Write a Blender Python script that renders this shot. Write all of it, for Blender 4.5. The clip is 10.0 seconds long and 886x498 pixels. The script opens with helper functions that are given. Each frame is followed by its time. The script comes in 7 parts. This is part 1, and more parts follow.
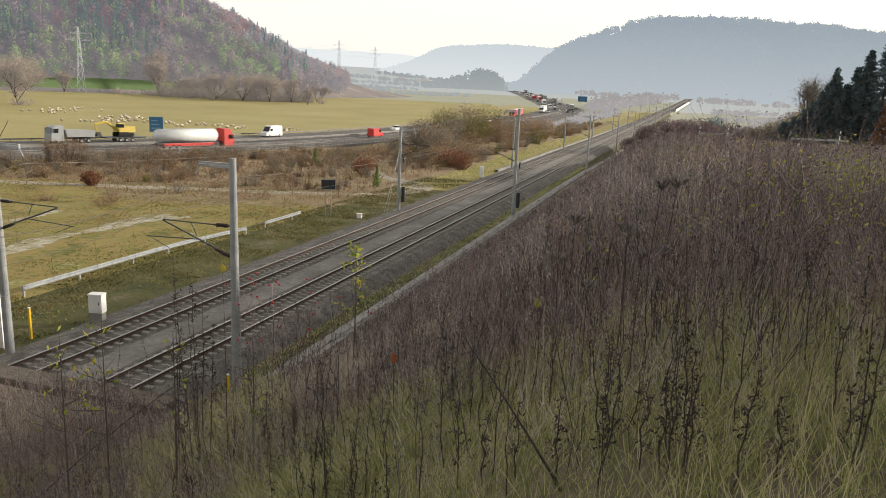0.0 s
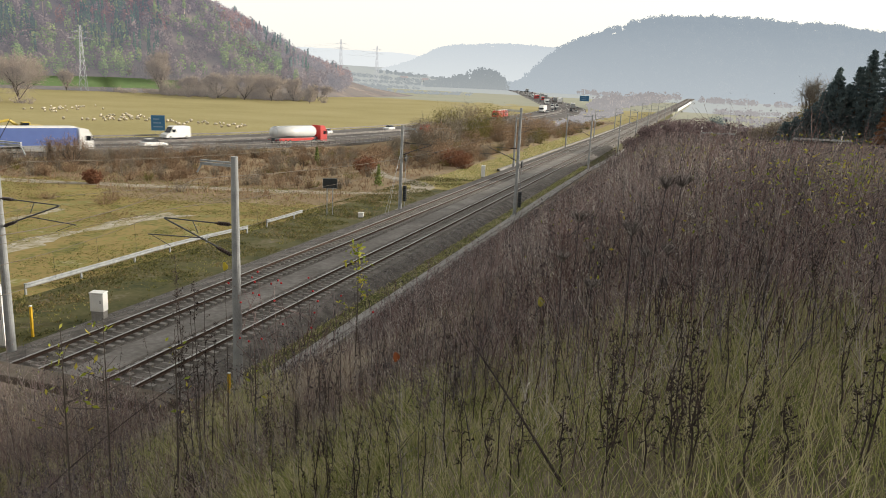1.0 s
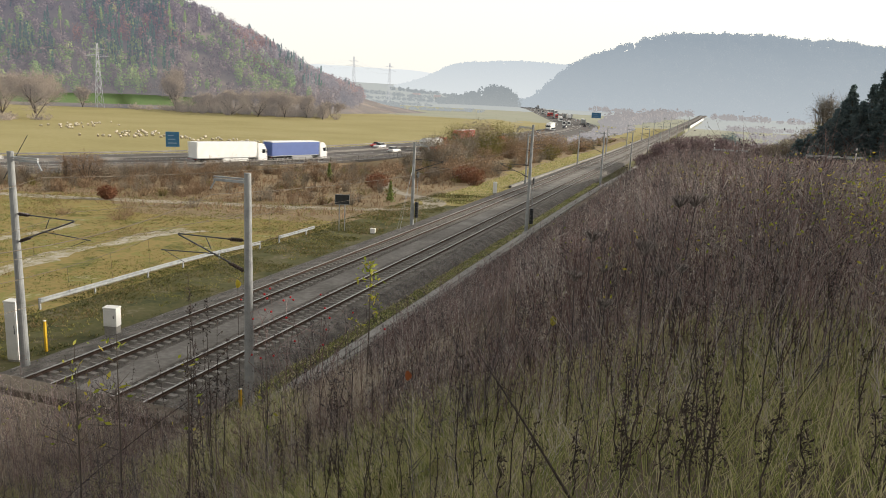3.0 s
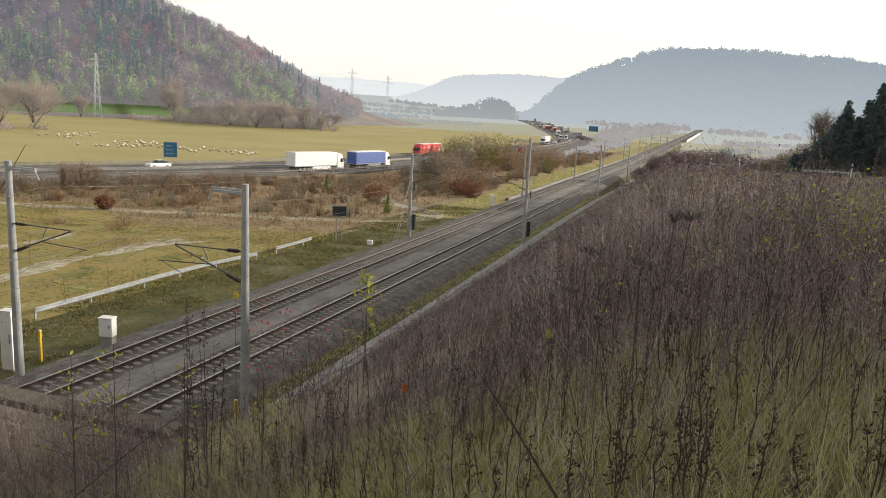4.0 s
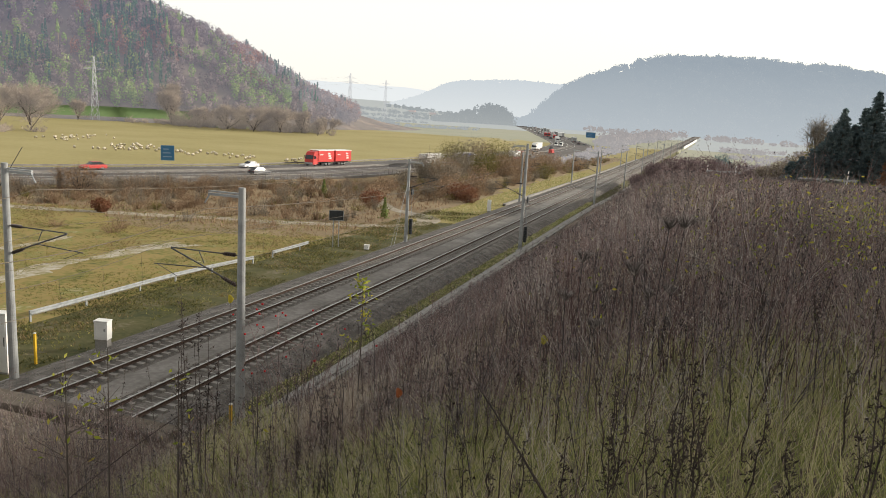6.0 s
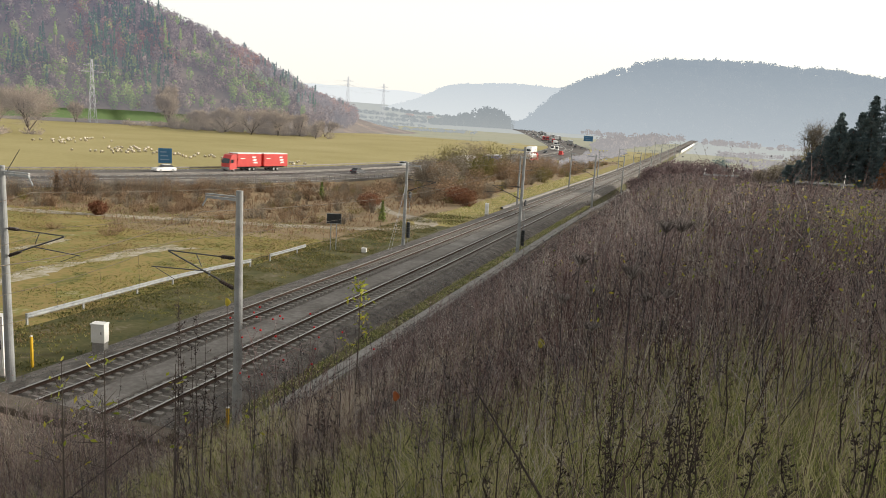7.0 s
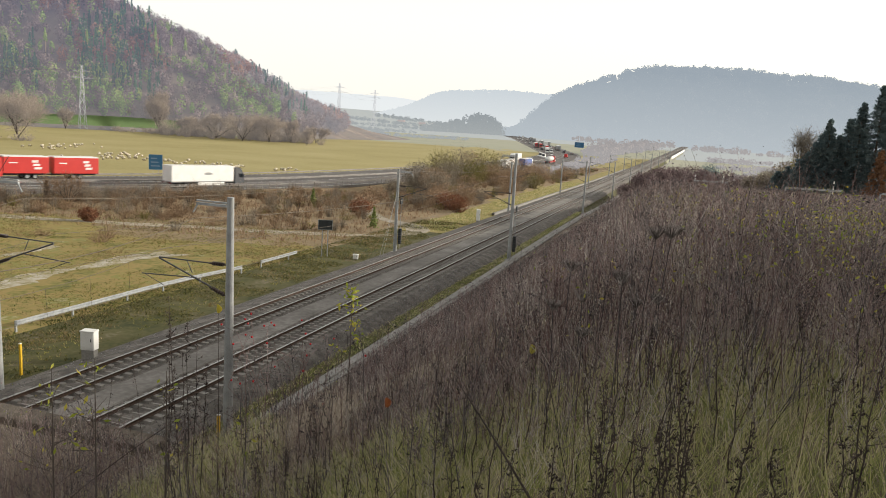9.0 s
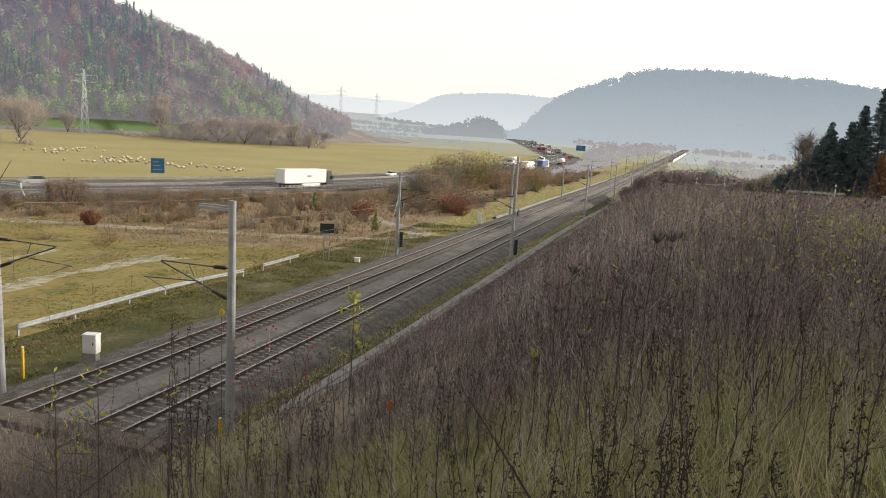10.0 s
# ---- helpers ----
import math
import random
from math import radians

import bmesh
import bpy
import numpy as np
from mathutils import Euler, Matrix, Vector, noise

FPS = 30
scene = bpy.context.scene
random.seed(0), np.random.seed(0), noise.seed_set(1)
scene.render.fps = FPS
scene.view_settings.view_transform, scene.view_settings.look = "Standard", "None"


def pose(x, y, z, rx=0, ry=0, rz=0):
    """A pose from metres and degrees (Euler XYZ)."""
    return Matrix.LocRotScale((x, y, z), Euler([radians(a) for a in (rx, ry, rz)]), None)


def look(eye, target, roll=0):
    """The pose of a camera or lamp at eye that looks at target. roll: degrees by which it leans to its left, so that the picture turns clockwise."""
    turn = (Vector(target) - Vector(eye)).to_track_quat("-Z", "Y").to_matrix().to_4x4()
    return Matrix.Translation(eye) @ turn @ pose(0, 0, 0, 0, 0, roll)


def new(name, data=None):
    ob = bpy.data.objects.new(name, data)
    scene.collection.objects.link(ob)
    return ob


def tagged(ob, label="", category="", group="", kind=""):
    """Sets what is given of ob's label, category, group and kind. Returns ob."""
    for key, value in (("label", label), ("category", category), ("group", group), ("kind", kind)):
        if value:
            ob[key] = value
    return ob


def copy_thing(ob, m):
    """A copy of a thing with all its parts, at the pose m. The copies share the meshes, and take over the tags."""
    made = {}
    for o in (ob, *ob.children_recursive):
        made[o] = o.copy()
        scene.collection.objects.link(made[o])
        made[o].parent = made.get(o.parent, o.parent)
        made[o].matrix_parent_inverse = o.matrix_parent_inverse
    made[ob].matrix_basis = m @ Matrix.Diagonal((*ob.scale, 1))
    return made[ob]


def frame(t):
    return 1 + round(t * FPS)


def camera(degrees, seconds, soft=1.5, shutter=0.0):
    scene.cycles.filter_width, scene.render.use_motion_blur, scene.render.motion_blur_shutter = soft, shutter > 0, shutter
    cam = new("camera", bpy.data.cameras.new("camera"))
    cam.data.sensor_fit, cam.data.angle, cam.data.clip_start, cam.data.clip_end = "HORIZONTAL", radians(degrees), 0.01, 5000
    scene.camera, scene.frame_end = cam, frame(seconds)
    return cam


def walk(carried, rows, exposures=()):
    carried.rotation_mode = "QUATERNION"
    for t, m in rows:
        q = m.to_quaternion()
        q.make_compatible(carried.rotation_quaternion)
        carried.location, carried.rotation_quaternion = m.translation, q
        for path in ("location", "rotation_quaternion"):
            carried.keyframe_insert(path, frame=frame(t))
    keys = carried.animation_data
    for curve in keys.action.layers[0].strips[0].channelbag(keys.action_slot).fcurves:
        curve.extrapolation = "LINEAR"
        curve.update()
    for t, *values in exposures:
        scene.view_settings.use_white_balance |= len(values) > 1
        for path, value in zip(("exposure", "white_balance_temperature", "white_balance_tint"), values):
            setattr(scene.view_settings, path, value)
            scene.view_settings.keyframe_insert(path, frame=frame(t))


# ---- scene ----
PATH = [
    (0, pose(-0.027, 0.041, 12.252, 76.991, -2.440, 17.423)),
    (0.5, pose(-0.040, 0.053, 12.250, 77.050, -2.381, 17.585)),
    (1, pose(-0.043, 0.056, 12.242, 76.925, -2.555, 17.554)),
    (1.5, pose(-0.054, 0.080, 12.240, 77.023, -2.287, 17.285)),
    (2, pose(-0.073, 0.079, 12.248, 77.116, -2.215, 17.964)),
    (2.5, pose(-0.061, 0.069, 12.253, 77.532, -2.352, 18.431)),
    (4, pose(-0.042, 0.027, 12.271, 79.032, -2.973, 18.298)),
    (4.5, pose(-0.038, 0.011, 12.276, 79.228, -3.170, 18.305)),
    (5, pose(-0.036, 0.023, 12.272, 79.354, -3.315, 18.261)),
    (5.5, pose(-0.033, 0.025, 12.272, 79.358, -3.330, 18.203)),
    (7, pose(-0.027, 0.023, 12.274, 79.675, -3.475, 17.963)),
    (7.5, pose(-0.027, 0.019, 12.275, 79.805, -3.476, 17.878)),
    (8, pose(-0.024, 0.015, 12.273, 79.943, -3.563, 17.669)),
    (8.5, pose(-0.021, 0.010, 12.277, 80.048, -3.465, 17.424)),
    (9, pose(-0.022, 0.007, 12.278, 80.183, -3.498, 17.316)),
    (9.5, pose(-0.020, 0.006, 12.279, 80.366, -3.417, 17.368)),
    (10, pose(-0.020, -0.010, 12.284, 80.425, -3.452, 17.432)),
]
cam = camera(60.67, 10.0, 0.85, 0.5)
walk(cam, PATH)

# ---- light ----
SUN_AZ, SUN_EL = 58.0, 16.5        # degrees right of the line, degrees up
world = bpy.data.worlds.new("sky")
scene.world = world
world.use_nodes = True
wn = world.node_tree.nodes
sky = wn.new("ShaderNodeTexSky")
sky.sky_type = "NISHITA"
sky.sun_disc = False
sky.sun_elevation = radians(SUN_EL)
sky.sun_rotation = radians(SUN_AZ)
sky.dust_density = 3.0
sky.ozone_density = 1.0
wn["Background"].inputs["Strength"].default_value = 0.13
# high thin cloud and haze: a warm white veil, brightest low in the sky, mixed into the clear sky's light
tcw = wn.new("ShaderNodeTexCoord")
sepw = wn.new("ShaderNodeSeparateXYZ")
world.node_tree.links.new(tcw.outputs["Generated"], sepw.inputs[0])
rise = wn.new("ShaderNodeMapRange")
rise.inputs["From Min"].default_value, rise.inputs["From Max"].default_value = 0.12, 0.75
world.node_tree.links.new(sepw.outputs["Z"], rise.inputs["Value"])
tone = wn.new("ShaderNodeMix")
tone.data_type = "RGBA"
tone.inputs[6].default_value, tone.inputs[7].default_value = (6.15, 6.0, 5.55, 1), (3.3, 3.15, 2.9, 1)
world.node_tree.links.new(rise.outputs[0], tone.inputs["Factor"])
veil = wn.new("ShaderNodeMix")
veil.data_type = "RGBA"
veil.inputs["Factor"].default_value = 0.8
world.node_tree.links.new(sky.outputs[0], veil.inputs[6])
world.node_tree.links.new(tone.outputs[2], veil.inputs[7])
world.node_tree.links.new(veil.outputs[2], wn["Background"].inputs["Color"])
sun_data = bpy.data.lights.new("sun", "SUN")
sun_data.energy = 3.1
sun_data.angle = radians(1.2)
sun_data.color = (1.0, 0.92, 0.80)
sun = new("sun", sun_data)
az, el = radians(SUN_AZ), radians(SUN_EL)
SUN_DIR = Vector((math.sin(az) * math.cos(el), math.cos(az) * math.cos(el), math.sin(el)))
sun.matrix_world = look(SUN_DIR * 100, (0, 0, 0))
scene.view_settings.exposure = 0.6


# ---- materials ----
def noise_mat(name, cols, scale=1.0, rough=0.85, bump=0.0, fine=12.0, metal=0.0, island=0.0, space="Object", spec=0.3, trans=0.0):
    """Colour ramp over two scales of noise, with fine relief; island: how far each loose piece varies in value."""
    m = bpy.data.materials.new(name)
    m.use_nodes = True
    nt = m.node_tree
    N, L = nt.nodes, nt.links
    bsdf = N["Principled BSDF"]
    bsdf.inputs["Roughness"].default_value = rough
    bsdf.inputs["Metallic"].default_value = metal
    bsdf.inputs["Specular IOR Level"].default_value = spec
    tc = N.new("ShaderNodeTexCoord")
    a = N.new("ShaderNodeTexNoise")
    a.inputs["Scale"].default_value = scale
    a.inputs["Detail"].default_value = 5
    b = N.new("ShaderNodeTexNoise")
    b.inputs["Scale"].default_value = scale * fine
    b.inputs["Detail"].default_value = 3
    for n in (a, b):
        L.new(tc.outputs[space], n.inputs["Vector"])
    mix = N.new("ShaderNodeMath")
    mix.operation = "MULTIPLY_ADD"
    mix.inputs[1].default_value = 0.45
    L.new(b.outputs[0], mix.inputs[0])
    sc = N.new("ShaderNodeMath")
    sc.operation = "MULTIPLY_ADD"
    sc.inputs[1].default_value = 0.75
    sc.inputs[2].default_value = -0.1
    L.new(a.outputs[0], sc.inputs[0])
    L.new(sc.outputs[0], mix.inputs[2])
    src = mix.outputs[0]
    if island > 0:
        g = N.new("ShaderNodeNewGeometry")
        k = N.new("ShaderNodeMath")
        k.operation = "MULTIPLY_ADD"
        k.inputs[1].default_value = island
        L.new(g.outputs["Random Per Island"], k.inputs[0])
        k2 = N.new("ShaderNodeMath")
        k2.operation = "SUBTRACT"
        k2.inputs[1].default_value = island * 0.5
        L.new(src, k.inputs[2])
        L.new(k.outputs[0], k2.inputs[0])
        src = k2.outputs[0]
    ramp = N.new("ShaderNodeValToRGB")
    el_ = ramp.color_ramp.elements
    while len(el_) < len(cols):
        el_.new(0.5)
    for i, c in enumerate(cols):
        el_[i].position = 0.28 + 0.44 * i / max(1, len(cols) - 1)
        el_[i].color = (*c, 1)
    L.new(src, ramp.inputs[0])
    L.new(ramp.outputs[0], bsdf.inputs["Base Color"])
    if trans:
        tl = N.new("ShaderNodeBsdfTranslucent")
        L.new(ramp.outputs[0], tl.inputs["Color"])
        ms = N.new("ShaderNodeMixShader")
        ms.inputs[0].default_value = trans
        L.new(bsdf.outputs[0], ms.inputs[1])
        L.new(tl.outputs[0], ms.inputs[2])
        L.new(ms.outputs[0], N["Material Output"].inputs["Surface"])
    if bump:
        bp = N.new("ShaderNodeBump")
        bp.inputs["Strength"].default_value = bump
        bp.inputs["Distance"].default_value = 0.05
        L.new(mix.outputs[0], bp.inputs["Height"])
        L.new(bp.outputs[0], bsdf.inputs["Normal"])
    return m


M_STEEL = noise_mat("galvanised_steel", [(0.22, 0.24, 0.25), (0.36, 0.38, 0.39), (0.46, 0.47, 0.47)], 3, 0.5, 0.05, metal=0.35)
M_POLE = noise_mat("spun_concrete_pole", [(0.20, 0.21, 0.21), (0.30, 0.31, 0.31), (0.36, 0.37, 0.36)], 2, 0.7, 0.1)
M_RAIL = noise_mat("worn_rail_steel", [(0.38, 0.37, 0.36), (0.52, 0.51, 0.50)], 6, 0.28, 0.02, metal=0.9)
M_RUST = noise_mat("rusty_rail_web", [(0.05, 0.035, 0.028), (0.09, 0.06, 0.045), (0.13, 0.085, 0.06)], 5, 0.85, 0.1)
M_CONC = noise_mat("grey_concrete", [(0.18, 0.175, 0.165), (0.28, 0.27, 0.25), (0.36, 0.35, 0.33)], 0.7, 0.9, 0.2)
M_SLEEPER = noise_mat("concrete_sleeper", [(0.22, 0.21, 0.19), (0.33, 0.31, 0.28)], 3, 0.9, 0.15)
M_BALLAST = noise_mat("stone_ballast", [(0.06, 0.054, 0.047), (0.135, 0.122, 0.108), (0.26, 0.24, 0.215)], 1.1, 0.95, 0.9, fine=9)
M_SLAB = noise_mat("slab_track_concrete", [(0.13, 0.12, 0.106), (0.21, 0.195, 0.176), (0.32, 0.305, 0.28)], 0.3, 0.9, 0.4, fine=12)
M_ASPHALT = noise_mat("asphalt", [(0.085, 0.078, 0.072), (0.125, 0.115, 0.108), (0.165, 0.155, 0.145)], 0.12, 0.95, 0.2, fine=30)
M_GRAVEL = noise_mat("pale_gravel", [(0.20, 0.17, 0.105), (0.34, 0.30, 0.235), (0.46, 0.42, 0.35)], 0.8, 0.95, 0.6, fine=7)
M_WORN = noise_mat("stony_worn_turf", [(0.17, 0.16, 0.05), (0.30, 0.26, 0.15), (0.44, 0.40, 0.32), (0.55, 0.51, 0.44)], 0.9, 0.95, 0.7, fine=5)
M_OLDSTEEL = noise_mat("dull_weathered_steel", [(0.15, 0.14, 0.13), (0.24, 0.225, 0.21), (0.34, 0.325, 0.305)], 0.6, 0.8, 0.05)
M_WHITE = noise_mat("white_paint", [(0.66, 0.66, 0.63), (0.80, 0.80, 0.78)], 2, 0.5, 0.02)
M_YELLOW = noise_mat("yellow_paint", [(0.55, 0.33, 0.02), (0.75, 0.47, 0.03)], 4, 0.5, 0.02)
M_DARK = noise_mat("dark_metal", [(0.025, 0.028, 0.03), (0.05, 0.055, 0.06)], 4, 0.5, 0.02)
# cantilever tubes: their dark look in silhouette is put into the colour
M_ARM = noise_mat("silhouette_dark_tube", [(0.05, 0.052, 0.055), (0.10, 0.10, 0.105), (0.15, 0.15, 0.15)], 4, 0.55, 0.0, metal=0.3)
M_CERAMIC = noise_mat("brown_insulator", [(0.03, 0.02, 0.018), (0.06, 0.04, 0.035)], 6, 0.3)
M_WIRE = noise_mat("copper_wire", [(0.13, 0.11, 0.085), (0.21, 0.18, 0.14)], 4, 0.5, metal=0.4)
M_SIGNBLUE = noise_mat("blue_sign_sheet", [(0.03, 0.11, 0.22), (0.045, 0.15, 0.28)], 2, 0.45)


M_MOSSCONC = noise_mat("mossy_concrete", [(0.06, 0.05, 0.034), (0.11, 0.09, 0.068), (0.17, 0.145, 0.12)], 0.9, 0.95, 0.4)
M_SIGNBAR = noise_mat("faded_sign_print", [(0.16, 0.24, 0.34), (0.22, 0.30, 0.40)], 2, 0.5)


# far backdrop: aerial haze put into the material as emission, graded by height
def haze_emit_mat(name, low, high, z0, z1, keep, cols=((0.05, 0.055, 0.05), (0.08, 0.08, 0.07), (0.11, 0.10, 0.08)), scale=0.03, fine=5, island=0.12, trans=0.0):
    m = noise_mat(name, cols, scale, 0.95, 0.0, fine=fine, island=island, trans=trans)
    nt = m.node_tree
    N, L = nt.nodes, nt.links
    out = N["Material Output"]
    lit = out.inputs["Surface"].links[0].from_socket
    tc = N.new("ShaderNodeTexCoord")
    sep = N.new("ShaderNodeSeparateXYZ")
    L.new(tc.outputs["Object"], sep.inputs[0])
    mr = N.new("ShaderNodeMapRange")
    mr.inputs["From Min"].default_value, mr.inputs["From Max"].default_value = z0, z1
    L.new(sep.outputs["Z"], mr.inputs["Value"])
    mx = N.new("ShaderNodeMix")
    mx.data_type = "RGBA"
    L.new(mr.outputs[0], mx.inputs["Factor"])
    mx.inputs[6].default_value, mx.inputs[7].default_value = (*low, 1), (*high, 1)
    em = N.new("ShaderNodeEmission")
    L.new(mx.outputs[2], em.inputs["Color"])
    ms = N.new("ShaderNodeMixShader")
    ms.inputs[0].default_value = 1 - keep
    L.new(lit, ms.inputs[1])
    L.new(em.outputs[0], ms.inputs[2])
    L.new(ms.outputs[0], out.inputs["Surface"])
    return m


# ---- mesh helpers ----
def link(name, bm, mat, parent=None, label="", smooth=False):
    me = bpy.data.meshes.new(name)
    bm.to_mesh(me)
    bm.free()
    me.materials.append(mat)
    if smooth:
        me.shade_smooth()
    ob = new(name, me)
    if parent is not None:
        ob.parent = parent
    if label:
        ob["label"] = label
    return ob


def part(name, bm, mat, parent, label="", smooth=False):
    return link(name, bm, mat, parent, label, smooth)


def raw(name, verts, faces, mat, parent=None, label="", smooth=False):
    me = bpy.data.meshes.new(name)
    me.from_pydata(verts, [], faces)
    me.update()
    me.materials.append(mat)
    if smooth:
        me.shade_smooth()
    ob = new(name, me)
    if parent is not None:
        ob.parent = parent
    if label:
        ob["label"] = label
    return ob


def box(bm, x0, x1, y0, y1, z0, z1, bevel=0.0):
    r = bmesh.ops.create_cube(bm, size=1)
    vs = r["verts"]
    for v in vs:
        v.co = Vector((x0 + (v.co.x + 0.5) * (x1 - x0), y0 + (v.co.y + 0.5) * (y1 - y0), z0 + (v.co.z + 0.5) * (z1 - z0)))
    if bevel > 0:
        es = {e for v in vs for e in v.link_edges}
        bmesh.ops.bevel(bm, geom=list(es), offset=bevel, segments=2, affect="EDGES", profile=0.6)
    return vs


def tube(bm, a, b, r0, r1=None, n=8, cap=True):
    """A tapered rod from a to b."""
    r1 = r0 if r1 is None else r1
    a, b = Vector(a), Vector(b)
    q = (b - a).to_track_quat("Z", "Y")
    ring = []
    for c, r in ((a, r0), (b, r1)):
        ring.append([bm.verts.new(c + q @ Vector((r * math.cos(2 * math.pi * i / n), r * math.sin(2 * math.pi * i / n), 0))) for i in range(n)])
    for i in range(n):
        j = (i + 1) % n
        bm.faces.new((ring[0][i], ring[0][j], ring[1][j], ring[1][i]))
    if cap:
        bm.faces.new(ring[0][::-1])
        bm.faces.new(ring[1])


def wire(bm, pts, r, n=5):
    for a, b in zip(pts, pts[1:]):
        tube(bm, a, b, r, r, n, False)


def empty(name, m, label="", category="", group="", kind=""):
    ob = new(name)
    ob.matrix_basis = m
    return tagged(ob, label, category, group, kind)


# ---- the lie of the land ----
def sst(a, b, v):
    t = min(1.0, max(0.0, (v - a) / (b - a)))
    return t * t * (3 - 2 * t)


def zr(y):
    """Rail level along the line."""
    if y < 220:
        return -0.0234 * y
    if y < 450:
        u = y - 220
        return -5.148 - 0.0234 * u + 0.5 * (0.0214 / 230) * u * u
    return -8.069 - 0.002 * (y - 450) + 4.5e-6 * max(0.0, min(y, 1200) - 560) ** 2


def bend(y):
    """How far the line has swung to the right, y metres along it."""
    u = min(max(0.0, y - 180), 320.0)
    return 5.5e-5 * u * u + 0.0352 * max(0.0, y - 500)


def drop(y):
    """How far the ditch on the bank's side lies under the track bed."""
    return float(np.interp(y, (0, 110, 140, 178, 217, 285, 420, 600), (0, 0, 0.25, 1.0, 1.45, 1.7, 1.8, 2.1)))


def plateau(y):
    return 10.9 - 0.032 * max(y, 0) - 6.5 * sst(150, 330, y) - 2.0 * sst(300, 450, y)


def smin(a, b, k):
    return 0.5 * (a + b - math.sqrt((a - b) ** 2 + k * k))


def bank(x, y):
    """The cutting's slope and the meadow above it, over rail level."""
    d = drop(y)
    h = smin(-0.85 - d + (x + 15.4 - min(2.6, 0.022 * max(0.0, y - 45))) * 0.79, 10.75 + 0.58 * x, 0.5)
    h = smin(h, plateau(y) + 0.02 * max(0.0, x - 4), 1.0)
    h += min(13.0, 0.6 * max(0.0, x - 4 - 0.26 * max(y, 0.0))) * sst(55, 28, y)      # unseen rise added at right, keeps the low sun off the near bank
    return max(h, -0.85 - d)


PORTAL_Y = 9.4


def ground(x, y):
    r = zr(y)
    if y > 180 and x > -60:
        x -= bend(y) * sst(-60, -32, x)
    if y < PORTAL_Y and x < 2:
        # earth over the tunnel, down from the camera's bank to the portal's coping
        top = smin(10.75 + 0.58 * x, 10.9, 0.3)
        over = max(top, 6.85 + 0.02 * (-x - 9))
        return over
    if x < -30:
        z = r - 0.95 - 0.25 * sst(-34, -46, x) - 0.5 * sst(-45, -60, x)
        # hollow under the motorway bridge
        z -= 2.2 * math.exp(-((x + 66) / 9) ** 2 - ((y - 168) / 16) ** 2)
        # hummock with bushes between motorway and railway
        z += 2.6 * math.exp(-((x + 50) / 11) ** 2 - ((y - 205) / 55) ** 2)
        # banks of the valley
        z += 40 * sst(-520, -1400, x) + 0.0
        return z
    if x < -15.9:
        return r - 0.85 - 0.10 * sst(-29, -30, x) - drop(y) * sst(-18.4, -16.8, x)
    return r + bank(x, y)



def spline(pts, step):
    """Catmull-Rom line through pts, in even steps."""
    P = [Vector(p) for p in pts]
    P = [P[0] * 2 - P[1]] + P + [P[-1] * 2 - P[-2]]
    dense = []
    for i in range(1, len(P) - 2):
        n = max(4, int((P[i + 1] - P[i]).length / 1.0))
        for k in range(n):
            t = k / n
            a, b, c, d = P[i - 1], P[i], P[i + 1], P[i + 2]
            dense.append(0.5 * ((2 * b) + (c - a) * t + (2 * a - 5 * b + 4 * c - d) * t * t + (3 * b - a - 3 * c + d) * t ** 3))
    dense.append(P[-2])
    out, acc = [dense[0]], 0.0
    for a, b in zip(dense, dense[1:]):
        acc += (b - a).length
        if acc >= step:
            out.append(b)
            acc = 0.0
    return out


def sheet(name, xs, ys, fz, mats, zone, label="", kind="structure", category=""):
    nx, ny = len(xs), len(ys)
    verts = [(x, y, fz(x, y)) for y in ys for x in xs]
    faces = [(j * nx + i, j * nx + i + 1, (j + 1) * nx + i + 1, (j + 1) * nx + i) for j in range(ny - 1) for i in range(nx - 1)]
    me = bpy.data.meshes.new(name)
    me.from_pydata(verts, [], faces)
    for m in mats:
        me.materials.append(m)
    idx = [zone(0.5 * (xs[i] + xs[i + 1]), 0.5 * (ys[j] + ys[j + 1])) for j in range(ny - 1) for i in range(nx - 1)]
    me.polygons.foreach_set("material_index", idx)
    me.update()
    me.shade_smooth()
    return tagged(new(name, me), label, category, "", kind)


def ribbon(name, line, a, b, dz, mat, label="", kind="structure", fz=None, parent=None, skirt=0.0, ragged=0.0):
    """A strip along a level line, from offset a to offset b (to the right), laid dz over the land."""
    verts, faces = [], []
    for i, p in enumerate(line):
        d = (line[min(i + 1, len(line) - 1)] - line[max(i - 1, 0)]).normalized()
        n = Vector((d.y, -d.x, 0))
        z = fz(p) if fz else None
        wob = [ragged * noise.noise(Vector((p.x * 0.13, p.y * 0.13, k * 7.0))) + 0.35 * ragged * noise.noise(Vector((p.x * 1.3, p.y * 1.3, k * 5.0))) for k in (1, 2)]
        for o in (a + wob[0], b + wob[1]):
            q = p + n * o
            zz = (z if z is not None else ground(q.x, q.y)) + dz
            verts.append((q.x, q.y, zz))
        if skirt:
            for o in (a, b):
                q = p + n * o
                verts.append((q.x, q.y, z + dz - skirt))
    k = 4 if skirt else 2
    for i in range(len(line) - 1):
        u, v = i * k, (i + 1) * k
        faces.append((u, u + 1, v + 1, v))
        if skirt:
            faces += [(u + 2, u, v, v + 2), (u + 1, u + 3, v + 3, v + 1), (u + 3, u + 2, v + 2, v + 3)]
    if skirt:
        e = (len(line) - 1) * k
        faces += [(0, 2, 3, 1), (e, e + 1, e + 3, e + 2)]
    ob = raw(name, verts, faces, mat, parent)
    if parent is None:
        tagged(ob, label, "", "", kind)
    return ob


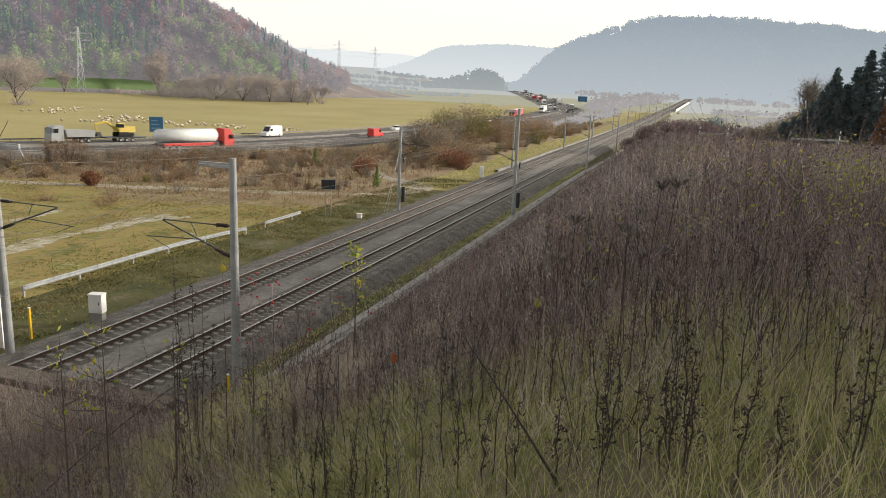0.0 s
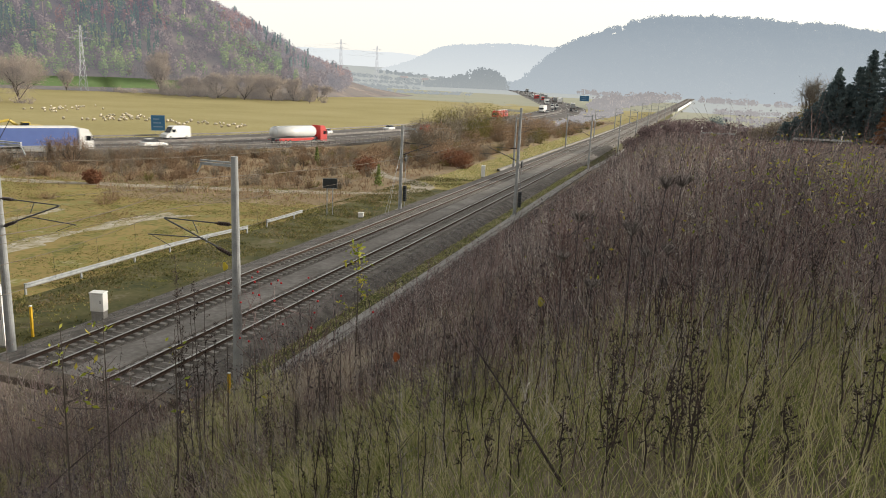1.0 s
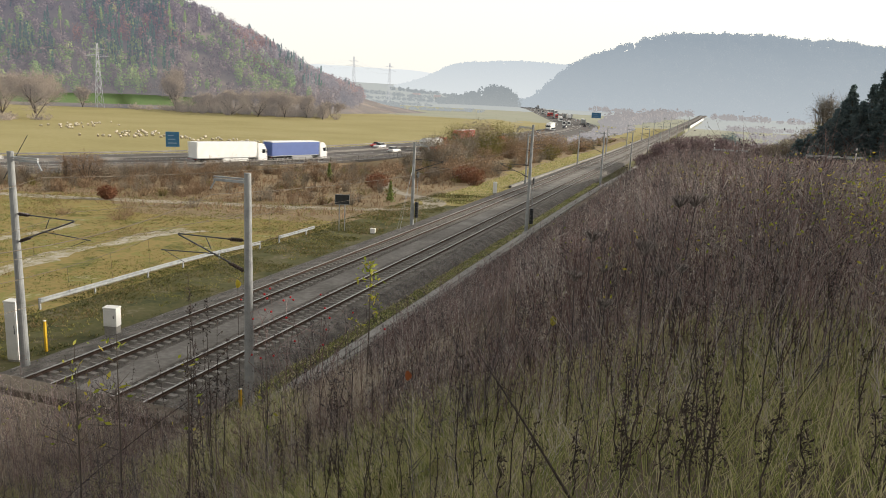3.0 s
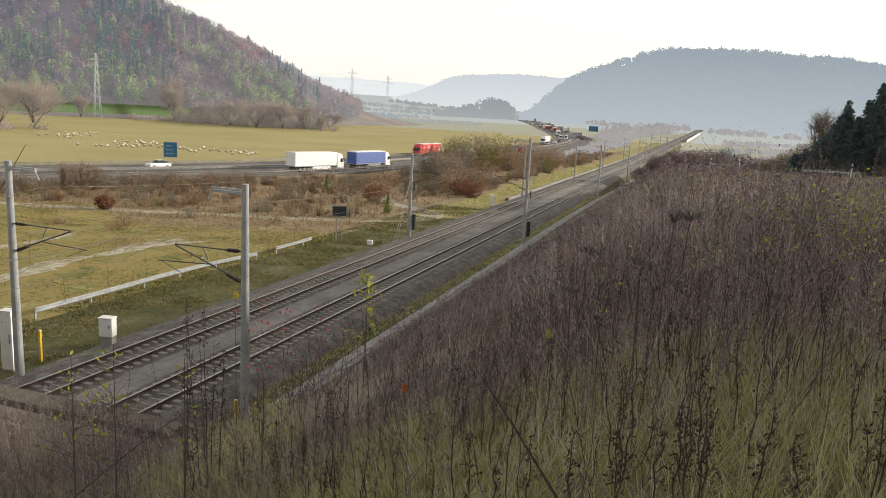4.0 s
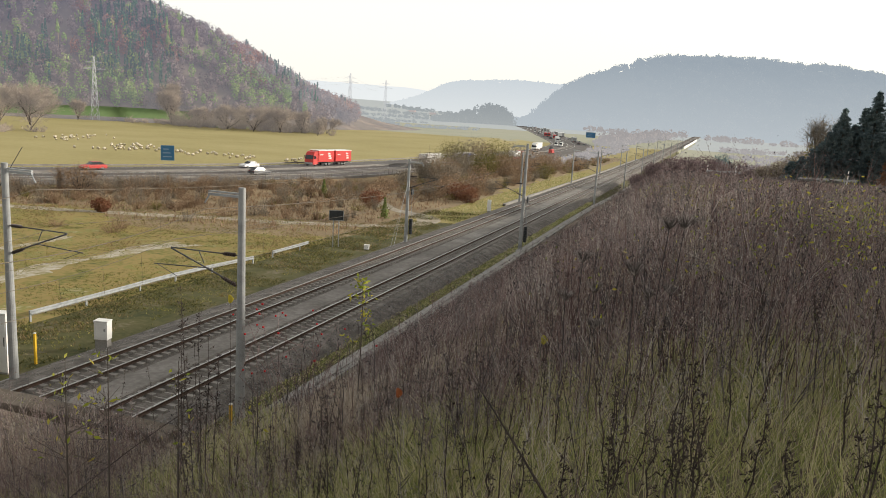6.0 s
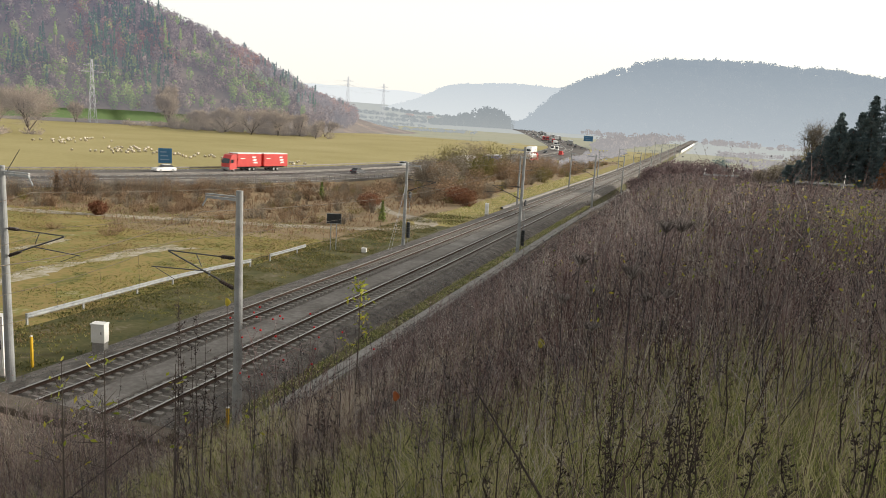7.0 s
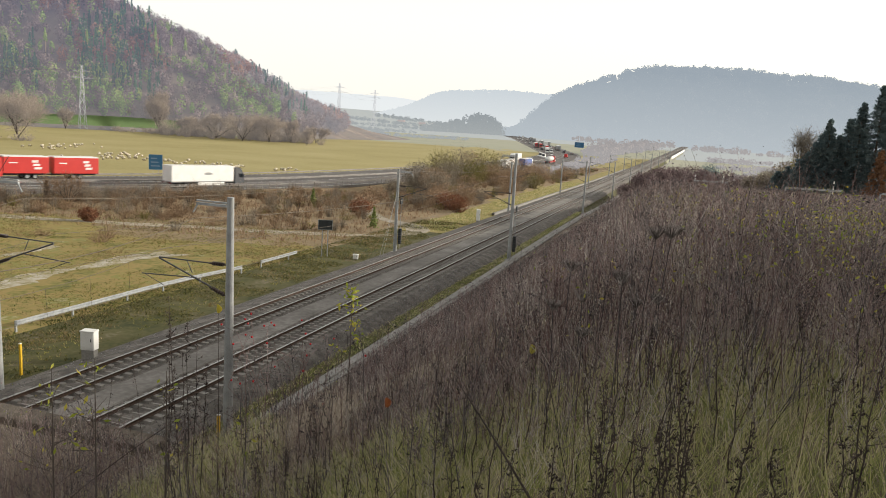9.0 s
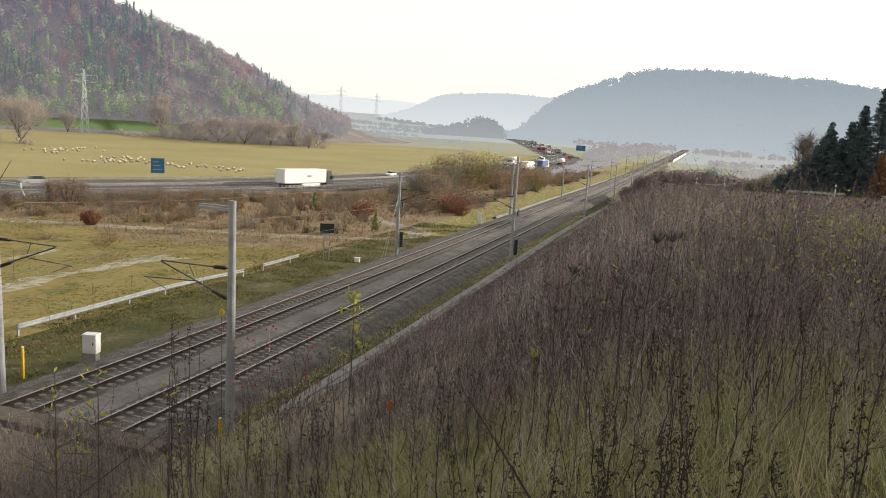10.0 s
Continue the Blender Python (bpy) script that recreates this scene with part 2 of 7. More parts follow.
# ---- ground ----
M_BANK = noise_mat("bank_soil_and_thatch", [(0.08, 0.063, 0.049), (0.15, 0.12, 0.094), (0.21, 0.172, 0.13), (0.30, 0.25, 0.195)], 0.7, 0.95, 0.8, fine=16)
M_MEADOW = noise_mat("thin_autumn_meadow", [(0.085, 0.085, 0.025), (0.185, 0.172, 0.044), (0.29, 0.21, 0.075), (0.205, 0.20, 0.05), (0.42, 0.355, 0.23)], 0.28, 0.95, 0.6, fine=7)
M_FIELD = noise_mat("grazed_field", [(0.28, 0.24, 0.092), (0.34, 0.292, 0.12), (0.385, 0.325, 0.155)], 0.025, 0.95, 0.3, fine=30)
M_GREEN = noise_mat("winter_crop_green", [(0.14, 0.215, 0.085), (0.18, 0.265, 0.11)], 0.02, 0.95, 0.2)
M_VERGE = noise_mat("dark_verge_grass", [(0.03, 0.036, 0.011), (0.07, 0.072, 0.022), (0.10, 0.09, 0.036), (0.18, 0.155, 0.11)], 0.42, 0.95, 0.8, fine=7)
M_SCRUB = noise_mat("brown_scrub_floor", [(0.16, 0.115, 0.065), (0.25, 0.185, 0.105), (0.34, 0.265, 0.15)], 0.15, 0.95, 0.6, fine=16)

M_SUNBANK = noise_mat("yellow_bank_grass", [(0.12, 0.115, 0.035), (0.23, 0.20, 0.06), (0.33, 0.26, 0.10), (0.17, 0.17, 0.05)], 0.5, 0.95, 0.6, fine=9)

# the valley floor far off, its haze also put into the material as emission
M_FARLAND = haze_emit_mat("fields_haze_glow", (0.37, 0.375, 0.34), (0.37, 0.375, 0.34), -20, 20, 0.6, ((0.22, 0.22, 0.10), (0.28, 0.27, 0.13), (0.30, 0.27, 0.16)))
M_FARTHEST = haze_emit_mat("valley_floor_haze_glow", (0.385, 0.41, 0.43), (0.385, 0.41, 0.43), -20, 20, 0.3, ((0.20, 0.21, 0.11), (0.26, 0.26, 0.14), (0.30, 0.27, 0.17)))


def steps(spec):
    out = []
    for a, b, h in spec:
        n = max(1, round((b - a) / h))
        out += [a + (b - a) * i / n for i in range(n)]
    return out + [spec[-1][1]]


def zone(x, y):
    w = noise.noise(Vector((x * 0.06, y * 0.06, 3.0))) * 4
    x -= bend(y)
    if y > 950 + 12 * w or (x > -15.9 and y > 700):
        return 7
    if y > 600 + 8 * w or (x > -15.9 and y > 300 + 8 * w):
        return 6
    if x > -15.9 or (y < PORTAL_Y and x > -60):
        return 0
    if x > -18.5:
        return 4
    if x > -36.0 - 0.4 * sst(110, 200, y) + 0.6 * w:
        return 8 if y > 96 + 2 * w and x < -28 else 4
    if x > -84 - 0.12 * max(0, y - 30) + 2 * w and y < 76 + 2 * w:
        return 1
    if x > -95 and y < 260:
        return 5
    if x > -62 and y < 420:
        return 5
    if x < -300 and 440 + 0.05 * (x + 300) < y < 620:
        return 3
    return 2


XS = steps([(-4000, -1500, 500), (-1500, -600, 60), (-600, -150, 15), (-150, -60, 3), (-60, -30, 1.5), (-30, -19, 2), (-19, 8, 0.5), (8, 40, 2), (40, 160, 10), (160, 1000, 70), (1000, 4000, 500)])
YS = steps([(-400, -40, 60), (-40, -4, 4), (-4, 9.2, 0.6), (9.2, 9.6, 0.4), (9.6, 60, 0.8), (60, 130, 2), (130, 300, 4), (300, 700, 20), (700, 1500, 80), (1500, 4900, 425)])
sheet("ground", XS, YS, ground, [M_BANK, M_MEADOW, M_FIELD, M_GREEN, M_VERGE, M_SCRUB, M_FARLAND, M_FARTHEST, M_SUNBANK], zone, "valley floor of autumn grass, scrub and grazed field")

# ---- railway ----
X1 = -26.18                     # left rail of the far track
RAILS = (X1, X1 + 1.505, X1 + 4.7, X1 + 6.205)


def along(name, prof, mat, ys, parent=None, label="", kind="", closed=False, smooth=False, sink=0.0):
    """A profile of (x, z over rail level) drawn along the railway."""
    n = len(prof)
    verts = [(x + bend(y), y, zr(y) + z - sink * drop(y)) for y in ys for x, z in prof]
    faces = []
    m = n if closed else n - 1
    for j in range(len(ys) - 1):
        for i in range(m):
            k = (i + 1) % n
            faces.append((j * n + i, j * n + k, (j + 1) * n + k, (j + 1) * n + i))
    ob = raw(name, verts, faces, mat, parent, smooth=smooth)
    return tagged(ob, label, "", "", kind)


RY = steps([(PORTAL_Y, 60, 3), (60, 300, 8), (300, 1200, 30)])
bed = along("ballast_bed", [(X1 - 3.2, -0.86), (X1 - 2.2, -0.62), (X1 - 1.0, -0.29), (X1 + 7.2, -0.29), (X1 + 7.8, -0.55), (X1 + 8.3, -0.9)], M_BALLAST, RY,
            label="grey broken-stone ballast bed under two railway tracks", kind="structure")
along("track_slab", [(X1 + 2.25, -0.285), (X1 + 2.3, -0.235), (X1 + 3.9, -0.235), (X1 + 3.95, -0.285)], M_SLAB, RY, bed, "flat grey concrete strip between the tracks")
along("cable_trough", [(-16.6, -0.85), (-16.6, -0.58), (-16.05, -0.58), (-16.05, -0.64), (-15.7, -0.64), (-15.7, -0.85)], M_CONC, RY,
      label="pale concrete cable trough along the foot of the bank", kind="structure", sink=1.0)
along("cable_trough", [(X1 - 3.75, -0.95), (X1 - 3.75, -0.5), (X1 - 3.3, -0.5), (X1 - 3.3, -0.9)], M_CONC, steps([(128, 300, 8), (300, 420, 30)]),
      label="pale concrete cable trough beside the far track", kind="structure")

HEAD = [(-0.036, -0.03), (-0.036, -0.004), (-0.03, 0.0), (0.03, 0.0), (0.036, -0.004), (0.036, -0.03)]
WEB = [(-0.036, -0.031), (-0.010, -0.045), (-0.010, -0.14), (-0.075, -0.158), (-0.075, -0.172), (0.075, -0.172), (0.075, -0.158), (0.010, -0.14), (0.010, -0.045), (0.036, -0.031)]
for k in (0, 2):
    track = empty("railway_track", pose(0, 0, 0), "straight railway track with polished rails on concrete sleepers", "railway track", "two tracks")
    for x in RAILS[k:k + 2]:
        rail = along("rail", [(x + a, b) for a, b in WEB], M_RUST, RY, track, closed=True)
        along("rail_head", [(x + a, b) for a, b in HEAD], M_RAIL, RY, rail, "polished running surface")
    mid = 0.5 * (RAILS[k] + RAILS[k + 1])
    bm = bmesh.new()
    for e in (-1, 1):
        vs = box(bm, e * 0.8 - 0.42, e * 0.8 + 0.42, -0.15, 0.15, -0.2, 0.0)
        for v in vs:
            if v.co.z > -0.05:
                v.co.y *= 0.8
    box(bm, -0.4, 0.4, -0.05, 0.05, -0.18, -0.10)
    sl = part("sleeper", bm, M_SLEEPER, track)
    sl.matrix_basis = pose(mid, PORTAL_Y + 0.4, zr(PORTAL_Y) - 0.175)
    n = 280
    for i in range(1, n):
        y = PORTAL_Y + 0.4 + i * 0.63
        o = new("sleeper", sl.data)
        o.parent = track
        o.matrix_basis = pose(mid + bend(y), y, zr(y) - 0.175)
    sv, sf = [], []
    for i in range(n, 620):
        y = PORTAL_Y + 0.4 + i * 0.63
        z = zr(y) - 0.175
        b0 = len(sv)
        mx = mid + bend(y)
        for zz in (z - 0.2, z):
            sv += [(mx - 1.28, y - 0.12, zz), (mx + 1.28, y - 0.12, zz), (mx + 1.28, y + 0.12, zz), (mx - 1.28, y + 0.12, zz)]
        sf += [(b0 + 4, b0 + 5, b0 + 6, b0 + 7), (b0, b0 + 1, b0 + 5, b0 + 4), (b0 + 1, b0 + 2, b0 + 6, b0 + 5), (b0 + 2, b0 + 3, b0 + 7, b0 + 6), (b0 + 3, b0, b0 + 4, b0 + 7)]
    tagged(raw("distant_sleeper_run", sv, sf, M_SLEEPER, track), kind="stuff")

# tunnel portal over which the camera's bank is heaped
bm = bmesh.new()
for a, b, lo in ((-48, -31.5, -1.0), (-14.6, -7.2, -0.8)):
    box(bm, a, b, PORTAL_Y + 0.0, PORTAL_Y + 0.36, lo, 6.75)
box(bm, -31.5, -14.6, PORTAL_Y + 0.0, PORTAL_Y + 0.36, 5.9, 6.75)
portal = tagged(link("wall_portal", bm, M_MOSSCONC), "weathered concrete headwall over the railway", "", "", "structure")
bm = bmesh.new()
box(bm, -48.2, -7.4, PORTAL_Y - 0.05, PORTAL_Y + 0.42, 6.754, 6.92, 0.03)
part("coping", bm, M_MOSSCONC, portal)


along("bridge_parapet", [(-16.2, -0.9), (-16.2, 1.3), (-15.8, 1.3), (-15.8, -0.9)], M_WHITE, steps([(640, 960, 20)]), label="pale concrete parapet of a distant railway bridge", kind="structure")


# ---- overhead line masts ----
def mast(x, y, side, height, kind=0):
    """A concrete mast with a hinged cantilever; side: +1 reaches to the right, -1 to the left."""
    deep = drop(y) if side < 0 else 0.0
    z0 = zr(y) - 0.9 - deep
    t = empty("overhead_line_mast", pose(x + bend(y), y, z0), "grey spun-concrete overhead line mast beside the railway", "catenary mast", "overhead line masts")
    h = height + 0.9 + deep
    bm = bmesh.new()
    tube(bm, (0, 0, 0), (0, 0, h), 0.21, 0.14, 16)
    part("pole", bm, M_POLE, t, smooth=False)
    bm = bmesh.new()
    box(bm, -0.45, 0.45, -0.45, 0.45, -0.6, 0.12, 0.03)
    part("foundation", bm, M_CONC, t)
    # feeder bracket away from or over the track near the top
    bm = bmesh.new()
    box(bm, min(0, side * 1.55), max(0, side * 1.55), -0.05, 0.05, h - 0.42, h - 0.32)
    box(bm, min(0, side * 1.55), max(0, side * 1.55), -0.05, 0.05, h - 0.28, h - 0.22)
    tube(bm, (side * 1.5, 0, h - 0.38), (side * 1.72, 0, h - 0.75), 0.035, 0.035, 8)
    br = part("feeder_bracket", bm, M_STEEL, t)
    if y < 30 and side > 0:
        bm = bmesh.new()
        tube(bm, (-0.6, 0.1, h - 1.3), (0.95, 0.1, h + 0.75), 0.022, 0.012, 6)
        part("slanting_rod", bm, M_DARK, t, "thin dark slanting rod")
    # hinged cantilever: top tube, strut, registration arm
    base = 0.9 + deep
    zt, zb_, reach = base + 6.55, base + 5.25, 3.35
    cz = base + 5.3
    cant = new("cantilever", None)
    bm = bmesh.new()
    tube(bm, (side * 0.9, 0, zt), (side * reach, 0, zt - 0.02), 0.028, 0.028, 8)
    tube(bm, (side * 0.85, 0, zb_ + 0.32), (side * reach, 0, zt - 0.05), 0.035, 0.035, 8)
    tube(bm, (side * 1.75, 0, zb_ + 0.78), (side * 2.0, 0, zt - 0.02), 0.018, 0.018, 6)
    tube(bm, (side * 1.55, 0, zb_ + 0.62), (side * 4.2, 0, zb_ + 0.50), 0.024, 0.024, 6)
    tube(bm, (side * 4.05, 0, zb_ + 0.50), (side * 3.1, 0, cz + 0.05), 0.014, 0.014, 6)
    bpy.data.objects.remove(cant)
    cant = part("cantilever", bm, M_ARM, t)
    for za, zb2 in ((zt, zt), (zb_ + 0.02, zb_ + 0.30)):
        bm = bmesh.new()
        tube(bm, (side * 0.12, 0, za), (side * 0.3, 0, za + (zb2 - za) * 0.2), 0.03, 0.03, 8)
        for i in range(5):
            u = 0.3 + 0.11 * i
            zc = za + (zb2 - za) * (u - 0.12) / 0.75
            tube(bm, (side * u, 0, zc), (side * (u + 0.05), 0, zc + 0.01), 0.085, 0.085, 10)
        tube(bm, (side * 0.25, 0, za), (side * 0.92, 0, zb2), 0.04, 0.04, 8)
        part("insulator", bm, M_CERAMIC, cant, "dark ribbed insulator")
    return t


XL, XR = X1 - 2.6, X1 + 9.5
LM = (26.0, 77.3, 136.0, 199.6, 261.9, 330.0, 400.0, 470.0, 540.0, 610.0)
RM = (26.0, 80.9, 148.4, 216.6, 285.0, 352.0, 420.0, 490.0, 560.0, 630.0)
for y in LM:
    mast(XL, y, 1, 9.35 if y < 30 else 8.4)
for y in RM:
    mast(XR, y, -1, {26.0: 9.3, 80.9: 10.9, 148.4: 9.25}.get(y, 8.3))

def tension_gear(x, y, side):
    """Weight stack, pulley and back stays that keep the wires taut."""
    z0 = zr(y) - 0.85
    t = empty("wire_tensioner", pose(x, y, z0), "dark weight stack and pulley tensioning the overhead wires", "wire tensioner", "wire tensioners")
    for k in range(9):
        bm = bmesh.new()
        tube(bm, (0.42, 0.25, 1.0 + 0.19 * k), (0.42, 0.25, 1.17 + 0.19 * k), 0.2, 0.2, 12)
        part("weight_disc", bm, M_DARK, t)
    bm = bmesh.new()
    tube(bm, (0.42, 0.25, 0.2), (0.42, 0.25, 5.6), 0.02, 0.02, 6)
    part("guide_rod", bm, M_STEEL, t)
    bm = bmesh.new()
    tube(bm, (0.36, 0.25, 5.7), (0.48, 0.25, 5.7), 0.35, 0.35, 16)
    part("pulley", bm, M_DARK, t)
    for dy in (3.6, 4.6):
        bm = bmesh.new()
        tube(bm, (0, 0, 7.2 - 0.5 * (dy - 3.6)), (0, dy * side, 0.0), 0.014, 0.014, 6)
        part("stay", bm, M_STEEL, t)


tension_gear(XL, 77.3, -1)
tension_gear(XR, 80.9, 1)

# wires of both tracks and the feeder lines
for xm, side, ys, off in ((XL, 1, LM, 0), (XR, -1, RM, 1)):
    cat = empty("overhead_wires", pose(0, 0, 0), "thin overhead contact and carrier wires", "overhead wires", "overhead wires")
    ys2 = (-40.0,) + ys
    for nm, dx, hz, sag, rr in (("contact_wire", 3.1, 5.3, 0.03, 0.009), ("carrier_wire", 3.2, 6.9, 0.7, 0.009), ("feeder_wire", 1.7, 8.3, 0.8, 0.014)):
        whole = []
        for a, b in zip(ys2, ys2[1:]):
            if b < 20:
                continue
            a0 = max(a, PORTAL_Y + 0.3)
            pts = []
            for i in range(11):
                y = a0 + (b - a0) * i / 10
                u = i / 10
                pts.append((xm + side * dx + bend(y), y, zr(y) + hz - 4 * sag * u * (1 - u)))
            whole += pts[1:] if whole else pts
        line = bpy.data.curves.new(nm, "CURVE")
        line.dimensions, line.bevel_depth, line.bevel_resolution = "3D", rr, 0
        sp_ = line.splines.new("POLY")
        sp_.points.add(len(whole) - 1)
        for q_, w_ in zip(sp_.points, whole):
            q_.co = (*w_, 1)
        line.materials.append(M_WIRE)
        new(nm, line).parent = cat
    bm = bmesh.new()
    for a, b in zip(ys2, ys2[1:]):
        if b < 20:
            continue
        a0 = max(a, PORTAL_Y + 0.3)
        for i in range(1, 8):
            u = i / 8
            y = a0 + (b - a0) * u
            tube(bm, (xm + side * 3.12 + bend(y), y, zr(y) + 5.3), (xm + side * 3.18 + bend(y), y, zr(y) + 6.9 - 2.8 * u * (1 - u)), 0.006, 0.006, 4, False)
    part("dropper", bm, M_WIRE, cat)

# ---- motorway ----
MW = spline([(-182, -40, 0), (-158, 10, 0), (-138, 50, 0), (-124, 80, 0), (-115, 100, 0), (-105.5, 125, 0), (-98, 150, 0), (-91.5, 184, 0), (-86, 260, 0), (-80, 400, 0),
             (-79, 500, 0), (-88, 590, 0), (-120, 720, 0), (-195, 1000, 0), (-344, 1550, 0), (-560, 2700, 0)], 5.0)


def mwz(p):
    return zr(p.y) - 1.5


motorway = ribbon("road_motorway", MW, -15.5, 15.5, 0.0, M_ASPHALT, "grey asphalt dual carriageway with guard rails", fz=mwz, skirt=0.9)
M_LINE = noise_mat("road_marking", [(0.6, 0.6, 0.57), (0.75, 0.75, 0.72)], 0.5, 0.7)
for o in (-14.2, -2.6, 2.6, 14.2):
    ribbon("edge_line", MW, o - 0.1, o + 0.1, 0.006, M_LINE, fz=mwz, parent=motorway)



# ---- plant helpers ----
rng = np.random.default_rng(7)


class Heap:
    """Collects many small pieces for one mesh."""

    def __init__(self):
        self.v, self.f, self.n = [], [], 0

    def add(self, verts, faces):
        # verts: (count, k, 3); faces: list of index tuples within one piece
        m, k = verts.shape[:2]
        off = self.n + np.arange(m)[:, None] * k
        for f in faces:
            self.f.append((off + np.array(f)[None, :]).astype(np.int32))
        self.v.append(verts.reshape(-1, 3))
        self.n += m * k

    def mesh(self, name, mat, parent=None, label="", category="", kind="", smooth=False):
        V = np.concatenate(self.v).astype(np.float32)
        sizes = np.concatenate([np.full(len(f), f.shape[1], np.int32) for f in self.f])
        loops = np.concatenate([f.ravel() for f in self.f])
        me = bpy.data.meshes.new(name)
        me.vertices.add(len(V))
        me.vertices.foreach_set("co", V.ravel())
        me.loops.add(len(loops))
        me.loops.foreach_set("vertex_index", loops)
        me.polygons.add(len(sizes))
        me.polygons.foreach_set("loop_start", np.concatenate([[0], np.cumsum(sizes)[:-1]]).astype(np.int32))
        me.polygons.foreach_set("loop_total", sizes)
        me.update(calc_edges=True)
        me.materials.append(mat)
        if smooth:
            me.shade_smooth()
        ob = new(name, me)
        if parent is not None:
            ob.parent = parent
        return tagged(ob, label, category, "", kind)

    def sticks(self, a, b, r0, r1):
        a, b = np.asarray(a, float), np.asarray(b, float)
        d = b - a
        d /= np.linalg.norm(d, axis=1, keepdims=True) + 1e-9
        ref = np.where(np.abs(d[:, 2:3]) > 0.9, [[1.0, 0, 0]], [[0, 0, 1.0]])
        u = np.cross(d, ref)
        u /= np.linalg.norm(u, axis=1, keepdims=True) + 1e-9
        w = np.cross(d, u)
        r0 = np.broadcast_to(np.asarray(r0, float), (len(a),))[:, None]
        r1 = np.broadcast_to(np.asarray(r1, float), (len(a),))[:, None]
        V = np.empty((len(a), 6, 3))
        for k in range(3):
            c, s = math.cos(2.094 * k), math.sin(2.094 * k)
            V[:, k] = a + (u * c + w * s) * r0
            V[:, 3 + k] = b + (u * c + w * s) * r1
        self.add(V, [(0, 1, 4, 3), (1, 2, 5, 4), (2, 0, 3, 5)])

    def pipe(self, pts, r):
        """One connected bent rod through pts."""
        pts = np.asarray(pts, float)
        k = len(pts)
        d = np.gradient(pts, axis=0)
        d /= np.linalg.norm(d, axis=1, keepdims=True) + 1e-9
        u = np.cross(d, [[0.31, 0.94, 0.1]])
        u /= np.linalg.norm(u, axis=1, keepdims=True) + 1e-9
        w = np.cross(d, u)
        V = np.concatenate([pts[:, None] + (u[:, None] * math.cos(2.094 * i) + w[:, None] * math.sin(2.094 * i)) * np.asarray(r)[:, None, None] for i in range(3)], 1)
        self.add(V.reshape(1, k * 3, 3), [(3 * i + a, 3 * i + (a + 1) % 3, 3 * i + 3 + (a + 1) % 3, 3 * i + 3 + a) for i in range(k - 1) for a in range(3)])

    def blades(self, a, tip, width, droop=0.25):
        n = len(a)
        ang = rng.uniform(0, math.pi, n)
        side = np.stack([np.cos(ang), np.sin(ang), np.zeros(n)], 1) * np.asarray(width).reshape(-1, 1)
        mid = a * 0.45 + tip * 0.55
        mid[:, 2] += droop * 0.3 * (tip[:, 2] - a[:, 2])
        V = np.stack([a - side, a + side, mid - side * 0.8, mid + side * 0.8, tip], 1)
        self.add(V, [(0, 1, 3, 2), (2, 3, 4)])

    def leaves(self, c, size, stretch=1.4, flat=0.0):
        n = len(c)
        u = rng.normal(size=(n, 3))
        u /= np.linalg.norm(u, axis=1, keepdims=True)
        w = rng.normal(size=(n, 3))
        w[:, 2] *= 1 - flat
        w -= u * np.sum(u * w, axis=1, keepdims=True)
        w /= np.linalg.norm(w, axis=1, keepdims=True) + 1e-9
        s = np.asarray(size, float).reshape(-1, 1)
        V = np.stack([c - u * s * stretch, c - w * s * 0.6, c + u * s * stretch, c + w * s * 0.6], 1)
        self.add(V, [(0, 1, 2, 3)])

    def scales(self, c, out, size, stretch=1.2, loose=0.35):
        """Leaf clumps lying like scales on a rounded crown, each facing outwards."""
        n = len(c)
        out = out + rng.normal(0, loose, (n, 3))
        u = np.cross(out, rng.normal(size=(n, 3)))
        u /= np.linalg.norm(u, axis=1, keepdims=True) + 1e-9
        w = np.cross(out, u)
        w /= np.linalg.norm(w, axis=1, keepdims=True) + 1e-9
        s = np.asarray(size, float).reshape(-1, 1)
        self.add(np.stack([c - u * s * stretch, c - w * s * 0.8, c + u * s * stretch, c + w * s * 0.8], 1), [(0, 1, 2, 3)])


def ground_np(P):
    return np.array([ground(x, y) for x, y in P])


def unit(n, up=0.3):
    d = rng.normal(size=(n, 3))
    d[:, 2] = np.abs(d[:, 2]) * 0.5 + up
    return d / np.linalg.norm(d, axis=1, keepdims=True)


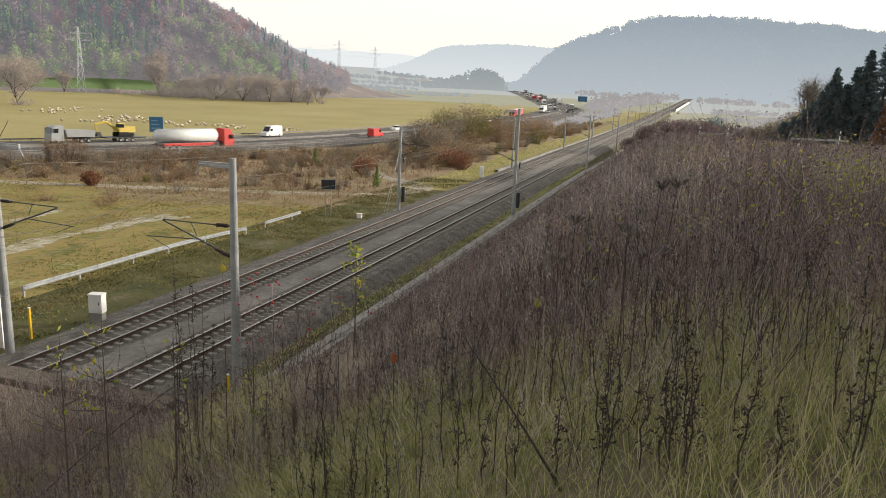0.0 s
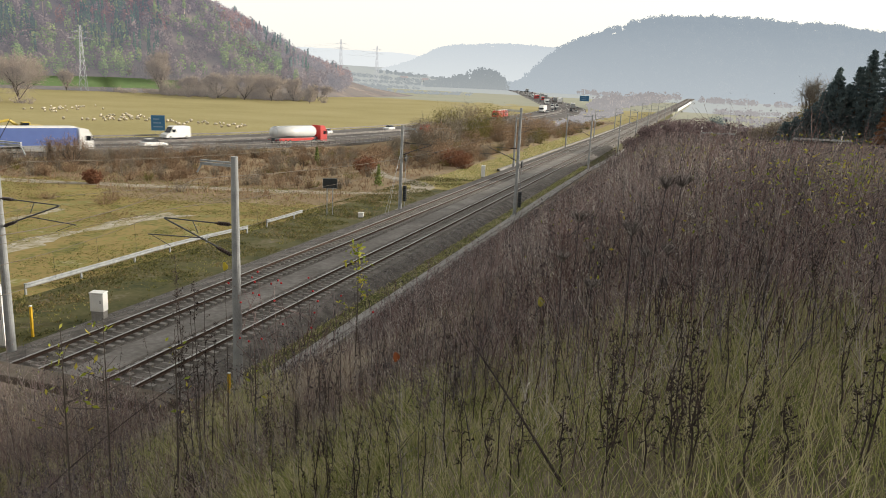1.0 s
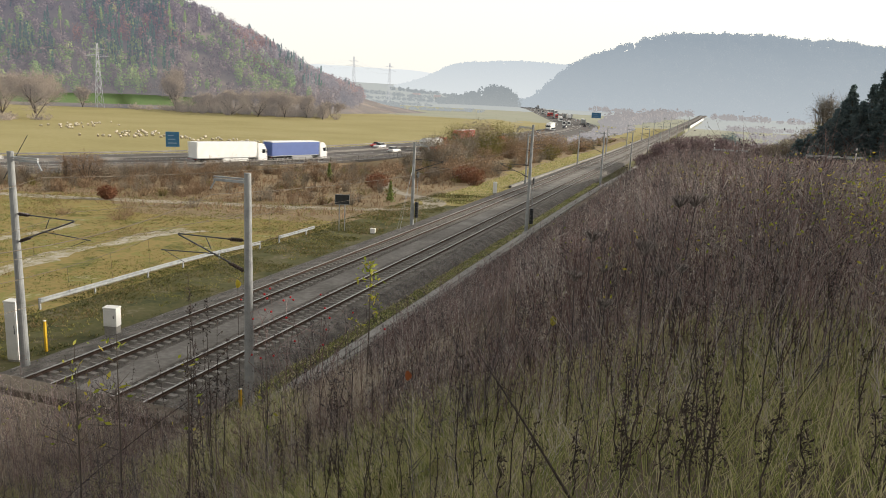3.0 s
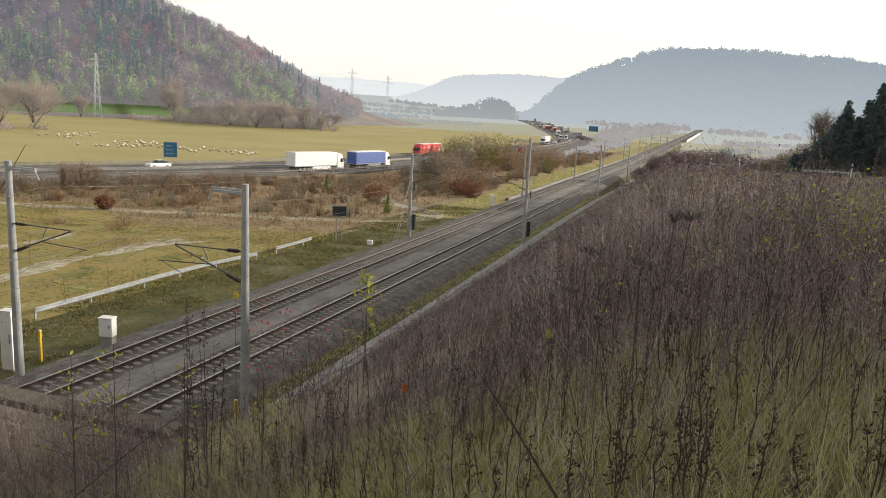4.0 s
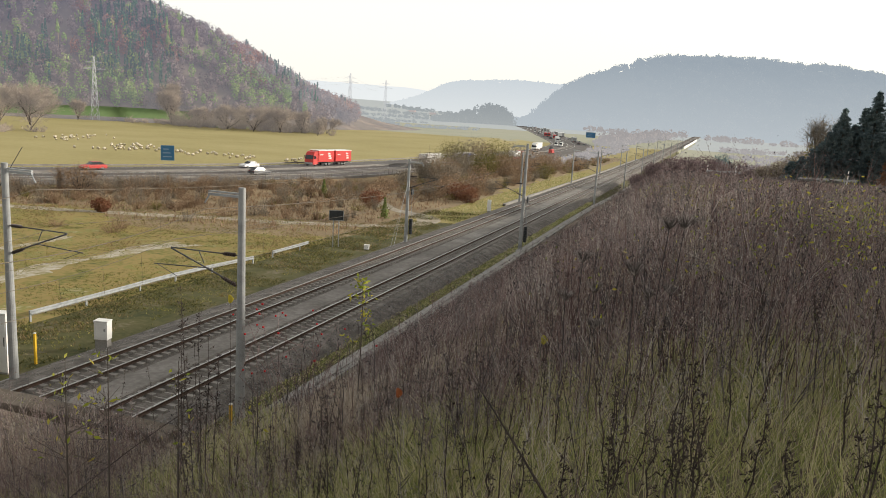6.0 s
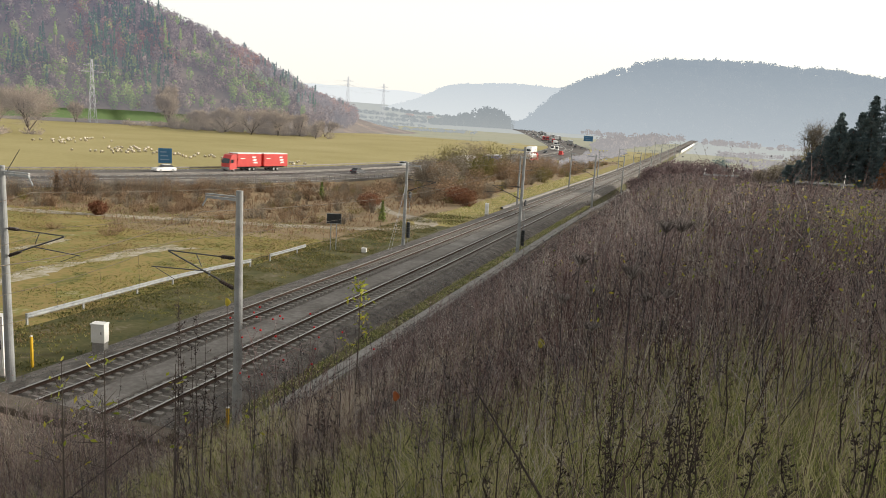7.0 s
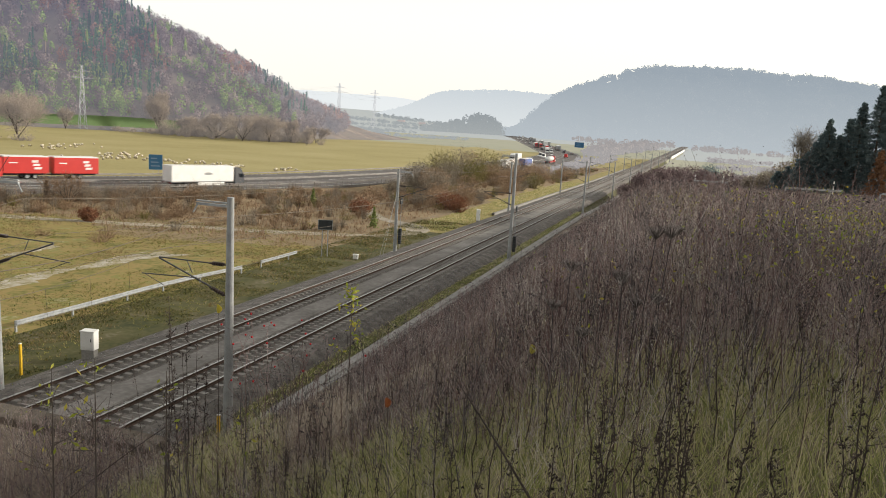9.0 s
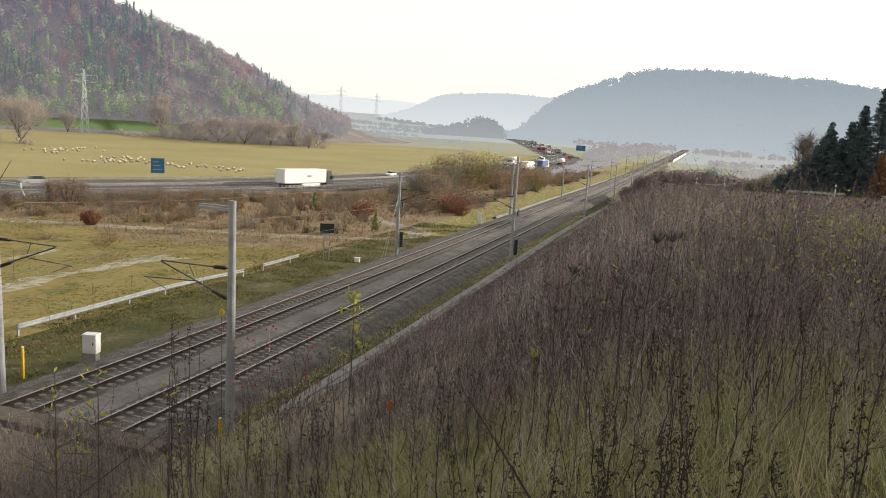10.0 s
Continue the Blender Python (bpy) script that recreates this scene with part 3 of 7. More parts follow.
# ---- hills ----
def ridge_hill(name, ridge, front, depth, back, base, mats, zone_v, label, rough=4.0, power=1.0, nu=70, nv=26):
    """A hill under a ridge line; front: level direction in which its face falls over depth metres."""
    F = Vector((front[0], front[1], 0)).normalized()
    line = spline(ridge, 12.0)
    line = [line[round(i * (len(line) - 1) / nu)] for i in range(nu + 1)]
    verts, idx = [], []
    pts = []
    for i, p in enumerate(line):
        row = []
        for j in range(nv + 1):
            v = -1 + 2 * j / nv
            run = depth if v < 0 else back
            q = p + F * (-v * run)
            k = (0.5 + 0.5 * math.cos(math.pi * abs(v))) ** power
            edge = min(1.0, min(i, nu - i) / 4.0)
            z = base + (p.z - base) * k * (0.6 + 0.4 * edge) + rough * noise.noise(Vector((q.x * 0.012, q.y * 0.012, 1.0))) * k
            row.append(Vector((q.x, q.y, z)))
        pts.append(row)
        verts += [tuple(q) for q in row]
    k = nv + 1
    faces, idx = [], []
    for i in range(nu):
        for j in range(nv):
            faces.append((i * k + j, i * k + j + 1, (i + 1) * k + j + 1, (i + 1) * k + j))
            idx.append(zone_v(i / nu, -1 + 2 * (j + 0.5) / nv))
    me = bpy.data.meshes.new(name)
    me.from_pydata(verts, [], faces)
    for m in mats:
        me.materials.append(m)
    me.polygons.foreach_set("material_index", idx)
    me.update()
    me.shade_smooth()
    tagged(new(name, me), label, "", "", "structure")
    return pts


def on_hill(pts, n, v0, v1, u0=0.0, u1=1.0, patch=0.0):
    nu, nv = len(pts) - 1, len(pts[0]) - 1
    out = []
    for _ in range(n):
        u = rng.uniform(u0, u1) * nu
        v = (rng.uniform(v0, v1) + 1) / 2 * nv
        i, j = min(int(u), nu - 1), min(int(v), nv - 1)
        a = pts[i][j].lerp(pts[i + 1][j], u - i)
        b = pts[i][j + 1].lerp(pts[i + 1][j + 1], u - i)
        q = a.lerp(b, v - j)
        if patch and noise.noise(Vector((q.x * 0.016, q.y * 0.016, patch))) < 0.04:
            continue
        out.append(q)
    return np.array([tuple(p) for p in out])


def crowns(heap, P, h, w, n, leaf, low=0.25, wood=None):
    """Round crowns of n leaf clumps on the places P."""
    m = len(P)
    d = rng.normal(size=(m, n, 3))
    d /= np.linalg.norm(d, axis=2, keepdims=True)
    r = rng.uniform(0.6, 1.03, size=(m, n, 1)) * (1 + 0.16 * rng.normal(size=(m, 1, 1)))
    c = d * r
    hh = np.asarray(h).reshape(-1, 1)
    ww = np.asarray(w).reshape(-1, 1)
    x = P[:, None, 0] + c[:, :, 0] * ww
    y = P[:, None, 1] + c[:, :, 1] * ww
    z = P[:, None, 2] + hh * (0.5 + 0.5 * low) + c[:, :, 2] * hh * (0.5 - 0.5 * low)
    heap.scales(np.stack([x, y, z], 2).reshape(-1, 3), d.reshape(-1, 3), leaf * rng.uniform(0.6, 1.3, m * n))
    if wood is not None:
        top = P + np.stack([rng.normal(0, 0.3, m), rng.normal(0, 0.3, m), np.asarray(h) * 0.7], 1)
        wood.sticks(P, top, 0.011 * np.asarray(h), 0.005 * np.asarray(h))


def spires(heap, P, h, w, n, leaf, wood=None):
    """Pointed conifer crowns of n drooping sprays."""
    m = len(P)
    u = rng.uniform(0.06, 1.0, size=(m, n)) ** 0.8
    a = rng.uniform(0, 2 * math.pi, size=(m, n))
    hh, ww = np.asarray(h).reshape(-1, 1), np.asarray(w).reshape(-1, 1)
    rad = (1.03 - u) * ww * rng.uniform(0.3, 1.0, size=(m, n))
    rag = np.array([[0.75 + 0.5 * noise.noise(Vector((3 * math.cos(p), 3 * math.sin(p), 11 * q + i))) for p, q in zip(ra, ru)] for i, (ra, ru) in enumerate(zip(a, u))])
    rad = rad * rag
    c = np.stack([P[:, None, 0] + rad * np.cos(a), P[:, None, 1] + rad * np.sin(a), P[:, None, 2] + hh * u - rad * 0.25], 2)
    heap.scales(c.reshape(-1, 3), np.stack([np.cos(a), np.sin(a), np.full_like(a, 0.5)], 2).reshape(-1, 3), leaf * rng.uniform(0.6, 1.3, m * n), 1.5)
    if wood is not None:
        wood.sticks(P, P + np.stack([np.zeros(m), np.zeros(m), np.asarray(h) * 0.98], 1), 0.016 * np.asarray(h), 0.003 * np.asarray(h))


# aerial haze for this hill, emitted by its materials: foot colour, crest colour
HAZE_LOW, HAZE_HIGH = (0.37, 0.365, 0.38), (0.30, 0.315, 0.43)
M_HILLFLOOR = haze_emit_mat("leaf_litter_haze_glow", HAZE_LOW, HAZE_HIGH, -10, 90, 0.74, ((0.13, 0.10, 0.08), (0.19, 0.15, 0.11), (0.24, 0.19, 0.13)))
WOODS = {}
# two sets of each: the second emits more haze, for the farther trees
for tone_, keep_, lo_, hi_ in (("", 0.78, HAZE_LOW, HAZE_HIGH), ("hazy_", 0.66, (0.40, 0.40, 0.42), (0.35, 0.365, 0.45))):
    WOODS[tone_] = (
        haze_emit_mat(tone_ + "bare_twigs_haze_glow", lo_, hi_, -10, 90, keep_, ((0.12, 0.09, 0.09), (0.25, 0.195, 0.185), (0.37, 0.295, 0.265)), 0.035, 4, 0.15, 0.3),
        haze_emit_mat(tone_ + "rusty_beech_haze_glow", lo_, hi_, -10, 90, keep_, ((0.17, 0.075, 0.065), (0.32, 0.16, 0.115), (0.44, 0.26, 0.17)), 0.035, 4, 0.15, 0.3),
        haze_emit_mat(tone_ + "spruce_haze_glow", lo_, hi_, -10, 90, keep_, ((0.02, 0.06, 0.05), (0.05, 0.14, 0.09), (0.13, 0.27, 0.13)), 0.035, 4, 0.15, 0.3),
        haze_emit_mat(tone_ + "yellow_green_haze_glow", lo_, hi_, -10, 90, keep_, ((0.11, 0.19, 0.06), (0.26, 0.38, 0.11), (0.46, 0.50, 0.18)), 0.035, 4, 0.15, 0.3))
M_WOOD_BARE = WOODS[""][0]
M_LARCH_NEAR = noise_mat("near_yellow_green_needles", [(0.12, 0.17, 0.05), (0.20, 0.24, 0.075), (0.28, 0.28, 0.10)], 0.5, 0.9, 0.0, island=0.4, trans=0.3)
M_LARCH_RUST = noise_mat("russet_larch_needles", [(0.17, 0.09, 0.05), (0.24, 0.125, 0.07), (0.30, 0.17, 0.09)], 0.5, 0.9, 0.0, island=0.4, trans=0.3)
M_BARK = noise_mat("grey_bark", [(0.06, 0.05, 0.042), (0.11, 0.09, 0.075), (0.15, 0.125, 0.10)], 2, 0.9, 0.3)

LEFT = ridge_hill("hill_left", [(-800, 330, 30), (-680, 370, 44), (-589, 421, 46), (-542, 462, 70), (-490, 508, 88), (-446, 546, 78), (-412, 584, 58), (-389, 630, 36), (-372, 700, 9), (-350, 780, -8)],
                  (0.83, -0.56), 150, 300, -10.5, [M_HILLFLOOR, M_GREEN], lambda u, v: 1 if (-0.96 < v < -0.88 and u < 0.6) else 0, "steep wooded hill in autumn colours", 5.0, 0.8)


def in_wood(P):
    """Only the hill's own face, not the open fields past its end."""
    return P[~((P[:, 0] > -0.455 * P[:, 1]) & (P[:, 1] > 480))]


STANDS = {}
STANDS[0] = in_wood(on_hill(LEFT, 2700, -0.88, 0.12))
STANDS[1] = in_wood(on_hill(LEFT, 2300, -0.6, 0.1, patch=3.0))
STANDS[2] = in_wood(np.concatenate([on_hill(LEFT, 1900, -0.7, 0.0, 0.0, 0.6, 8.0), on_hill(LEFT, 300, -0.75, -0.3, 0.3, 0.8, 8.0), on_hill(LEFT, 60, -0.6, 0.05, 0.3, 0.9)]))
STANDS[3] = in_wood(np.concatenate([on_hill(LEFT, 800, -0.86, -0.5, 0.05, 0.75, 5.0), on_hill(LEFT, 170, -0.86, -0.5, 0.05, 0.75), on_hill(LEFT, 120, -0.5, 0.0, 0.2, 0.8)]))
KINDS = (("bare_woodland", "leafless purple-brown deciduous wood on the hillside"), ("rusty_woodland", "russet beech wood on the hillside"),
         ("spruce_woodland", "dark green spruces on the hillside"), ("larch_woodland", "yellow-green larches on the hillside"))
wood = Heap()
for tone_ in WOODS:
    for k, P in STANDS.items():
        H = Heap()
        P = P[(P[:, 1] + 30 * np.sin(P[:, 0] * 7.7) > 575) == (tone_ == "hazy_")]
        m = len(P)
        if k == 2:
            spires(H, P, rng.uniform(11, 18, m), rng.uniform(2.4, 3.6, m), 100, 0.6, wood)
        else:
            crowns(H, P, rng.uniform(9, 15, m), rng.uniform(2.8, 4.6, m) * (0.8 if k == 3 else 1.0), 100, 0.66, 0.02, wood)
        H.mesh(KINDS[k][0], WOODS[tone_][k], None, KINDS[k][1] + (" with extra haze put into the colour" if tone_ else ""), "woodland", "stuff")
# trunks share the haze-emitting twig material, which pales them
wood.mesh("woodland_trunks", M_WOOD_BARE, None, "thin trunks in the hillside wood, paled by emitted haze", "tree trunks", "stuff")

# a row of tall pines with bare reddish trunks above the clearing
# pale trunk colour with the hill's haze emitted over it
M_PINE_TRUNK = haze_emit_mat("pale_trunk_haze_glow", HAZE_LOW, HAZE_HIGH, -10, 90, 0.8, ((0.42, 0.30, 0.22), (0.55, 0.42, 0.32), (0.62, 0.50, 0.40)))
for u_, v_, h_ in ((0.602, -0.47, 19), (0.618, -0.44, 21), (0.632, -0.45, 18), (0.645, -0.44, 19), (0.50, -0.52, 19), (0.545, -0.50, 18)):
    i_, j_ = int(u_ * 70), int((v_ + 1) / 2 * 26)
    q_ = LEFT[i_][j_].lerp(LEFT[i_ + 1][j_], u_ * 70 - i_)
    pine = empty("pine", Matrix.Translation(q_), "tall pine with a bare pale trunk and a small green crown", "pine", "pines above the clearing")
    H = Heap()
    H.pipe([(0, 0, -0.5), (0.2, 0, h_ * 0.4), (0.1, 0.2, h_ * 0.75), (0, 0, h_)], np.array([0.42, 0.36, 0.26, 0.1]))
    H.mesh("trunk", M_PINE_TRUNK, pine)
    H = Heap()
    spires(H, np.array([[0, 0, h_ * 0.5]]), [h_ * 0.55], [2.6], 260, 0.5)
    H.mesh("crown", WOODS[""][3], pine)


# blue-grey aerial haze emitted by the far hills' own surfaces, palest farthest off
M_HAZEGLOW1 = haze_emit_mat("wood_haze_glow", (0.48, 0.53, 0.57), (0.33, 0.385, 0.44), -15, 115, 0.36, scale=0.012, fine=6, island=0.2, trans=0.5)
M_HAZEGLOW2 = haze_emit_mat("far_wood_haze_glow", (0.54, 0.57, 0.58), (0.45, 0.49, 0.52), -15, 130, 0.12)
M_HAZEGLOW_PINK = haze_emit_mat("brown_scrub_haze_glow", (0.43, 0.42, 0.425), (0.36, 0.345, 0.35), -10, 4, 0.45, ((0.10, 0.08, 0.07), (0.14, 0.11, 0.095), (0.18, 0.145, 0.12)))
M_HAZEGLOW3 = haze_emit_mat("ridge_haze_glow", (0.58, 0.60, 0.60), (0.56, 0.585, 0.595), -15, 110, 0.04)
M_HAZEGLOW0 = haze_emit_mat("copse_haze_glow", (0.40, 0.43, 0.44), (0.30, 0.335, 0.36), -12, 30, 0.4)
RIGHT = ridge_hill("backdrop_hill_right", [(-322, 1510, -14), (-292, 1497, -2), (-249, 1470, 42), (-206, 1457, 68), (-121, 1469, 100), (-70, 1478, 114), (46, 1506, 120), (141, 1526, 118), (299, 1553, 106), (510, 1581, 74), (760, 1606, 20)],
                   (0.05, -1.0), 330, 300, -14, [M_HAZEGLOW1], lambda u, v: 0, "long wooded hill with pale blue haze put into its colour", 6.0, 0.75)
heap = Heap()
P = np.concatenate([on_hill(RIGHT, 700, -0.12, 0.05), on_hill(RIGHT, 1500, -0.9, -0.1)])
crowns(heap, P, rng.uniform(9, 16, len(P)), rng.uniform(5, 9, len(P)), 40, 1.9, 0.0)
heap.mesh("backdrop_wood_right", M_HAZEGLOW1, None, "wood on the far hill, haze put into its colour", "woodland", "stuff")
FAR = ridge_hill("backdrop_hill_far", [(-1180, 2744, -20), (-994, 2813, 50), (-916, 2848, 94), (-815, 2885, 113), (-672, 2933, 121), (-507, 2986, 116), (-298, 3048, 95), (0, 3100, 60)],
                 (0.2, -1.0), 500, 400, -16, [M_HAZEGLOW2], lambda u, v: 0, "distant flat-topped wooded hill, haze put into its colour", 4.0, 0.8)
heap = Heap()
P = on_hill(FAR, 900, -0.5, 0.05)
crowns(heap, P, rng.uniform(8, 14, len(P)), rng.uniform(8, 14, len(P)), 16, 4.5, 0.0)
heap.mesh("backdrop_wood_far", M_HAZEGLOW2, None, "wood on the distant hill, haze put into its colour", "woodland", "stuff")
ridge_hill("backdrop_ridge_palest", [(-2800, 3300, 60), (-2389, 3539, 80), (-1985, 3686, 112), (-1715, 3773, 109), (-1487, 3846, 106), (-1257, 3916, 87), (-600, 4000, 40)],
           (0.3, -1.0), 500, 300, -16, [M_HAZEGLOW3], lambda u, v: 0, "ridge at the end of the valley, palest with painted-in haze", 5.0, 0.8)
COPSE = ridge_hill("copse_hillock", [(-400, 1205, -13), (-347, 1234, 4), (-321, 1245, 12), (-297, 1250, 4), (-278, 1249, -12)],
                   (0.2, -1.0), 60, 60, -13, [M_HAZEGLOW0], lambda u, v: 0, "wooded hillock with haze put into its colour", 2.0, 0.8, 30, 12)
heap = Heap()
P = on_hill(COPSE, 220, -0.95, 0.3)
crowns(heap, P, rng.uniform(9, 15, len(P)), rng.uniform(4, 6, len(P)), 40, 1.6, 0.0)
heap.mesh("misty_copse_trees", M_HAZEGLOW0, None, "dense copse beside the distant motorway, haze put into its colour", "woodland", "stuff")

# hedges and tree rows across the valley floor
heap, heap2, heap3 = Heap(), Heap(), Heap()
for a, b, n, h in (((-520, 1000), (-330, 950), 50, 5), ((-620, 1300), (-380, 1230), 60, 7), ((-345, 760), (-225, 800), 60, 4), ((-460, 800), (-330, 840), 60, 5), ((-800, 1700), (-420, 1600), 70, 9),
                   ((-470, 860), (-360, 700), 40, 6), ((-420, 1500), (-230, 1420), 40, 9), ((-900, 2200), (-500, 2100), 60, 12), ((40, 520), (330, 700), 70, 5), ((-66, 610), (-50, 690), 50, 9), ((-62, 700), (-40, 800), 60, 10), ((-46, 820), (-30, 1000), 40, 10), ((-52, 330), (-44, 520), 40, 5), ((-150, 1150), (150, 1050), 70, 8),
                   ((10, 430), (150, 560), 70, 3), ((25, 560), (170, 620), 60, 4), ((30, 700), (200, 760), 60, 5)):
    t = rng.uniform(0, 1, n)
    x = a[0] + (b[0] - a[0]) * t + rng.normal(0, 3 if -120 < a[0] < 0 else 6, n)
    y = a[1] + (b[1] - a[1]) * t + rng.normal(0, 12, n)
    k = np.abs(x + 22 - np.array([bend(q) for q in y])) > 13          # the line stays clear
    x, y = x[k], y[k]
    n = len(x)
    P = np.stack([x, y, ground_np(np.stack([x, y], 1)) - 0.3], 1)
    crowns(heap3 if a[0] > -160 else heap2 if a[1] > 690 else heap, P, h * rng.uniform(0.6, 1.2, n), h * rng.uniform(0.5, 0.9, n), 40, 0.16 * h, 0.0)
# scrub and hedges emit their haze colour, no air lies between
heap3.mesh("misty_scrub", M_HAZEGLOW_PINK, None, "brown scrub beyond the railway, haze put into its colour", "scrub", "stuff")
heap2.mesh("misty_hedges", M_HAZEGLOW0, None, "tree rows far down the valley, haze put into their colour", "hedge", "stuff")

# ---- the bank's dead weeds and grass ----
M_STALK_DARK = noise_mat("dark_dead_stalks", [(0.034, 0.03, 0.032), (0.112, 0.098, 0.10), (0.26, 0.225, 0.222)], 0.45, 0.9, 0.0, island=0.5)
M_STALK_RED = noise_mat("red_brown_stalks", [(0.09, 0.05, 0.046), (0.225, 0.152, 0.142), (0.39, 0.31, 0.295)], 0.35, 0.9, 0.0, island=0.5)
M_STALK_PALE = noise_mat("pale_straw_stalks", [(0.28, 0.245, 0.215), (0.46, 0.41, 0.37), (0.65, 0.60, 0.54)], 1.5, 0.85, 0.0, island=0.5)
M_GRASS = noise_mat("autumn_grass_blades", [(0.17, 0.20, 0.06), (0.32, 0.345, 0.12), (0.50, 0.48, 0.21), (0.68, 0.61, 0.40)], 0.6, 0.8, 0.0, island=0.6, trans=0.45)
M_GRASS_DRY = noise_mat("dry_grass_blades", [(0.25, 0.205, 0.16), (0.42, 0.35, 0.28), (0.62, 0.54, 0.44)], 0.6, 0.85, 0.0, island=0.6, trans=0.45)
M_LEAF = noise_mat("yellow_green_leaf", [(0.22, 0.28, 0.035), (0.36, 0.40, 0.055), (0.52, 0.44, 0.07)], 3, 0.6, 0.0, island=0.6, trans=0.45)


def scatter(n, x0, x1, y0, y1, clump=0.0, wide=0.0):
    """Places on the bank; wide: how much further right the strip reaches per metre ahead."""
    y = rng.uniform(y0, y1, n)
    x = x0 + (x1 + wide * (y - y0) - x0) * rng.uniform(0, 1, n)
    keep = np.ones(n, bool)
    if clump:
        f = np.array([noise.noise(Vector((a * 0.35, b * 0.35, 5.0))) for a, b in zip(x, y)])
        keep = rng.uniform(-0.5, 0.5, n) * clump < f + 0.15
    keep &= (x * x + y * y > 2.3 ** 2)
    keep &= ~((x < -15.6) & (y > PORTAL_Y - 0.4))
    keep &= ~((np.abs(y - PORTAL_Y - 0.25) < 0.5) & (x < -7))
    x, y = x[keep], y[keep]
    return np.stack([x, y, ground_np(np.stack([x, y], 1)) - 0.02], 1)


def weeds(heap, P, h, r, branches, seeds, seed_size, lean=0.12, seg=2):
    n = len(P)
    h = np.asarray(h)
    near = np.hypot(P[:, 0], P[:, 1])
    h = np.minimum(h, np.maximum(0.35, 0.25 + near * 0.22))
    cap = np.clip(1.05 - 0.0085 * P[:, 1], 0.4, 1.0)                      # lower down the slope towards the track
    h = np.where(P[:, 0] < -0.075 * P[:, 1] - 0.8, np.minimum(h, cap * (h / 1.3 + 0.1)), h)
    lane_ = (P[:, 0] < -0.45 * P[:, 1] + 0.3) & (P[:, 0] > -0.85 * P[:, 1]) & (P[:, 1] > 3.8)
    h = np.where(lane_, np.minimum(h, 0.28 + 0.5 * rng.uniform(0, 1, n) ** 2.4), h)          # thinner growth over the shoulder
    h = np.where((P[:, 0] > 0.075 * P[:, 1]) & (P[:, 1] > 34), h * 0.5, h)
    h = np.where(P[:, 1] > 60, h * 0.7, h)
    tilt = lean * np.where(rng.uniform(0, 1, n) < 0.18, 2.6, 0.9)          # some are bent well over
    top = P + np.stack([rng.normal(0, 1, n) * tilt * h, rng.normal(0, 1, n) * tilt * h, h * rng.uniform(0.7, 1.05, n)], 1)
    mid = 0.5 * (P + top) + rng.normal(0, 0.045, (n, 3)) * h[:, None]
    if seg == 2:
        heap.sticks(P, mid, r, np.asarray(r) * 0.8)
        heap.sticks(mid, top, np.asarray(r) * 0.8, np.asarray(r) * 0.4)
    else:
        heap.sticks(P, top, r, np.asarray(r) * 0.4)
    if not branches:
        return
    u = rng.uniform(0.3, 0.97, (n, branches))
    lo = np.where(u[..., None] < 0.5, P[:, None] + (mid - P)[:, None] * (u[..., None] * 2), mid[:, None] + (top - mid)[:, None] * (u[..., None] * 2 - 1))
    if seg == 1:
        lo = P[:, None] + (top - P)[:, None] * u[..., None]
    d = unit(n * branches, 0.8).reshape(n, branches, 3)
    L = (rng.uniform(0.08, 0.34, (n, branches)) * h[:, None])[..., None]
    hi = lo + d * L
    rb = np.repeat(np.broadcast_to(np.asarray(r, float), (n,)), branches) * 0.5
    heap.sticks(lo.reshape(-1, 3), hi.reshape(-1, 3), rb, rb * 0.5)
    if seeds:
        k = np.repeat(hi.reshape(-1, 3), seeds, 0) + rng.normal(0, 1, (n * branches * seeds, 3)) * np.repeat(L.reshape(-1), seeds)[:, None] * 0.22
        heap.leaves(k, seed_size * rng.uniform(0.5, 1.4, len(k)))


def tufts(heap, P, h, per, width, spread=0.35):
    n = len(P)
    B = np.repeat(P, per, 0) + np.concatenate([rng.normal(0, 0.06, (n * per, 2)), np.zeros((n * per, 1))], 1)
    hh = np.repeat(np.asarray(h), per) * rng.uniform(0.5, 1.15, n * per)
    tip = B + np.stack([rng.normal(0, spread, n * per) * hh, rng.normal(0, spread, n * per) * hh, hh], 1)
    heap.blades(B, tip, width * rng.uniform(0.6, 1.3, n * per))


# grass: fine and dense in front of the camera, tufts ahead
green, dry = Heap(), Heap()
P = scatter(18000, -7, 2.5, 1.8, 5.6, 0.5, 0.05)
tufts(green, P, rng.uniform(0.08, 0.27, len(P)), 5, 0.002, 0.5)
P = scatter(9500, -11, 4, 1.5, 10, 0, 0.1)
tufts(dry, P, rng.uniform(0.08, 0.28, len(P)), 5, 0.0014, 0.6)
P = scatter(3000, -13, 4, 6, 17, 1.4, 0.1)
tufts(green, P, rng.uniform(0.08, 0.22, len(P)), 5, 0.0025, 0.5)
P = scatter(5500, -15.0, 6, 8, 40, 0, 0.15)
tufts(dry, P, rng.uniform(0.1, 0.35, len(P)), 5, 0.0035, 0.5)
P = scatter(4500, -15.0, 10, 38, 190, 0, 0.2)
tufts(dry, P, rng.uniform(0.2, 0.45, len(P)), 5, 0.014, 0.4)
green.mesh("bank_grass", M_GRASS, None, "long yellowing green grass on the bank", "grass", "stuff")
dry.mesh("dry_bank_grass", M_GRASS_DRY, None, "dry straw-coloured grass on the bank", "grass", "stuff")

# dead flower stalks
dark, red, pale = Heap(), Heap(), Heap()
P = scatter(520, -11, 4, 2.8, 8, 0.8, 0.1)
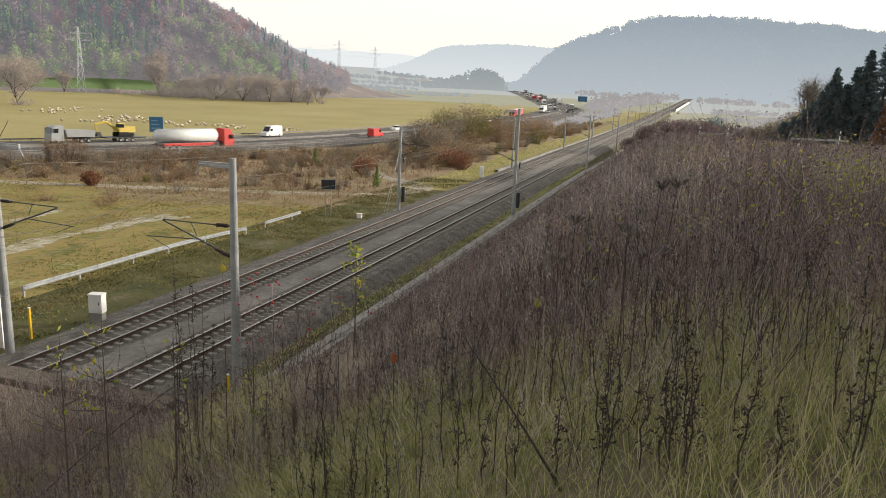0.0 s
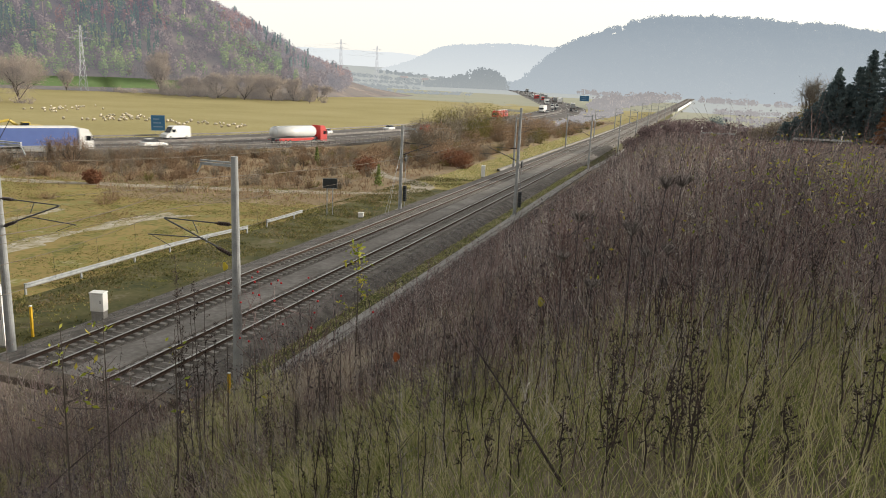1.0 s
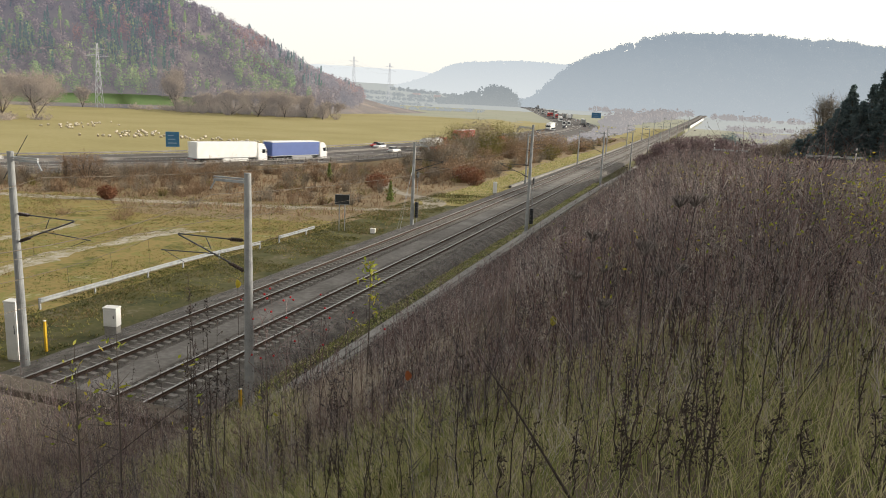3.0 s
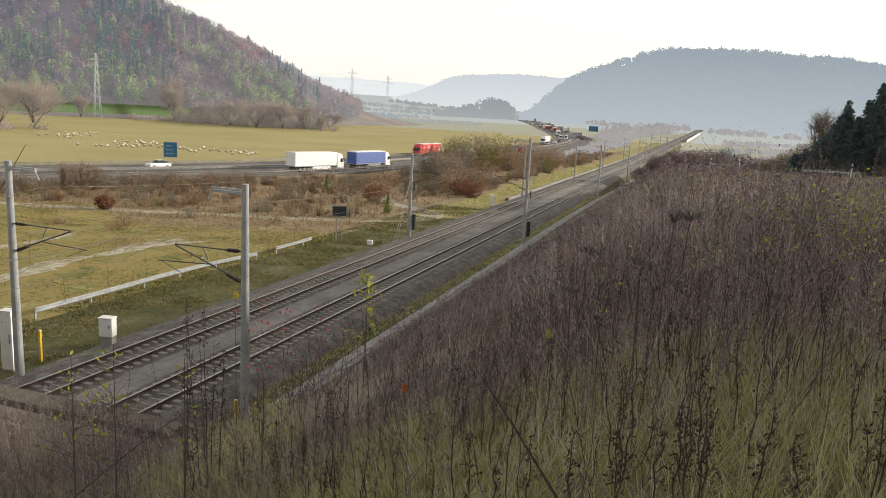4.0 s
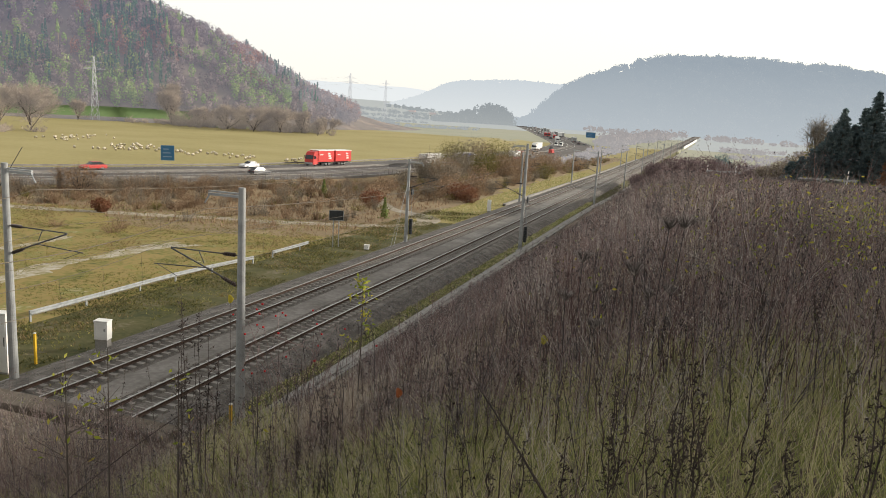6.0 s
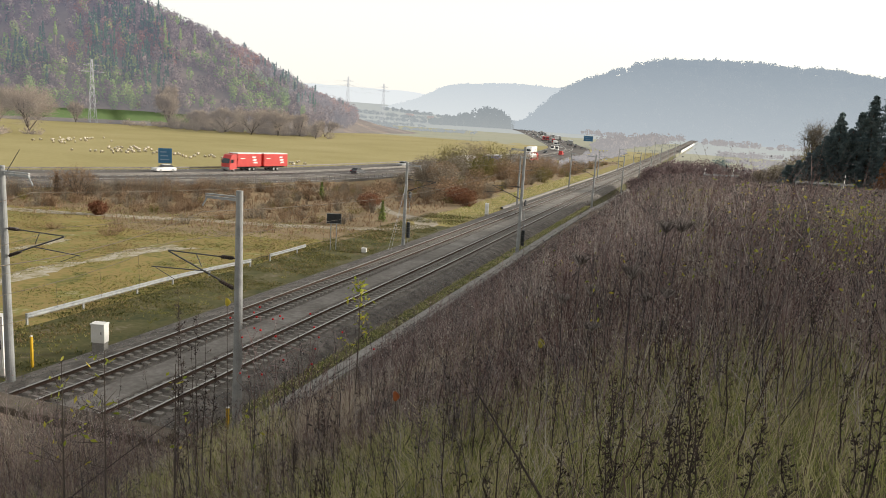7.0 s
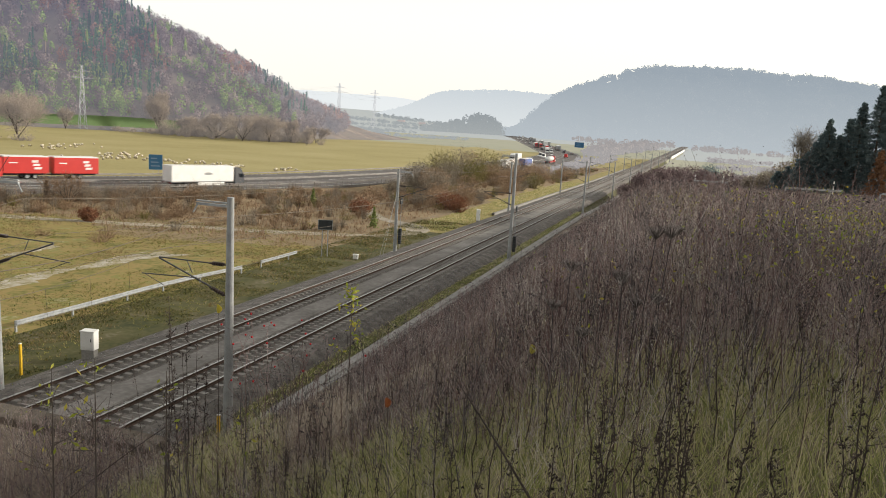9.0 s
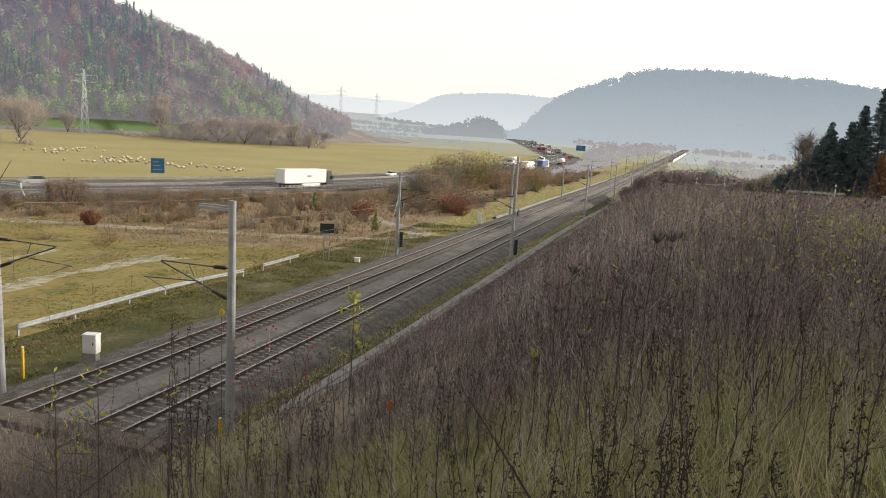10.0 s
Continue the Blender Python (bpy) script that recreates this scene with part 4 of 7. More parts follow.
weeds(dark, P, rng.uniform(0.4, 1.05, len(P)), 0.003, 10, 3, 0.0055)
P = scatter(520, -11, 4, 3.0, 9, 0, 0.1)
weeds(red, P, rng.uniform(0.4, 1.0, len(P)), 0.0022, 7, 1, 0.004)
P = scatter(420, -11, 4, 3.0, 12, 0, 0.1)
weeds(pale, P, rng.uniform(0.3, 0.8, len(P)), 0.0016, 6, 2, 0.004, 0.25)
P = scatter(320, -17, -6, 6.6, 9.2, 0)
weeds(red, P, rng.uniform(0.4, 0.95, len(P)), 0.003, 8, 2, 0.006, 0.12)
P = scatter(220, -17, -6, 6.6, 9.2, 0)
weeds(dark, P, rng.uniform(0.4, 0.95, len(P)), 0.003, 8, 2, 0.006, 0.12)
P = scatter(1500, -7, 2, 4.2, 7, 0.2, 0.1)
weeds(red, P, rng.uniform(0.4, 0.9, len(P)), 0.0025, 8, 2, 0.005, 0.12)
P = scatter(800, -7, 2, 4.2, 7, 0.2, 0.1)
weeds(dark, P, rng.uniform(0.4, 0.9, len(P)), 0.0028, 9, 3, 0.006, 0.12)
P = scatter(600, -7, 2, 3.4, 7, 0.2, 0.1)
weeds(pale, P, rng.uniform(0.3, 0.8, len(P)), 0.0018, 7, 2, 0.005, 0.3)
P = scatter(3600, -9, 5, 6, 18, 0.8, 0.16)
weeds(red, P, rng.uniform(0.6, 1.25, len(P)), 0.003, 9, 2, 0.006, 0.12)
P = scatter(2300, -9, 5, 6, 18, 0.6, 0.16)
weeds(dark, P, rng.uniform(0.5, 1.2, len(P)), 0.0032, 10, 4, 0.009, 0.12)
P = scatter(1500, -9, 5, 6, 20, 0, 0.16)
weeds(pale, P, rng.uniform(0.4, 1.1, len(P)), 0.0027, 7, 2, 0.006, 0.2)
P = scatter(6200, -14.8, 8, 16, 50, 1.0, 0.16)
weeds(dark, P, rng.uniform(0.6, 1.4, len(P)), 0.0055, 8, 2, 0.014, 0.1, 1)
P = scatter(4400, -14.8, 8, 16, 55, 1.2, 0.16)
weeds(red, P, rng.uniform(0.7, 1.5, len(P)), 0.0055, 7, 1, 0.012, 0.1, 1)
P = scatter(1900, -14.8, 8, 16, 55, 0, 0.16)
weeds(pale, P, rng.uniform(0.5, 1.3, len(P)), 0.0045, 6, 2, 0.012, 0.2, 1)
P = scatter(4500, -14.5, 16, 48, 200, 0.5, 0.2)
weeds(red, P, rng.uniform(0.9, 1.8, len(P)), 0.014, 5, 1, 0.04, 0.1, 1)
P = scatter(7500, -14.5, 16, 45, 200, 0.5, 0.2)
weeds(dark, P, rng.uniform(0.8, 1.6, len(P)), 0.014, 5, 2, 0.045, 0.1, 1)
dark.mesh("dark_weed_stalks", M_STALK_DARK, None, "dark dead mugwort stalks with dry seed heads", "weeds", "stuff")
red.mesh("red_brown_weed_stalks", M_STALK_RED, None, "red-brown dead weed stalks covering the bank", "weeds", "stuff")
pale.mesh("pale_weed_stalks", M_STALK_PALE, None, "pale bleached weed stems leaning on the bank", "weeds", "stuff")

# taller growth on the shoulder in front of the portal's coping
def shoulder(n, a0, a1, r0, r1):
    """Places on a sector of the shoulder, angles to the left of straight ahead."""
    a, r = np.radians(rng.uniform(a0, a1, n)), rng.uniform(r0, r1, n)
    x, y = -r * np.sin(a), r * np.cos(a)
    k = y < PORTAL_Y - 0.3
    return np.stack([x[k], y[k], ground_np(np.stack([x[k], y[k]], 1)) - 0.02], 1)


sd, sr, sp, sg, sy = Heap(), Heap(), Heap(), Heap(), Heap()
for heap_, n, r0, r1, h0, h1, rad, br, sds, size in ((sd, 90, 5.2, 12.0, 0.5, 1.35, 0.004, 12, 3, 0.008), (sr, 170, 5.2, 12.0, 0.4, 1.15, 0.0032, 9, 2, 0.006), (sp, 200, 5.2, 12.0, 0.3, 0.9, 0.0024, 6, 1, 0.005)):
    P = np.concatenate([shoulder(n, 22, 52, r0, r1), shoulder(n // 2, 38, 55, 9.5, 14.0)])
    hh = rng.uniform(h0, h1, len(P))
    hh *= np.where(rng.uniform(0, 1, len(P)) < 0.75, 0.8, 1.0)
    top = P + np.stack([rng.normal(0, 0.10, len(P)) * hh, rng.normal(0, 0.10, len(P)) * hh, hh], 1)
    mid = 0.5 * (P + top) + rng.normal(0, 0.03, (len(P), 3))
    heap_.sticks(P, mid, rad, rad * 0.8)
    heap_.sticks(mid, top, rad * 0.8, rad * 0.4)
    v = rng.uniform(0.35, 0.98, (len(P), br, 1))
    lo = P[:, None] + (top - P)[:, None] * v
    hi = lo + unit(len(P) * br, 0.6).reshape(len(P), br, 3) * (rng.uniform(0.06, 0.24, (len(P), br)) * hh[:, None])[..., None]
    heap_.sticks(lo.reshape(-1, 3), hi.reshape(-1, 3), rad * 0.5, rad * 0.25)
    c = np.repeat(hi.reshape(-1, 3), sds, 0)
    heap_.leaves(c + rng.normal(0, 0.012, c.shape), size * rng.uniform(0.5, 1.5, len(c)), 1.7)
P = shoulder(11000, 29, 54, 6.0, 10.5)
tufts(sg, P, rng.uniform(0.12, 0.36, len(P)), 6, 0.005, 0.5)
P = shoulder(6000, 14, 32, 4.2, 5.7)
tufts(sg, P, rng.uniform(0.1, 0.27, len(P)), 6, 0.0036, 0.5)
P = shoulder(6000, 24, 54, 5.0, 12.5)
tufts(sy, P, rng.uniform(0.1, 0.42, len(P)), 6, 0.0032, 0.5)
sd.mesh("dark_shoulder_stalks", M_STALK_DARK, None, "dark dead mugwort on the shoulder over the railway", "weeds", "stuff")
sr.mesh("red_shoulder_stalks", M_STALK_RED, None, "red-brown dead stalks on the shoulder over the railway", "weeds", "stuff")
sp.mesh("pale_shoulder_stalks", M_STALK_PALE, None, "bleached thin stems on the shoulder over the railway", "weeds", "stuff")
sg.mesh("shoulder_grass", M_GRASS, None, "yellowing green grass on the shoulder over the railway", "grass", "stuff")
sy.mesh("dry_shoulder_grass", M_GRASS_DRY, None, "dry straw-coloured grass on the shoulder", "grass", "stuff")

# leaves still hanging on young shoots among the weeds
lv = Heap()
for cx, cy, rr, n, hh in ((0.15, 4.9, 0.25, 22, 0.95), (0.55, 5.2, 0.35, 40, 0.95), (0.95, 5.3, 0.35, 60, 0.9), (1.15, 6.0, 0.45, 80, 0.95), (0.75, 6.2, 0.45, 50, 0.95), (1.3, 7.2, 0.5, 70, 1.0), (-0.45, 4.8, 0.2, 18, 0.95), (0.9, 4.3, 0.3, 26, 0.8), (0.3, 9.5, 0.5, 40, 0.95), (1.0, 9, 0.6, 45, 0.9), (1.7, 9.5, 0.7, 60, 0.9), (2.2, 11, 0.8, 90, 0.95), (2.6, 12.5, 0.9, 110, 0.95), (1.2, 13, 0.9, 70, 1.0), (0.4, 12, 0.7, 40, 1.0), (3.2, 15, 1.0, 130, 0.95), (2.0, 16, 1.0, 90, 1.0), (0.5, 17, 1.0, 60, 1.05),
                          (3.8, 18, 1.2, 130, 0.95), (4.2, 21, 1.4, 110, 0.95), (0.3, 23, 1.0, 60, 1.2), (-0.8, 27, 1.0, 50, 1.2), (5.0, 26, 1.8, 90, 0.95), (1.2, 6.4, 0.6, 35, 0.85), (0.3, 6.0, 0.6, 22, 0.85), (-1.5, 11, 1.2, 22, 0.8), (-0.9, 8, 0.9, 26, 0.9), (-7.5, 12, 1.6, 50, 0.9), (-9, 8.0, 1.2, 50, 0.8)):
    n = int(n * 1.3)
    x, y = rng.normal(cx, rr * 0.5, n), rng.normal(cy, rr * 0.8, n)
    z = ground_np(np.stack([x, y], 1)) + rng.uniform(0.62, 1.03, n) * hh
    lv.leaves(np.stack([x, y, z], 1), (0.0072 + 0.0006 * cy) * rng.uniform(0.6, 1.3, n))
lv.mesh("late_leaves", M_LEAF, None, "scattered yellow-green leaves on young shoots", "leaves", "stuff")


# ---- single plants in front of the camera ----
M_MUGWORT = noise_mat("blackened_mugwort", [(0.02, 0.015, 0.014), (0.055, 0.042, 0.038), (0.115, 0.088, 0.076)], 6, 0.9, 0.0, island=0.4)
M_UMBEL = noise_mat("dry_umbel", [(0.06, 0.05, 0.048), (0.18, 0.155, 0.145), (0.42, 0.38, 0.36)], 20, 0.9, 0.0, island=0.4)
M_RUSTLEAF = noise_mat("rust_brown_leaf", [(0.22, 0.06, 0.02), (0.32, 0.10, 0.03)], 20, 0.7)
M_HIP = noise_mat("red_rose_hip", [(0.35, 0.01, 0.015), (0.50, 0.02, 0.02)], 10, 0.35)


def wild_carrot(x, y, ztop, size):
    """A dead wild carrot: a stem and a nest-shaped umbel of many ribs."""
    g = ground(x, y)
    h = ztop - g
    t = empty("wild_carrot", pose(x, y, g), "dead wild carrot stem with a curled brown umbel", "dead flower", "wild carrots")
    H = Heap()
    k = rng.normal(0, 0.02, 2)
    H.sticks(np.array([[0, 0, -0.02], [k[0], k[1], h * 0.5]]), np.array([[k[0], k[1], h * 0.5], [0, 0, h - size * 0.8]]), [0.004, 0.0034], [0.0034, 0.0025])
    H.mesh("stem", M_STALK_DARK, t)
    H = Heap()
    n = 46
    a = rng.uniform(0, 2 * math.pi, n)
    q = np.sqrt(rng.uniform(0.02, 1, n))
    base = np.tile([[0, 0, h - size * 0.8]], (n, 1))
    mid = base + np.stack([np.cos(a) * q * size * 0.40, np.sin(a) * q * size * 0.40, size * (0.30 + 0.25 * (1 - q))], 1)
    top = base + np.stack([np.cos(a) * q * size * 0.80, np.sin(a) * q * size * 0.80, size * (0.75 + 0.1 * (1 - q)) + rng.normal(0, 0.05, n) * size], 1)
    H.sticks(base, mid, 0.0028, 0.0024)
    H.sticks(mid, top, 0.0024, 0.002)
    c = np.repeat(top, 6, 0) + rng.normal(0, 0.05 * size, (n * 6, 3))
    H.leaves(c, 0.034 * size * rng.uniform(0.6, 1.3, len(c)))
    H.mesh("umbel", M_UMBEL, t)
    return t


def tall_weed(x, y, h, lean=(0.0, 0.0), bushy=1.0):
    """A dark mugwort stalk with withered leaves."""
    g = ground(x, y)
    t = empty("mugwort_stalk", pose(x, y, g), "dark withered mugwort stalk with hanging leaves", "dead weed", "mugwort stalks")
    H = Heap()
    u = np.linspace(0, 1, 7)
    line = np.stack([lean[0] * u ** 1.5 * h + rng.normal(0, 0.008, 7), lean[1] * u ** 1.5 * h + rng.normal(0, 0.008, 7), u * h - 0.03], 1)
    r = 0.0055 * (0.7 + 0.3 * bushy) * (1 - 0.7 * u)
    H.pipe(line, r)
    H.mesh("stalk", M_MUGWORT, t)
    H = Heap()
    n = int(26 * bushy)
    v = rng.uniform(0.3, 1.0, n)
    lo = np.stack([np.interp(v, u, line[:, k]) for k in range(3)], 1)
    hi = lo + unit(n, 0.8) * (rng.uniform(0.025, 0.11, n) * (1.2 - v) * bushy)[:, None]
    H.sticks(lo, hi, 0.0018, 0.001)
    H.mesh("branch_spray", M_MUGWORT, t, kind="stuff")
    H = Heap()
    c = np.repeat(hi, 4, 0) + rng.normal(0, 0.009, (n * 4, 3)) - np.array([0, 0, 0.012])
    H.leaves(c, 0.0048 * bushy ** 0.5 * rng.uniform(0.5, 1.6, len(c)), 1.8)
    H.mesh("withered_leaves", M_MUGWORT, t, kind="stuff")
    return t


def sapling(x, y, h, leaves, size):
    g = ground(x, y)
    t = empty("sapling", pose(x, y, g), "young tree with the last yellow-green leaves", "sapling", "saplings")
    H = Heap()
    H.sticks(np.array([[0, 0, -0.05], [0.02, 0, h * 0.6]]), np.array([[0.02, 0, h * 0.6], [0.0, 0.03, h]]), [0.012, 0.008], [0.008, 0.003])
    n = 14
    v = rng.uniform(0.45, 0.98, n)
    lo = np.stack([np.zeros(n), np.zeros(n), v * h], 1)
    hi = lo + unit(n, 0.5) * (0.28 * h * (1.15 - v))[:, None]
    H.mesh("stem", M_BARK, t)
    H = Heap()
    H.sticks(lo, hi, 0.004, 0.002)
    H.mesh("twig_spray", M_BARK, t, kind="stuff")
    H = Heap()
    k = rng.integers(0, n, leaves)
    f = rng.uniform(0.3, 1.05, leaves)[:, None]
    H.leaves(lo[k] + (hi - lo)[k] * f + rng.normal(0, 0.02 * h, (leaves, 3)), size * rng.uniform(0.6, 1.3, leaves))
    H.mesh("leaves", M_LEAF, t)
    return t


wild_carrot(-0.100, 4.80, 11.69, 0.083)
wild_carrot(-0.011, 4.84, 11.71, 0.100)
wild_carrot(-0.600, 4.79, 11.43, 0.085)
wild_carrot(-0.245, 4.27, 11.49, 0.091)
wild_carrot(-0.510, 4.78, 11.24, 0.079)
wild_carrot(-0.050, 4.73, 11.29, 0.065)
wild_carrot(0.164, 6.28, 11.17, 0.069)
wild_carrot(-0.679, 4.71, 11.18, 0.079)
wild_carrot(-0.169, 4.68, 11.26, 0.065)
wild_carrot(0.275, 5.23, 11.13, 0.077)
wild_carrot(0.650, 5.76, 11.06, 0.083)
wild_carrot(0.073, 7.29, 10.98, 0.071)
wild_carrot(-0.446, 4.34, 11.12, 0.067)
for x, y, h in ((-4.01, 5.59, 1.7), (-5.77, 7.71, 1.7), (-2.71, 4.63, 0.76), (-1.32, 4.69, 0.73), (0.04, 3.02, 0.5), (0.13, 3.3, 0.59), (-0.23, 3.74, 0.53), (-0.04, 3.04, 0.51), (0.47, 2.96, 0.35), (-3.24, 4.98, 0.65), (-2.6, 4.83, 0.6), (-0.77, 3.33, 0.44), (-0.2, 3.02, 0.45), (0.31, 2.87, 0.5), (0.72, 2.96, 0.64), (0.12, 2.94, 0.51), (-3.2, 6.48, 0.57), (-2.4, 6.02, 0.38), (-7.96, 7.13, 1.19), (-7.78, 8.88, 1.37), (-7.31, 9.09, 1.7), (-0.61, 3.35, 0.43), (-0.91, 3.41, 0.54), (-0.4, 3.17, 0.43)):
    tall_weed(x, y, h, tuple(rng.normal(0, 0.06, 2)))
for i in range(90):
    y = rng.uniform(3.0, 5.6)
    x = rng.uniform(-0.62, 0.26) * y
    tall_weed(x, y, rng.uniform(0.35, 0.68) + (y - 3) * 0.12 * rng.uniform(0, 1), tuple(rng.normal(0, 0.07, 2)), rng.uniform(0.35, 0.9))
sapling(-3.55, 8.09, 1.54, 110, 0.024)

# rose bush with hips on the slope towards the mast
rx_, ry_ = -4.75, 8.6
rose = empty("dog_rose", pose(rx_, ry_, ground(rx_, ry_)), "leafless dog rose with scattered red hips", "rose bush")
H = Heap()
n = 34
a = rng.normal(0, 0.25, (n, 3)) * [1, 1, 0]
m1 = a + np.stack([rng.normal(0, 0.35, n), rng.normal(0, 0.35, n), rng.uniform(0.7, 1.25, n)], 1)
m2 = m1 + np.stack([rng.normal(0, 0.4, n), rng.normal(0, 0.4, n), rng.uniform(0.0, 0.55, n)], 1)
H.sticks(a, m1, 0.004, 0.003)
H.sticks(m1, m2, 0.003, 0.0015)
H.mesh("canes", M_STALK_RED, rose)
bm = bmesh.new()
for i in range(24):
    c = m2[i] + rng.normal(0, 0.05, 3)
    r = bmesh.ops.create_icosphere(bm, subdivisions=1, radius=0.017, matrix=Matrix.Translation(c))
part("rose_hips", bm, M_HIP, rose, "round red hips", True)

# bramble canes leaning through the picture's foot
for p0, p1, p2 in (((-0.36, 3.1, 10.48), (-0.59, 3.1, 10.82), (-0.92, 3.34, 11.06)), ((-6.65, 5.2, 6.95), (-5.0, 5.1, 8.75), (-3.62, 5.0, 9.78))):
    c = empty("fallen_cane", pose(*p0), "bare dark cane leaning over the grass", "dead cane", "leaning canes")
    H = Heap()
    A, B, C = (np.array(q) - np.array(p0) for q in (p0, p1, p2))
    u = np.linspace(0, 1, 9)[:, None]
    L = A * (1 - u) ** 2 + 2 * u * (1 - u) * B + u * u * C
    rr_ = np.linspace(0.008, 0.003, 9)
    H.pipe(L, rr_)
    H.mesh("cane", M_MUGWORT, c)
    H = Heap()
    k = rng.uniform(0.1, 1, 22)[:, None]
    lo = A * (1 - k) ** 2 + 2 * k * (1 - k) * B + k * k * C
    H.sticks(lo, lo + unit(22, 0.2) * [0.09, 0.09, -0.07], 0.002, 0.001)
    H.mesh("side_growth", M_MUGWORT, c, kind="stuff")


# stout old stalks that stand out against the track
for x, y, h in ((-4.36, 5.81, 2.17), (-4.19, 5.7, 2.25), (-4.0, 5.57, 2.0), (-3.89, 5.49, 1.77), (-4.48, 5.89, 1.7), (-3.75, 5.4, 1.53), (-2.56, 4.57, 0.72), (-2.45, 4.55, 0.57), (-1.05, 3.56, 0.92), (-1.25, 4.37, 0.68), (0.07, 2.96, 0.69), (0.12, 2.94, 0.6), (0.75, 3.0, 0.71), (-0.18, 3.11, 0.53)):
    tall_weed(x, y, h, tuple(rng.normal(0, 0.03, 2)), 1.7 if x < -3.5 else 1.0)
sapling(-4.89, 4.90, 2.13, 34, 0.024)
sapling(-4.55, 5.02, 1.99, 30, 0.024)
sapling(-3.66, 4.79, 1.58, 14, 0.022)
sapling(-3.30, 5.37, 1.04, 12, 0.02)

# single leaves left on bare stems
for (x, y, h), mat, lab in zip(((-1.73, 4.61, 0.62), (-0.88, 5.28, 0.46), (-3.33, 5.02, 1.89)), (M_RUSTLEAF, M_LEAF, M_LEAF), ("thin bare stem with one rust-brown leaf", "thin bare stem with one pale yellow leaf", "thin bare stem with yellow-green leaves")):
    t = empty("leafy_stem", pose(x, y, ground(x, y)), lab, "dead weed", "stems with a last leaf")
    H = Heap()
    H.pipe([(0, 0, -0.03), (0.01, 0.0, h * 0.5), (0, 0, h)], np.array([0.004, 0.003, 0.002]))
    H.mesh("stem", M_MUGWORT, t)
    bm = bmesh.new()
    bmesh.ops.create_icosphere(bm, subdivisions=2, radius=1)
    for v in bm.verts:
        v.co = Vector((v.co.x * 0.026, v.co.y * 0.006 + 0.012 * v.co.x * v.co.x, h + v.co.z * 0.036 * (1 - 0.3 * v.co.x)))
    part("leaf", bm, mat, t)

# ---- tracks and worn ground on the valley side ----
TRACK = spline([(-100, 70, 0), (-83, 74.8, 0), (-76.6, 76.5, 0), (-67.4, 80.3, 0), (-57.4, 84, 0), (-47.4, 84.5, 0), (-39.5, 87.5, 0), (-35.2, 89.5, 0), (-33.6, 93, 0), (-33.4, 97.5, 0), (-35.5, 102, 0), (-39.9, 106, 0), (-46, 112, 0), (-54, 128, 0), (-62, 150, 0), (-68, 168, 0)], 2.0)
ribbon("path_gravel", TRACK, -1.4, 1.4, 0.015, M_GRAVEL, ragged=1.0, label= "pale gravel farm track bending towards the motorway bridge")
ribbon("path_worn", spline([(-44, 22, 0), (-47.4, 40.7, 0), (-49, 48, 0), (-48.8, 53, 0), (-48.6, 58, 0), (-47.8, 64, 0)], 0.7), -1.5, 1.7, 0.012, M_WORN, ragged=2.6, label="worn stony track across the meadow")
rb = ribbon("path_stony_patch", spline([(-54, 30, 0), (-57, 44, 0), (-60, 56, 0), (-60.5, 62, 0)], 0.7), -0.7, 0.9, 0.012, M_WORN, ragged=2.4, label="bare stony patch in the meadow")

# short grass standing on the meadow and verge
M_MEADBLADE = noise_mat("meadow_blades", [(0.11, 0.12, 0.03), (0.24, 0.23, 0.06), (0.42, 0.37, 0.14)], 0.3, 0.9, 0.0, island=0.5, trans=0.3)
mead = Heap()
n = 26000
x, y = rng.uniform(-84, -30.6, n), rng.uniform(12, 88, n)
f = np.array([noise.noise(Vector((a * 0.12, b * 0.12, 9.0))) for a, b in zip(x, y)])
k = f > -0.25
x, y = x[k], y[k]
P = np.stack([x, y, ground_np(np.stack([x, y], 1)) - 0.02], 1)
tufts(mead, P, rng.uniform(0.04, 0.17, len(P)), 4, 0.02, 0.7)
mead.mesh("meadow_tufts", M_MEADBLADE, None, "short yellow-green meadow grass", "grass", "stuff")
# brown withered patches, darker green ones, and tufts growing into the worn tracks
M_MEADBROWN = noise_mat("withered_meadow_blades", [(0.17, 0.115, 0.05), (0.28, 0.20, 0.10), (0.42, 0.33, 0.20)], 0.3, 0.9, 0.0, island=0.5, trans=0.3)
M_MEADDARK = noise_mat("dark_meadow_blades", [(0.07, 0.085, 0.025), (0.12, 0.135, 0.04), (0.19, 0.18, 0.065)], 0.3, 0.9, 0.0, island=0.5, trans=0.3)
for off, level, mat_, tall, label_ in ((31.0, 0.10, M_MEADBROWN, 0.26, "patches of withered brown meadow grass"), (57.0, 0.08, M_MEADDARK, 0.14, "darker green patches of meadow grass")):
    H = Heap()
    n = 52000
    x, y = rng.uniform(-96, -30.6, n), rng.uniform(12, 92, n)
    f = np.array([noise.noise(Vector((a * 0.16, b * 0.16, off))) + 0.6 * noise.noise(Vector((a * 0.7, b * 0.7, off + 3))) for a, b in zip(x, y)])
    if off < 40:
        f = f + np.clip((y - 62) * 0.012, -0.15, 0.3)                      # more withered towards the scrub
    k = f > level + rng.uniform(0, 0.25, n)
    x, y = x[k], y[k]
    P = np.stack([x, y, ground_np(np.stack([x, y], 1)) - 0.02], 1)
    tufts(H, P, rng.uniform(0.05, tall, len(P)), 4, 0.014, 0.7)
    H.mesh("meadow_patch_grass", mat_, None, label_, "grass", "stuff")


def land_v(x, y):
    return np.stack([x, y, ground_np(np.stack([x, y], 1)) - 0.02], 1)


vt = Heap()
n = 7000
x, y = rng.uniform(-18.3, -17.0, n), rng.uniform(14, 150, n)
